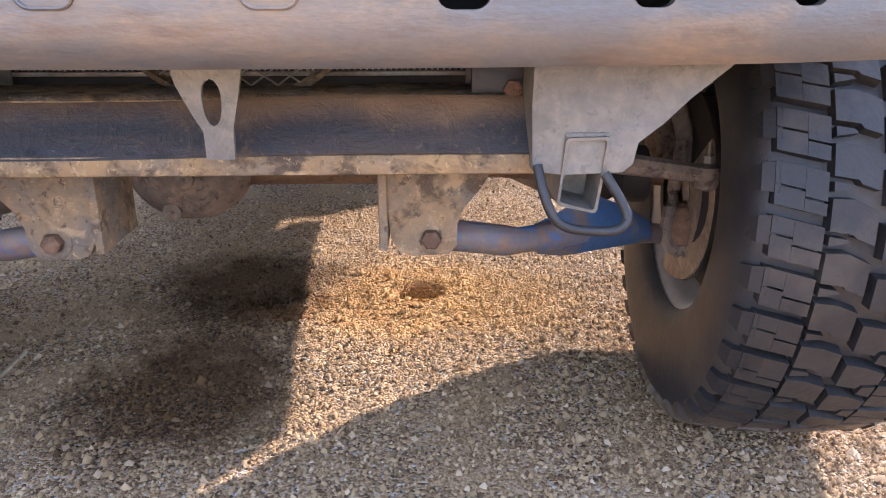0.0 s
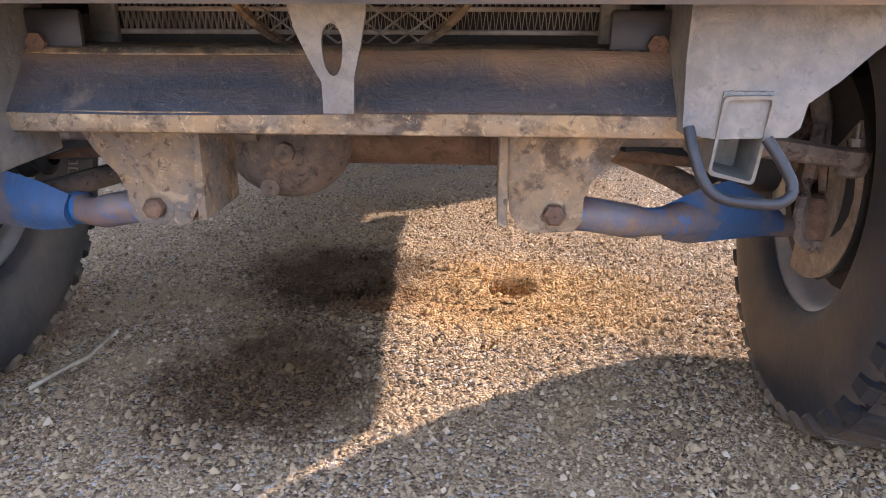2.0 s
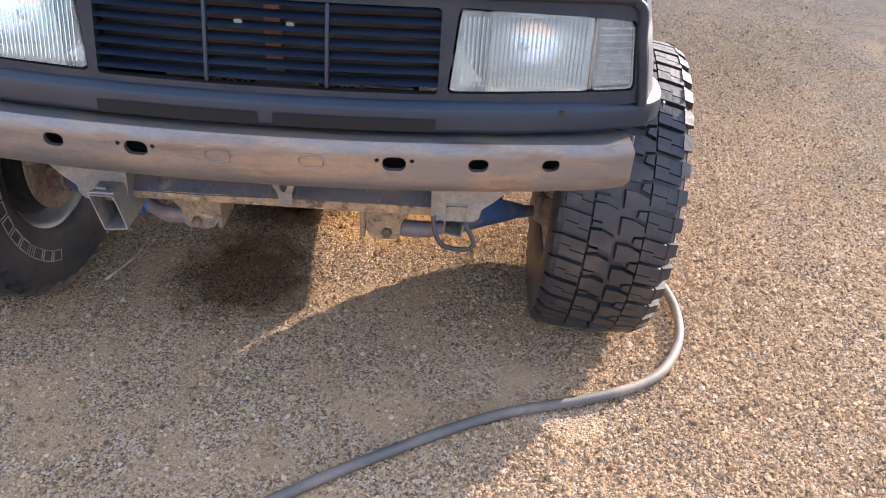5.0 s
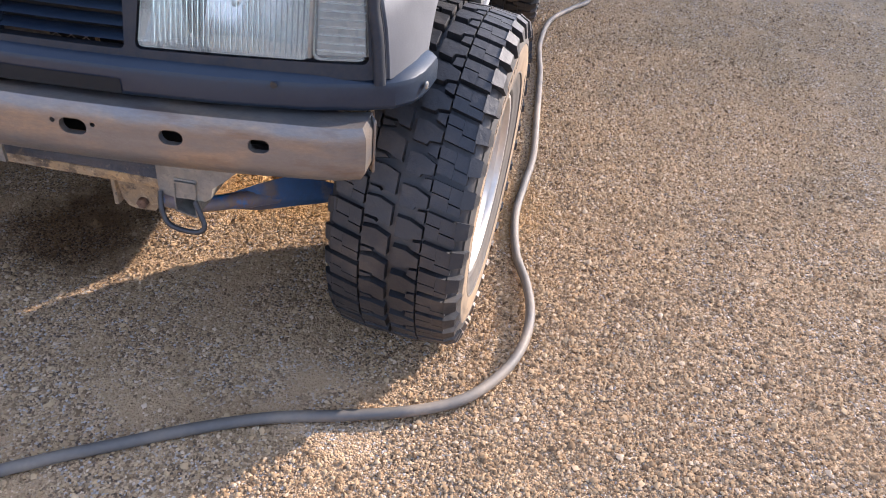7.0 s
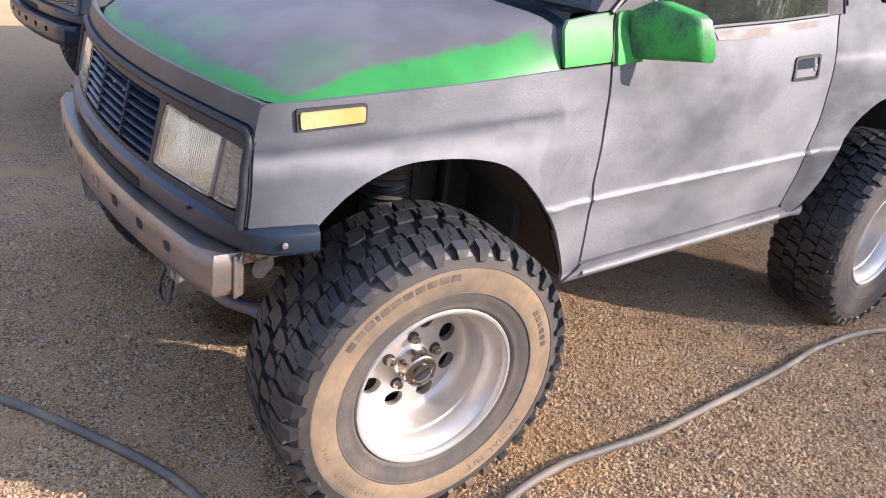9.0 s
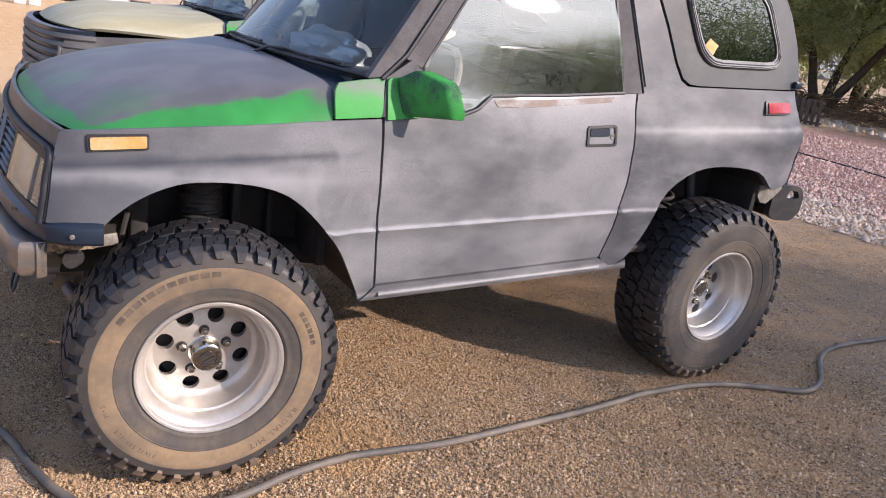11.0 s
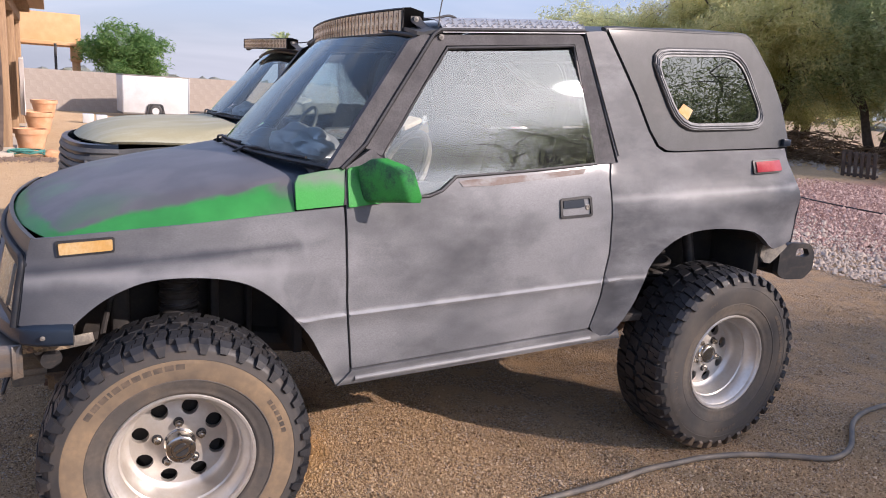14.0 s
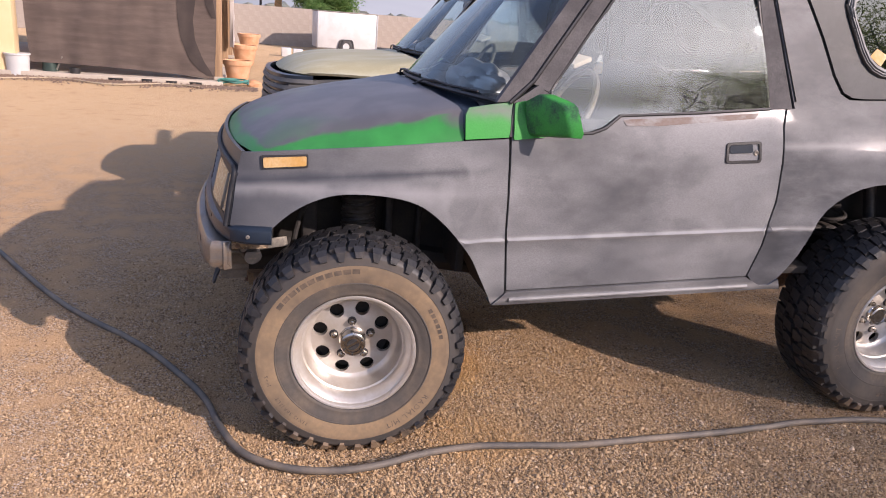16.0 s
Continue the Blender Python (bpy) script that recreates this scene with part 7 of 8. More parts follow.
ps = np.clip(rs.lognormal(-5.95, 0.42, len(px)), 0.0014, 0.0090) * np.interp(px, [0.7, 1.2], [1.0, 1.12]) * np.interp(py, [2.6, 4.0], [1.0, 1.5])
stones("gravel", np.stack([px, py, pz + ps * 0.48], -1), ps, M_PEBBLE, "loose tan and grey granite grit on the yard", "gravel", 11)

# ---- hose ----
HOSE = [(-2.6, -2.25), (-1.75, -1.95), (-1.205, -1.65), (-0.518, -1.225), (-0.02, -0.81), (0.27, -0.622), (0.48, -0.512), (0.64, -0.462), (0.79, -0.408), (0.89, -0.345), (0.958, -0.25), (0.995, -0.15),
        (1.005, -0.03), (0.985, 0.09), (0.945, 0.22), (0.925, 0.40), (0.935, 0.58), (0.95, 0.80), (0.94, 1.1), (0.925, 1.5), (0.90, 1.85), (0.93, 2.2), (1.03, 2.44), (1.11, 2.60), (1.07, 2.79), (0.90, 3.06), (0.83, 3.3), (0.83, 3.65), (0.86, 4.2), (0.95, 5.4)]
hz = thing("hose", 1.0, 0.3, 0, "dusty black rubber hose snaking over the gravel round the front tyre", "hose")
part("hose_line", tube([(x, y, max(ground_z(x, y), -0.004) + 0.0135) for x, y in [q[:2] for q in spline([(a, b, 0) for a, b in HOSE], 8)]], 0.0125, 12), M_HOSE, hz)

# ---- twigs by the far front tyre ----
M_TWIG = mat("dry_twig", (0.52, 0.42, 0.29), 0.9, 0.0, (0.22, 0.16, 0.10), 20)
tw = thing("twig", -0.53, 0.03, 0, "dry forked twig lying on the gravel", "twig")
part("stem", tube([(-0.585, -0.075, 0.006), (-0.562, -0.02, 0.010), (-0.545, 0.035, 0.009), (-0.538, 0.125, 0.016)], 0.0040, 6), M_TWIG, tw)
part("fork", tube([(-0.548, 0.03, 0.009), (-0.575, 0.06, 0.012), (-0.585, 0.10, 0.008)], 0.0025, 5), M_TWIG, tw)

# ---- second car, parked alongside ----
M_TAN = mat("khaki_hood_paint", (0.36, 0.33, 0.20), 0.6, 0.0, (0.44, 0.42, 0.30), 4, 1.0, (0.30, 0.27, 0.17), 120, 0.05, 300, stretch=(3, 0.6, 1))
M_DARKPAINT = mat("faded_black_paint", (0.060, 0.061, 0.062), 0.55, 0.0, (0.105, 0.103, 0.098), 3)


LONG_NOSE = "hood front_fender grille_surround grille_back grille_slat grille_post emblem_clip latch_brace headlamp lamp_lens lens_flute bulb_shield turn_lamp turn_lens lens_rib lamp_divider surround_border filler_panel filler_slot clip clip_hole bumper_beam pressed_oval beam_back end_plate end_bracket bracket_shelf bumper_arm side_marker marker_lens".split()


BACK = 0.39             # how far the second car stands behind the first


def second_car():
    move = Matrix.Translation((-2.56, 1.1 + BACK, 0.0))
    twin = copy_thing(CAR, move)
    twin.name = "off_road_car"
    tagged(twin, "dusty black two-door off-road car with a khaki hood, parked alongside", "car")
    swap = {M_HOOD: M_TAN, M_MIRROR: M_PLASTIC, M_PRIMER: M_DARKPAINT, M_PRIMER_DARK: M_DARKPAINT, M_GREEN: M_PLASTIC, M_BUMPER: M_PLASTIC, M_SURROUND: M_DARKPAINT, M_PRIMER_REAR: M_DARKPAINT, M_SIDEWALL_DARK: M_RUBBER, M_PLATE: M_DARKPAINT, M_SIDEWALL: M_RUBBER}
    labels = {"hood": "khaki painted hood", "door": "black door", "front_fender": "faded black fender", "rear_quarter": "black rear quarter"}
    for o in twin.children_recursive:
        base = o.name.split(".")[0]
        if "label" in o:
            del o["label"]
        if base in labels:
            o["label"] = labels[base]
        if base in LONG_NOSE:
            o.data = o.data.copy()
            for v in o.data.vertices:
                if base in ("side_marker", "marker_lens"):
                    v.co.y += 0.07
                elif v.co.y < 0.30:
                    v.co.y = 0.30 + (v.co.y - 0.30) * 1.2
                    if base == "hood":
                        v.co.z += 0.055 * smoothstep(0.30, -0.45, v.co.y)
        if o.data and o.data.materials and o.data.materials[0] in swap:
            new_mat = swap[o.data.materials[0]]
            o.data = o.data.copy()
            o.data.materials[0] = new_mat
    # ribbed black nose that wraps round both corners
    nose = [(0.0, -0.668), (0.20, -0.660), (0.40, -0.635), (0.55, -0.598), (0.63, -0.560), (0.675, -0.505), (0.690, -0.44), (0.695, -0.36)]
    path = [(x - 2.56, y + BACK, nx, ny) for x, y, nx, ny in plan_path([(-x, y) for x, y in reversed(nose[1:])] + nose)]
    part("nose_panel", sweep(path, [(-0.05, 0.775), (-0.012, 0.78), (-0.016, 1.015), (-0.05, 1.02)]), M_PLASTIC, twin, smooth=30)
    for k in range(5):
        z = 0.795 + k * 0.046
        part("nose_slat", sweep(path, [(-0.02, z - 0.016), (0.010 - 0.003 * k, z - 0.015), (0.014 - 0.003 * k, z - 0.008), (0.004 - 0.003 * k, z + 0.014), (-0.02, z + 0.016)]), M_DARKPAINT, twin, smooth=30)
    bar = copy_thing(BAR, Matrix.Translation((-2.56, BAR.location.y + BACK - 0.06, BAR.location.z)))
    for o in bar.children:
        o.data = o.data.copy()
        for v in o.data.vertices:
            v.co.z = BAR.location.z + 0.042 + (v.co.z - BAR.location.z) * 0.8
            v.co.y += -0.052 * (v.co.x / 0.5) ** 2 + 0.055 * v.co.x
            v.co.z -= 0.036 * v.co.x
    return twin


second_car()
part("antenna", tube([(0.60, 0.86, 1.655), (0.60, 0.862, 1.70), (0.57, 0.93, 2.05), (0.53, 1.01, 2.42)], 0.0022, 6), M_TRIM, CAR, "thin black whip aerial")

# ---- background: walls, trailer, porch ----
M_BLOCK = mat("concrete_block", (0.36, 0.305, 0.255), 0.9, 0.0, (0.40, 0.342, 0.287), 1.5, 1.0, (0.26, 0.22, 0.19), 25, 0.3, 60)
M_MORTAR = mat("mortar", (0.30, 0.255, 0.212), 0.95, bump=0.3, bump_scale=60)
M_WHITE = mat("white_trailer_skin", (0.60, 0.60, 0.59), 0.4, 0.0, (0.50, 0.50, 0.485), 3, 0.8)
M_STUCCO = mat("orange_stucco", (0.62, 0.34, 0.16), 0.9, 0.0, (0.68, 0.40, 0.21), 2, 1.0, bump=0.4, bump_scale=30)
M_STUCCO_TAN = mat("tan_stucco", (0.68, 0.50, 0.28), 0.9, 0.0, (0.72, 0.55, 0.33), 2, 1.0, bump=0.4, bump_scale=30)
M_WOOD = mat("weathered_post_wood", (0.42, 0.27, 0.15), 0.8, 0.0, (0.30, 0.19, 0.11), 5, 1.0, (0.24, 0.15, 0.09), 50, 0.3, 80, stretch=(6, 6, 0.6))
M_CLOTH = mat("brown_shade_cloth", (0.092, 0.068, 0.056), 0.95, 0.0, (0.130, 0.098, 0.080), 3.0, 1.0, (0.07, 0.052, 0.044), 150, 0.3, 220, stretch=(1, 0.5, 3))
# the cloth's brown with a fold's shadow put in
M_CLOTH_SHADOW = mat("shade_cloth_shadow", (0.040, 0.030, 0.027), 0.95, 0.0, (0.058, 0.044, 0.038), 3.0, 1.0, (0.03, 0.024, 0.02), 150, 0.3, 220)
M_TERRA = mat("terracotta", (0.60, 0.30, 0.15), 0.8, 0.0, (0.68, 0.40, 0.24), 6, 1.0, bump=0.1)
M_CONCRETE = mat("concrete_slab", (0.42, 0.36, 0.29), 0.9, 0.0, (0.50, 0.43, 0.35), 2, 1.0, bump=0.2, bump_scale=40)
M_TOWEL = mat("pale_towel", (0.55, 0.50, 0.47), 0.95, bump=0.4, bump_scale=80)
M_GREYSTONE = mat("pale_rubble", (0.50, 0.41, 0.33), 0.9, 0.0, (0.33, 0.26, 0.21), 9, 1.0, bump=0.3, bump_scale=40)
M_DEBRIS = mat("leaf_litter", (0.18, 0.12, 0.085), 0.95, 0.0, (0.30, 0.21, 0.15), 30, 1.0)


def block_wall():
    wall = thing("wall_west", -27.0, 5, 0, "long grey concrete block wall closing the yard", "wall", kind="structure")
    part("mortar_core", box((-27.0, 4.0, 0.66), (0.180, 64.0, 1.40), None, 0), M_MORTAR, wall)
    # the blocks that the clip shows, picked apart; the rest joined
    protos = []
    for k in range(4):
        protos.append(box((0, 0, 0), (0.186, 0.398 - 0.001 * k, 0.196), None, 0.003))
    meshes = []
    for bm in protos:
        me = bpy.data.meshes.new("block")
        bm.to_mesh(me)
        bm.free()
        me.materials.append(M_BLOCK)
        meshes.append(me)
    rest = bmesh.new()
    rb = random.Random(5)
    for row in range(7):
        for c in range(-68, 92):
            y = c * 0.402 + (0.2 if row % 2 else 0)
            if y > 36:
                continue
            z = 0.10 + row * 0.2
            if -3.4 < y < 13.0 and row >= 0:
                ob = new("block", meshes[rb.randrange(4)])
                ob.location = (-27.0 + rb.uniform(-0.003, 0.003), y, z)
                ob.parent = wall
                ob.matrix_parent_inverse = Matrix.Translation(wall.location).inverted()
            else:
                add_box(rest, (-27.0, y, z), (0.186, 0.396, 0.194))
    part("more_blocks", rest, M_BLOCK, wall, kind="stuff", smooth=0)
    for y in (-20, -12, 8.9, 17, 25):
        part("pier", box((-27.0, y, 0.74), (0.30, 0.40, 1.50)), M_BLOCK, wall)


block_wall()


def trailer():
    t = thing("cargo_trailer", -24.7, 2.75, 0, "small white enclosed cargo trailer with one axle", "trailer")
    m = Matrix.Translation((-24.9, 2.75, 0)) @ Matrix.Rotation(radians(6), 4, "Z")

    def tb(c, s, bevel, rot=None):
        b = box(c, s, rot, bevel)
        b.transform(m)
        return b
    part("body", tb((0, 0, 0.76), (1.15, 2.13, 1.26), 0.05), M_WHITE, t)
    part("roof_trim", tb((0, 0, 1.385), (1.17, 2.15, 0.035), 0.012), M_STEEL, t)
    part("bottom_rail", tb((0, 0, 0.135), (1.17, 2.14, 0.05), 0.01), M_STEEL, t)
    for y in (-1.06, 1.06):
        part("corner_trim", tb((0.575, y, 0.76), (0.03, 0.05, 1.2), 0.008), M_PLATE, t)
    fen = [(-0.30, 0.12), (-0.24, 0.42), (-0.17, 0.47), (0.17, 0.47), (0.24, 0.42), (0.30, 0.12)]
    o = fen + [(a * 0.82, b - 0.05 if b > 0.2 else b) for a, b in reversed(fen)]
    f = sheet(o, lambda y, z: m @ Vector((0.66, y - 0.05, z)), lambda y, z: m @ Vector((0.56, y - 0.05, z)), step=0.1)
    part("mudguard", f, M_BLACKSTEEL, t)
    # dark plate for the wheel well's shade; the body has no opening
    part("arch_dark", tb((0.575, -0.05, 0.28), (0.02, 0.46, 0.34), 0.004), M_DARK, t)
    w = m @ Matrix.Translation((0.60, -0.05, 0.225))
    wh = part("wheel", lathe([(-0.05, 0.12), (0.03, 0.12), (0.035, 0.10), (0.02, 0.04), (0.03, 0.002)], w, 24), M_WHITE, t)
    part("tyre", lathe([(-0.07, 0.12), (-0.08, 0.20), (-0.06, 0.225), (0.04, 0.225), (0.055, 0.20), (0.045, 0.12)], w, 28), M_RUBBER, wh)
    part("tongue", tb((0, 1.45, 0.22), (0.08, 0.9, 0.07), 0.01), M_BLACKSTEEL, t)
    part("axle", tb((0, -0.05, 0.22), (1.1, 0.06, 0.06), 0.01), M_BLACKSTEEL, t)
    part("jack_stand", tb((0, 1.8, 0.11), (0.06, 0.06, 0.22), 0.01), M_BLACKSTEEL, t)


trailer()


def pot(x, y, z, r, h, label):
    p = thing("flower_pot", x, y, z, label, "flower pot", "terracotta pots by the porch")
    m = Matrix.Translation((x, y, z)) @ Matrix.Rotation(radians(-90), 4, "Y")
    part("pot_body", lathe([(0, 0.02), (0, r * 0.66), (h * 0.80, r * 0.93), (h * 0.80, r), (h, r * 1.02), (h, r * 0.9), (h * 0.85, r * 0.86), (h * 0.82, 0.01)], m, 28), M_TERRA, p)
    return p


def porch():
    tagged(part("porch_slab", box((-14.5, -4.2, 0.03), (7.4, 6.6, 0.10), None, 0.01), M_CONCRETE), "pale concrete porch slab", "slab", kind="structure")
    for n, (x, y) in enumerate(((-11.15, -0.98), (-14.1, -0.98), (-17.2, -0.98))):
        p = thing("porch_post", x, y, 0.08, "square weathered wooden porch post", "post", "porch posts")
        part("shaft", box((x, y, 1.28), (0.13, 0.13, 2.40), None, 0.008), M_WOOD, p)
        part("base_block", box((x, y, 0.11), (0.17, 0.17, 0.06), None, 0.006), M_CONCRETE, p)
    beam = thing("porch_beam", -14.2, -0.98, 2.5, "long wooden beam over the porch posts", "beam", kind="structure")
    part("beam", box((-14.2, -0.98, 2.56), (6.7, 0.14, 0.20), None, 0.008), M_WOOD, beam)
    for k in range(12):
        part("rafter", box((-17.2 + k * 0.55, -3.0, 2.71), (0.06, 4.6, 0.12), None, 0.004), M_WOOD, beam)
    roof = part("porch_roof", box((-14.2, -3.1, 2.84), (7.2, 5.4, 0.12), None, 0.01), M_WOOD)
    tagged(roof, "brown porch roof with a worn edge", "roof", kind="structure")
    tagged(part("wall_house", box((-15.0, -6.4, 1.55), (7.2, 0.3, 3.1), None, 0.01), M_STUCCO_TAN), "tan stucco house wall", "wall", kind="structure")
    tagged(part("wall_house_side", box((-11.05, -6.3, 1.55), (0.3, 4.2, 3.1), None, 0.02), M_STUCCO_TAN), "tan stucco house wall corner in sun", "wall", kind="structure")
    # the hanging shade cloth, sagging and billowed
    cl = thing("shade_cloth", -11.0, -2.5, 0.2, "large brown shade cloth hanging from the porch beam", "cloth")

    def hang(u, v, out=0.0):
        fold = 0.014 * math.sin(u * 31 + 2.0 * math.sin(v * 5)) * (0.4 + 0.6 * v) + 0.03 * noise.noise(Vector((u * 7, v * 3, 0))) + 0.012 * noise.noise(Vector((u * 21, v * 9, 4)))
        y = -1.05 - u * 2.95 + 0.10 * math.sin(v * math.pi) * (1 - 2 * u) * 0.5
        z = 2.50 - v * (2.395 - 0.04 * math.sin(u * math.pi) - 0.12 * u)
        return (-11.02 + out + 0.11 * math.sin(u * 3.1) * math.sin(v * 2.2) + fold, y, z)

    rows = [[hang(i / 72, j / 24) for i in range(73)] for j in range(25)]
    part("cloth_sheet", thicken(loft(rows), 0.006), M_CLOTH, cl)
    # dark strips laid on the cloth; the shadow along its folds is their colour
    for band in ([(0.0, 0.20, 0.10), (0.41, 0.212, 0.107), (0.60, 0.210, 0.127), (0.74, 0.193, 0.114), (0.88, 0.145, 0.064), (0.95, 0.090, 0.022), (0.985, 0.040, 0.004)],
                 [(0.0, 0.085, 0.02), (0.41, 0.073, 0.022), (0.50, 0.055, 0.010), (0.57, 0.026, 0.002)]):
        strip = [[hang(lerp([(v, a) for v, a, c in band], v) * (1 - k / 8) + lerp([(v, c) for v, a, c in band], v) * k / 8, v, 0.012) for k in range(9)] for v in [band[-1][0] * q / 30 for q in range(31)]]
        part("folded_band", thicken(loft(strip), 0.004), M_CLOTH_SHADOW, cl, "dark shadow band along a fold of the cloth")
    # towel on the second post
    tw = thing("towel", -13.0, -0.86, 0.7, "pale grey towel hung on the porch post", "towel")
    rows = [[(-13.95 + 0.22 * u + 0.03 * math.sin(v * 5 + u * 9), -0.82 + 0.04 * math.sin(u * 14), 1.62 - v * 1.05 - 0.05 * u) for u in [k / 12 for k in range(13)]] for v in [k / 12 for k in range(13)]]
    part("towel_sheet", thicken(loft(rows), 0.012), M_TOWEL, tw)
    # chair with striped cloth seat
    ch = thing("patio_chair", -15.0, -1.9, 0.08, "folding patio chair with pale cloth seat", "chair")
    part("seat", box((-15.0, -1.9, 0.50), (0.5, 0.5, 0.04), Euler((0.1, 0, 0)), 0.01), M_TOWEL, ch)
    part("backrest", box((-15.25, -1.9, 0.85), (0.04, 0.5, 0.62), Euler((0, -0.25, 0)), 0.01), M_TOWEL, ch)
    for dx, dy in ((-0.22, -0.22), (0.22, -0.22), (-0.22, 0.22), (0.22, 0.22)):
        part("leg", tube([(-15.0 + dx, -1.9 + dy, 0.08), (-15.0 + dx * 0.8, -1.9 + dy, 0.50)], 0.014, 6), M_BLACKSTEEL, ch)
    pot(-11.55, -0.66, 0.0, 0.26, 0.42, "large pale terracotta pot on the ground")
    pot(-16.2, -0.60, 0.0, 0.30, 0.46, "terracotta pot on the dirt beside the porch")
    pot(-22.6, -0.55, 0.0, 0.36, 0.50, "far terracotta pot with a drooping stem")
    rk = thing("rock", -11.1, -0.36, 0, "rounded brown field stone", "rock")
    bm = bmesh.new()
    bmesh.ops.create_icosphere(bm, subdivisions=3, radius=1)
    for v in bm.verts:
        v.co = Vector((-11.1, -0.36, 0.04)) + Vector((v.co.x * 0.10, v.co.y * 0.12, v.co.z * 0.08)) * (1 + 0.3 * noise.noise(v.co * 1.7))
    part("stone", bm, M_TERRA, rk)
    # garden hose heap and plants at the first post
    hp = thing("garden_hose_coil", -11.0, -0.72, 0.05, "tangled green garden hose at the post foot", "hose")
    rr = random.Random(3)
    pts = [(-11.0 + 0.16 * math.sin(k * 1.1) + rr.uniform(-0.04, 0.04), -0.72 + 0.26 * math.cos(k * 0.7), 0.06 + 0.06 * rr.random()) for k in range(26)]
    part("hose_loops", tube(spline(pts, 4), 0.014, 6), mat("green_hose", (0.05, 0.22, 0.18), 0.5), hp)
    # buckets and cans under the cloth
    def pail(x, y, r, h, material, label):
        p = thing("bucket", x, y, 0.0, label, "bucket", "buckets by the house")
        m = Matrix.Translation((x, y, 0.0)) @ Matrix.Rotation(radians(-90), 4, "Y")
        part("pail", lathe([(0, 0.01), (0, r * 0.86), (h * 0.9, r * 0.98), (h * 0.92, r * 1.05), (h, r * 1.05), (h, r * 0.94), (h * 0.93, 0.01)], m, 28), material, p)
        part("handle", tube([(x, y + r * math.cos(a), h * 0.92 - r * 0.8 * math.sin(a)) for a in [k * math.pi / 10 for k in range(11)]], 0.006, 6), M_STEEL, p)
    pail(-10.95, -4.18, 0.19, 0.36, M_WHITE, "white plastic bucket on the ground")
    pail(-11.6, -4.75, 0.19, 0.36, mat("red_plastic", (0.55, 0.03, 0.06), 0.4), "red plastic bucket behind the white one")
    can = thing("watering_can", -11.1, -3.72, 0.0, "dark green watering can", "watering can")
    mc = Matrix.Translation((-11.1, -3.72, 0.0)) @ Matrix.Rotation(radians(-90), 4, "Y")
    part("can_body", lathe([(0, 0.01), (0, 0.13), (0.26, 0.125), (0.32, 0.06), (0.34, 0.05), (0.34, 0.01)], mc, 24), mat("dark_green_metal", (0.045, 0.07, 0.06), 0.4, 0.4), can)
    part("spout", tube([(-11.05, -3.62, 0.10), (-10.98, -3.50, 0.34)], 0.016, 8), M_STEEL, can)
    for k, (y, r, h) in enumerate(((-3.10, 0.08, 0.12), (-2.45, 0.15, 0.0), (-1.95, 0.13, 0.01), (-1.55, 0.13, 0.0), (-1.15, 0.14, 0.0))):
        b = thing("plant_tray", -11.0, y - 0.2, 0.0, "low black plastic plant tray along the porch edge", "tray", "trays along the porch")
        m = Matrix.Translation((-10.9, y - 0.2, 0.0 if k == 0 else 0.0)) @ Matrix.Rotation(radians(-90), 4, "Y")
        part("tray", lathe([(0, 0.01), (0, r), (h + 0.05, r * 1.05), (h + 0.05, r * 0.95), (h * 0.6 + 0.05, 0.01)], m, 24), M_TRIM, b)
    # litter along the edge
    rs2 = np.random.RandomState(8)
    n = 2600
    lx, ly = -10.75 + np.abs(rs2.normal(0, 0.28, n)), rs2.uniform(-5.2, -0.3, n)
    stones("edge_litter", np.stack([lx, ly, np.full(n, 0.006)], -1), rs2.uniform(0.008, 0.030, n), M_DEBRIS, "dry leaf litter and small stones along the porch", "litter", 3)
    pts = [(-10.3 + 0.25 * math.sin(k * 0.9), -4.9 + k * 0.26, 0.022) for k in range(15)]
    gh = thing("garden_hose", -10.3, -3, 0, "thin pale garden hose lying in the litter", "hose")
    part("hose_run", tube(spline(pts, 4), 0.014, 6), mat("pale_hose", (0.42, 0.33, 0.22), 0.6), gh)
    bx = thing("paint_can", -19.6, 0.66, 0.0, "white paint cans on the dirt", "can", "white cans")
    for dy, h in ((0, 0.26), (0.34, 0.24)):
        part("can", box((-20.4, 0.55 + dy, h / 2), (0.28, 0.28, h), None, 0.01), M_WHITE, bx)


porch()


def neighbour():
    h = thing("neighbour_house", -33.0, -1.2, 0, "orange stucco porch roof of the next house with a post", "house")
    part("parapet", box((-33.5, -0.85, 3.0), (3.0, 3.3, 1.25), None, 0.04), M_STUCCO, h)
    part("overhang", box((-32.4, -0.5, 2.42), (2.2, 2.2, 0.14), None, 0.02), M_STUCCO, h)
    part("corner_block", box((-31.9, 0.60, 2.12), (0.5, 0.42, 0.75), None, 0.03), M_STUCCO, h)
    part("pillar", box((-31.9, 0.60, 0.9), (0.32, 0.30, 1.8), None, 0.02), M_STUCCO, h)
    part("thin_post", tube([(-31.0, -0.15, 0), (-31.0, -0.15, 2.4)], 0.05, 8), M_BLACKSTEEL, h)


neighbour()

# ---- trees, brush and the far edge ----


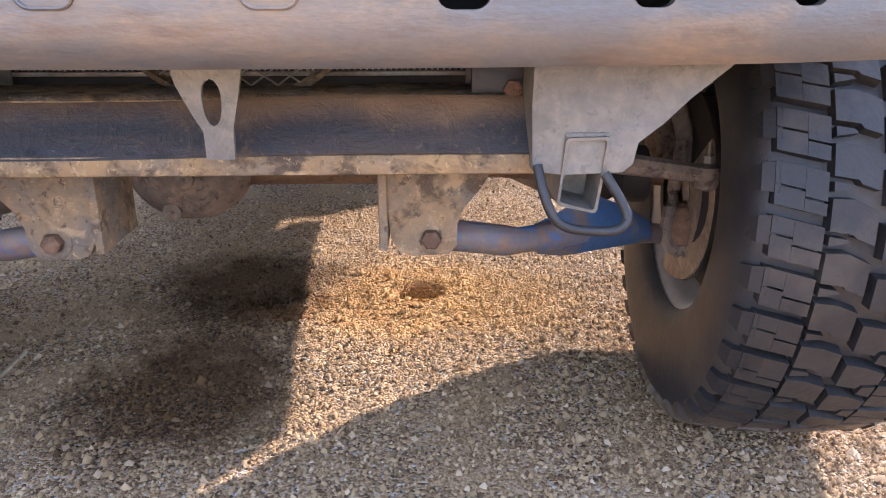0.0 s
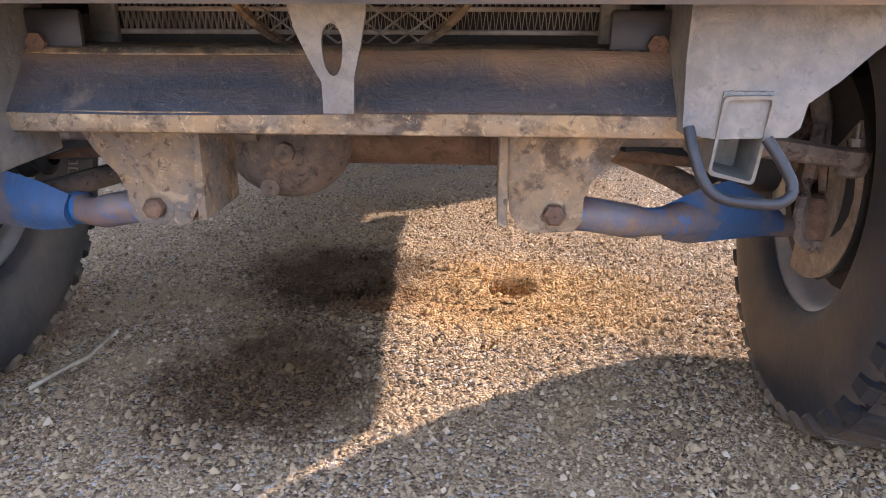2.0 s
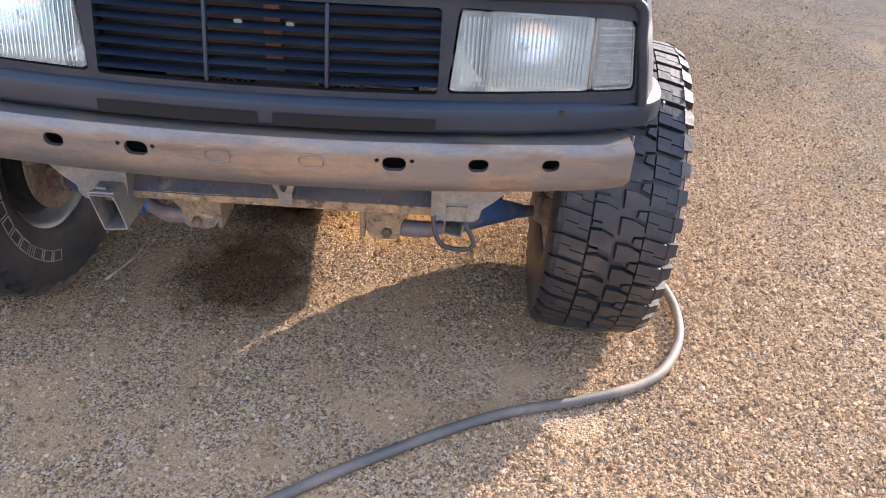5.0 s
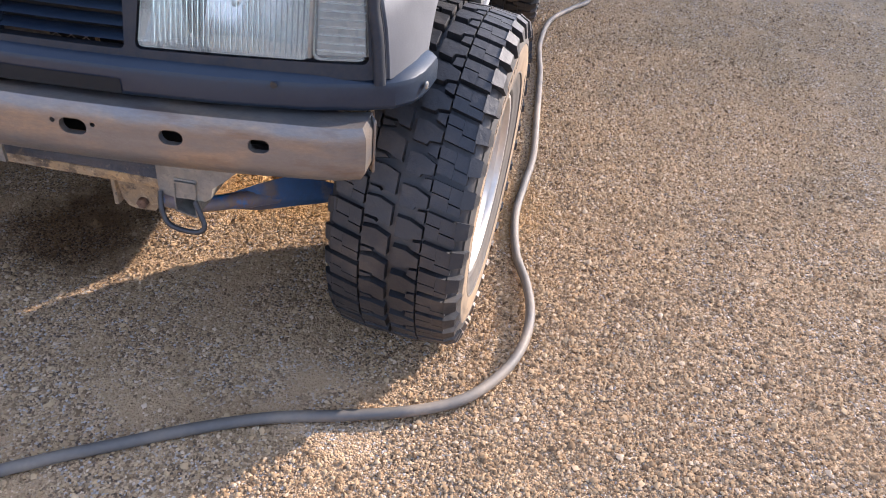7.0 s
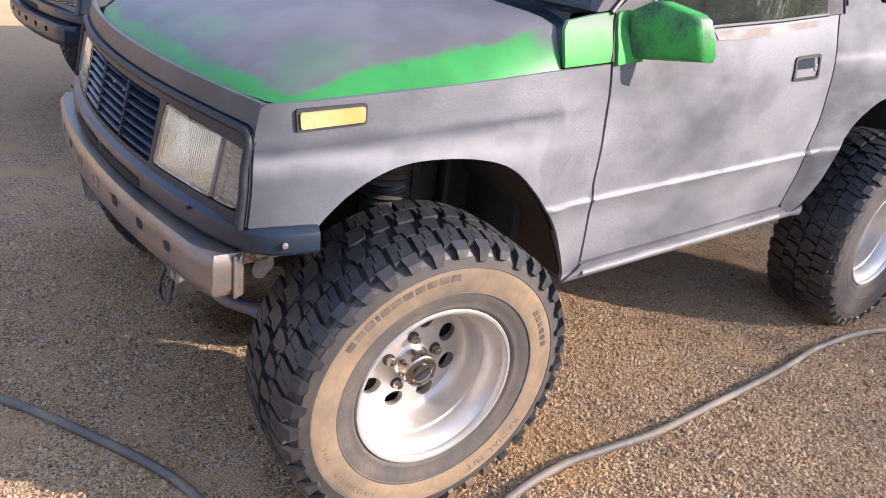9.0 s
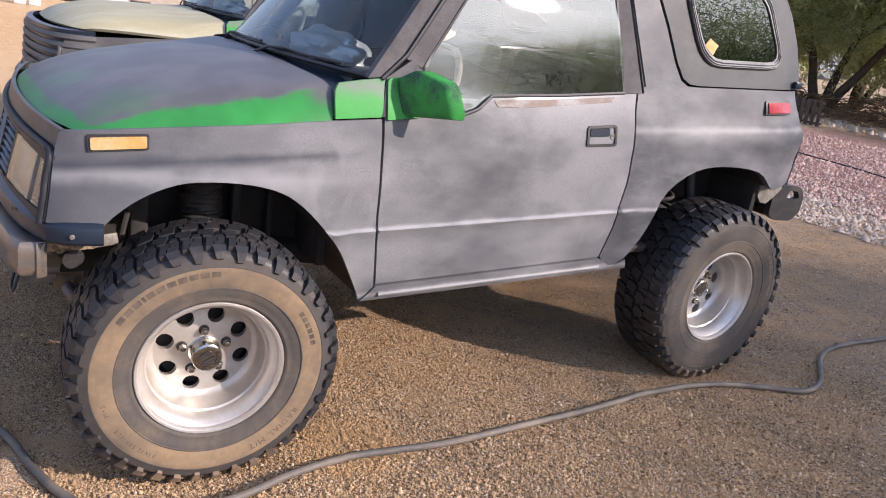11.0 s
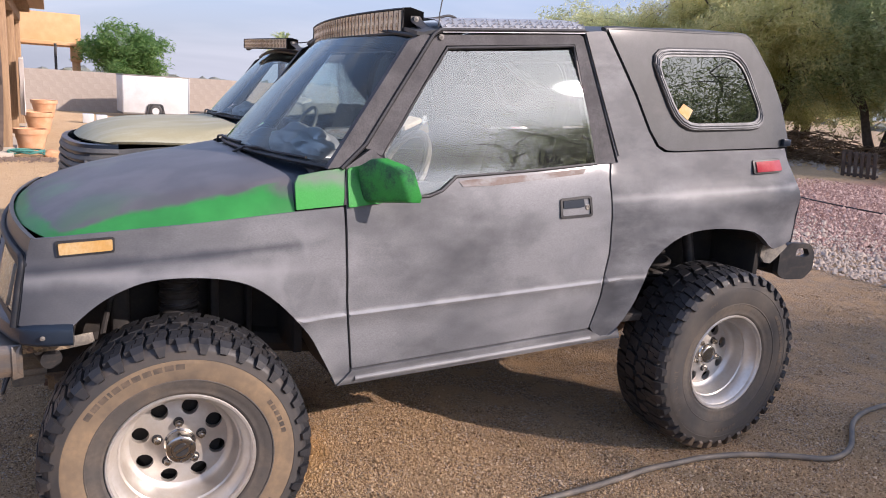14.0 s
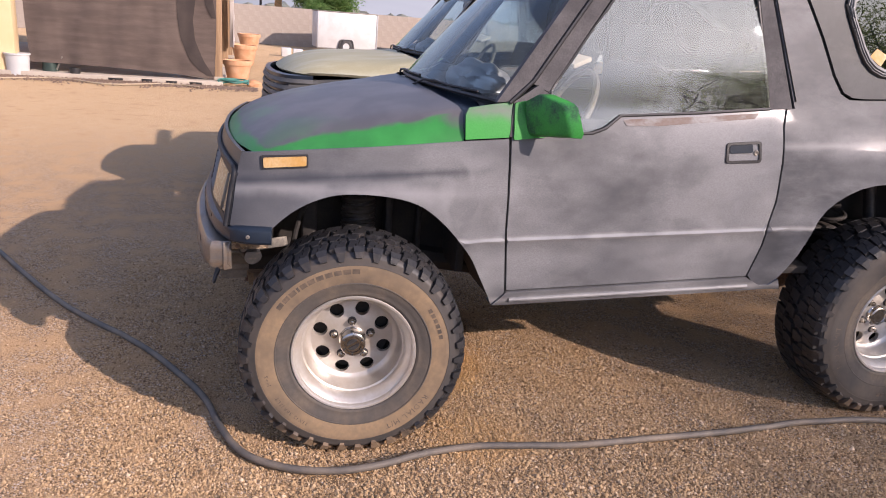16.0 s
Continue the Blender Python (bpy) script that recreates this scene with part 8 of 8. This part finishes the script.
def leaf_material(name, a, b, thin=0.68):
    m = bpy.data.materials.new(name)
    m.use_nodes = True
    nt = m.node_tree
    p = nt.nodes["Principled BSDF"]
    p.inputs["Roughness"].default_value = 0.7
    g = nt.nodes.new("ShaderNodeNewGeometry")
    x = nt.nodes.new("ShaderNodeMix")
    x.data_type = "RGBA"
    x.inputs[6].default_value, x.inputs[7].default_value = (*a, 1), (*b, 1)
    nt.links.new(g.outputs["Random Per Island"], x.inputs[0])
    nt.links.new(x.outputs[2], p.inputs["Base Color"])
    tr = nt.nodes.new("ShaderNodeBsdfTranslucent")
    nt.links.new(x.outputs[2], tr.inputs[0])
    mx = nt.nodes.new("ShaderNodeMixShader")
    mx.inputs[0].default_value = thin
    nt.links.new(p.outputs[0], mx.inputs[1])
    nt.links.new(tr.outputs[0], mx.inputs[2])
    nt.links.new(mx.outputs[0], nt.nodes["Material Output"].inputs[0])
    return m


M_BARK = mat("dark_bark", (0.07, 0.05, 0.038), 0.95, 0.0, (0.12, 0.09, 0.07), 8, 1.0, bump=0.5, bump_scale=40)
M_LEAF = leaf_material("mesquite_leaves", (0.36, 0.40, 0.18), (0.72, 0.72, 0.40))
M_LEAF_DARK = leaf_material("dark_leaves", (0.28, 0.36, 0.17), (0.64, 0.68, 0.38))
M_LEAF_GOLD = leaf_material("yellow_green_leaves", (0.50, 0.49, 0.20), (0.84, 0.78, 0.42))
M_LEAF_YOUNG = leaf_material("young_green_leaves", (0.10, 0.22, 0.06), (0.26, 0.40, 0.14))
# the haze of distance is mixed into this grey-green
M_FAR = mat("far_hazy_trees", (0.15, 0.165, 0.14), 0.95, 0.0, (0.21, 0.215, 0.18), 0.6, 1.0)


def tree(x, y, height, spread, seed, leaf, leaves, size, label, trunk=0.16, low=0.12, droop=0.3, name="tree", lean=0.0):
    """A many-limbed desert tree: tapered trunk and limbs, and a crown of small leaf sprays along the twigs."""
    r = random.Random(seed)
    t = thing(name, x, y, 0, label, "tree", "yard trees")
    wood = bmesh.new()
    tips = []

    def limb(p, d, length, rad, depth):
        n = 5
        pts, radii = [p.copy()], [rad]
        for k in range(n):
            d = (d + Vector((r.uniform(-1, 1), r.uniform(-1, 1), r.uniform(-0.5, 0.6))) * 0.22).normalized()
            if depth >= 2:
                d = (d + Vector((0, 0, -droop * 0.35))).normalized()
            p = p + d * length / n
            p.z = max(p.z, 0.5)
            pts.append(p.copy())
            radii.append(rad * (1 - 0.7 * (k + 1) / n))
            if depth >= 2:
                tips.append((p.copy(), d.copy()))
        add_tube(wood, pts, rad, 7 if depth < 2 else 4, False, radii)
        if depth < 3:
            m = (4, 4, 4)[depth]
            for k in range(m):
                q = pts[2 + r.randrange(4)]
                a = r.uniform(0, 2 * math.pi)
                e = (d * 0.6 + Vector((math.cos(a), math.sin(a), r.uniform(0.0, 0.7) if depth < 1 else r.uniform(-0.4, 0.5)))).normalized()
                limb(q.copy(), e, length * r.uniform(0.55, 0.8), rad * 0.42, depth + 1)

    stems = 3
    for k in range(stems):
        a = k * 2 * math.pi / stems + r.uniform(-0.4, 0.4)
        d = Vector((math.cos(a) * spread * 0.10 + lean, math.sin(a) * spread * 0.10, 1)).normalized()
        limb(Vector((x + 0.1 * math.cos(a), y + 0.1 * math.sin(a), -0.02)), d, height * 0.62, trunk, 0)
    part("trunk", wood, M_BARK, t)
    tips = [(p, d) for p, d in tips if p.z > low * height]
    n = len(tips)
    rs_l = np.random.RandomState(seed + 50)
    idx = rs_l.randint(0, n, leaves)
    tp = np.array([p for p, _ in tips])
    # sprays: a few tight clumps hang about each twig, with gaps between them
    per = 5
    mid = np.repeat(tp, per, 0) + rs_l.normal(0, 1, (n * per, 3)) * np.array([0.27, 0.27, 0.22]) * (height / 5)
    pick = idx * per + rs_l.randint(0, per, leaves)
    c = mid[pick] + rs_l.normal(0, 1, (leaves, 3)) * np.array([0.085, 0.085, 0.11]) * (height / 5)
    c[:, 2] = np.maximum(c[:, 2], height * 0.12)
    ax = rs_l.normal(0, 1, (leaves, 3))
    ax[:, 2] = ax[:, 2] * 0.7 - droop
    ax /= np.linalg.norm(ax, axis=1)[:, None]
    up = rs_l.normal(0, 1, (leaves, 3))
    w = np.cross(ax, up)
    w /= np.linalg.norm(w, axis=1)[:, None]
    ln = rs_l.uniform(0.6, 1.4, (leaves, 1)) * size
    wd = ln * rs_l.uniform(0.16, 0.30, (leaves, 1))
    quad = np.stack([c - ax * ln, c + w * wd * 1.5, c + ax * ln], 1)
    me = bpy.data.meshes.new("crown")
    me.vertices.add(leaves * 3)
    me.vertices.foreach_set("co", quad.reshape(-1))
    me.loops.add(leaves * 3)
    me.loops.foreach_set("vertex_index", np.arange(leaves * 3))
    me.polygons.add(leaves)
    me.polygons.foreach_set("loop_start", np.arange(0, leaves * 3, 3))
    me.update(calc_edges=True)
    me.materials.append(leaf)
    cr = new("crown", me)
    cr.parent = t
    cr.matrix_parent_inverse = Matrix.Translation(t.location).inverted()
    return t


tree(-15.0, 21.0, 6.6, 3.0, 1, M_LEAF_GOLD, 200000, 0.082, "yellow-green mesquite tree with drooping sprays", 0.16, droop=0.7)
tree(-11.6, 22.5, 7.2, 3.2, 2, M_LEAF_DARK, 160000, 0.082, "dark green mesquite tree with twisted dark stems", 0.17, low=0.30, droop=0.3)
tree(-21.5, 22.0, 6.0, 3.0, 3, M_LEAF, 140000, 0.075, "olive mesquite tree behind the car", 0.15, droop=0.4)
tree(-6.8, 23.5, 7.0, 3.2, 4, M_LEAF_DARK, 140000, 0.082, "tall dark green desert tree at the yard's edge", 0.17, low=0.26, droop=0.3)
tree(-29.5, 24.0, 6.2, 3.0, 5, M_LEAF, 60000, 0.10, "olive green tree at the back of the yard", 0.15, droop=0.4)
tree(-14.0, 28.5, 5.5, 3.0, 11, M_LEAF, 60000, 0.11, "olive tree standing behind the front row", 0.15, droop=0.4)
tree(-6.5, 29.5, 5.5, 3.0, 12, M_LEAF_DARK, 60000, 0.11, "green tree standing behind the front row", 0.15, droop=0.4)
tree(-21.0, 31.0, 5.5, 3.0, 13, M_LEAF, 50000, 0.12, "hazy olive tree at the far yard edge", 0.15, droop=0.4)
tree(-30.5, 2.15, 2.75, 1.1, 6, M_LEAF_YOUNG, 22000, 0.11, "young bright green tree behind the block wall", 0.07, droop=0.1)
tree(7.4, 9.7, 5.0, 2.8, 7, M_LEAF_DARK, 120000, 0.040, "open desert tree that shades the gravel", 0.13, droop=0.3)
tree(8.3, 7.7, 4.3, 2.0, 8, M_LEAF_DARK, 24000, 0.040, "thin young desert tree beside the drive", 0.07, droop=0.2)
tree(14.0, 13.5, 4.0, 2.4, 9, M_LEAF_DARK, 9000, 0.08, "dark desert tree across the drive", 0.15, droop=0.3)


def brush_pile(x, y, lx, ly, h, n, seed):
    r = random.Random(seed)
    b = thing("brush_pile", x, y, 0, "heap of dry brown cut branches", "brush pile", "brush piles")
    bm = bmesh.new()
    for _ in range(n):
        p = Vector((x + r.gauss(0, lx), y + r.gauss(0, ly), 0))
        p.z = max(0.02, h * math.exp(-((p.x - x) / (1.5 * lx)) ** 2) * r.random())
        a, l = r.uniform(0, math.pi), r.uniform(0.4, 1.4)
        d = Vector((math.cos(a), math.sin(a), r.uniform(-0.25, 0.35))) * l / 2
        q = p + Vector((r.uniform(-0.1, 0.1), r.uniform(-0.1, 0.1), r.uniform(0, 0.1)))
        e, f = p - d, p + d
        e.z, f.z = max(e.z, 0.01), max(f.z, 0.01)
        add_tube(bm, [e, q, f], 0.012, 3, False)
    part("brush", bm, mat("dry_brush", (0.20, 0.125, 0.075), 0.95, 0.0, (0.30, 0.20, 0.13), 6, 1.0), b, kind="stuff", smooth=0)


brush_pile(-13.6, 21.5, 1.9, 0.8, 0.9, 900, 1)
brush_pile(-9.0, 23.5, 2.2, 0.9, 0.9, 900, 2)
brush_pile(-19.0, 23.0, 2.0, 0.9, 0.8, 600, 3)


def pallet():
    p = thing("wooden_pallet", -8.75, 17.3, 0, "dark weathered wooden pallet standing on edge by the trees", "pallet")
    for k in range(6):
        part("board", box((-9.16 + k * 0.165, 17.3, 0.335), (0.095, 0.022, 0.64), Euler((0.12, 0, 0)), 0.003), M_BARK, p)
    for z in (0.08, 0.335, 0.59):
        part("stringer", box((-8.75, 17.36 - 0.12 * (z - 0.335), z), (0.93, 0.09, 0.05), Euler((0.12, 0, 0)), 0.003), M_BARK, p)


pallet()
rs3 = np.random.RandomState(21)
n = 17000
sx = rs3.uniform(-7, 3.5, n)
sy = 6.2 + np.abs(rs3.normal(0, 1.4, n)) + 0.05 * sx
stones("rubble_strip", np.stack([sx, sy, np.full(n, 0.006)], -1), np.clip(rs3.lognormal(-4.35, 0.5, n), 0.005, 0.045), M_GREYSTONE, "strip of pale broken stones between gravel and red ground", "stones", 5)
n = 42000
gx, gy = rs3.uniform(-8.5, 4.0, n), rs3.uniform(7.4, 15.5, n)
red = leaf_material("red_gravel_stones", (0.20, 0.095, 0.072), (0.58, 0.40, 0.33), 0.0)
stones("red_gravel", np.stack([gx, gy, np.full(n, 0.004)], -1), np.clip(rs3.lognormal(-4.25, 0.45, n), 0.006, 0.04), red, "loose red and pink gravel over the back yard", "gravel", 7)
dl = thing("drip_hose", -2.0, 10.0, 0, "thin black drip hose lying over the red gravel", "hose")
part("drip_line", tube(spline([(-9.5, 12.2, 0.02), (-6.9, 11.75, 0.02), (-5.2, 11.2, 0.025), (-3.2, 10.9, 0.02), (-1.0, 9.95, 0.025), (1.5, 9.2, 0.02)], 5), 0.012, 6), M_TRIM, dl)
n = 420
stones("border_stones", np.stack([rs3.uniform(-16, -4, n), 19.4 + rs3.normal(0, 0.9, n), np.full(n, 0.02)], -1), rs3.uniform(0.03, 0.11, n), M_GREYSTONE, "pale rocks along the shaded border", "stones", 6)


def far_line():
    """A low far line of trees and hills beyond the yard."""
    bk = thing("backdrop", 0, 0, 0, "far hazy tree line on the horizon", "trees", kind="structure")
    bm = bmesh.new()
    r = random.Random(9)
    for k in range(420):
        a = r.uniform(0, 2 * math.pi)
        d = r.uniform(110, 190)
        h = r.uniform(0.5, 1.5)
        c = Vector((d * math.cos(a), d * math.sin(a), h * 0.4))
        res = bmesh.ops.create_icosphere(bm, subdivisions=2, radius=1.0)
        for v in res["verts"]:
            v.co = c + Vector((v.co.x * h * 1.7, v.co.y * h * 1.7, v.co.z * h)) * (1 + 0.8 * noise.noise(v.co * 2.6 + c))
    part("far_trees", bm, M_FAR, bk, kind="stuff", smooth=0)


far_line()
palm = thing("palm_tree", -60, 16.8, 0, "far palm tree with a shaggy crown", "tree", "far palms")
part("trunk", tube([(-60, 16.7, 0), (-60.1, 16.7, 2.4), (-60, 16.8, 4.6)], 0.3, 8), M_BARK, palm)
fr = bmesh.new()
rp = random.Random(2)
for k in range(46):
    a, e = rp.uniform(0, 2 * math.pi), rp.uniform(-0.2, 1.2)
    pts = [Vector((-60, 16.8, 4.6)) + Vector((math.cos(a) * math.cos(e) * s, math.sin(a) * math.cos(e) * s, math.sin(e) * s - 0.22 * s * s)) for s in (0, 0.7, 1.3, 1.8)]
    for q, w in zip(pts, pts[1:]):
        side = Vector((-math.sin(a), math.cos(a), 0)) * 0.16
        fr.faces.new([fr.verts.new(v) for v in (q - side, q + side, w + side * 0.5, w - side * 0.5)])
part("fronds", fr, M_LEAF_DARK, palm, smooth=0)
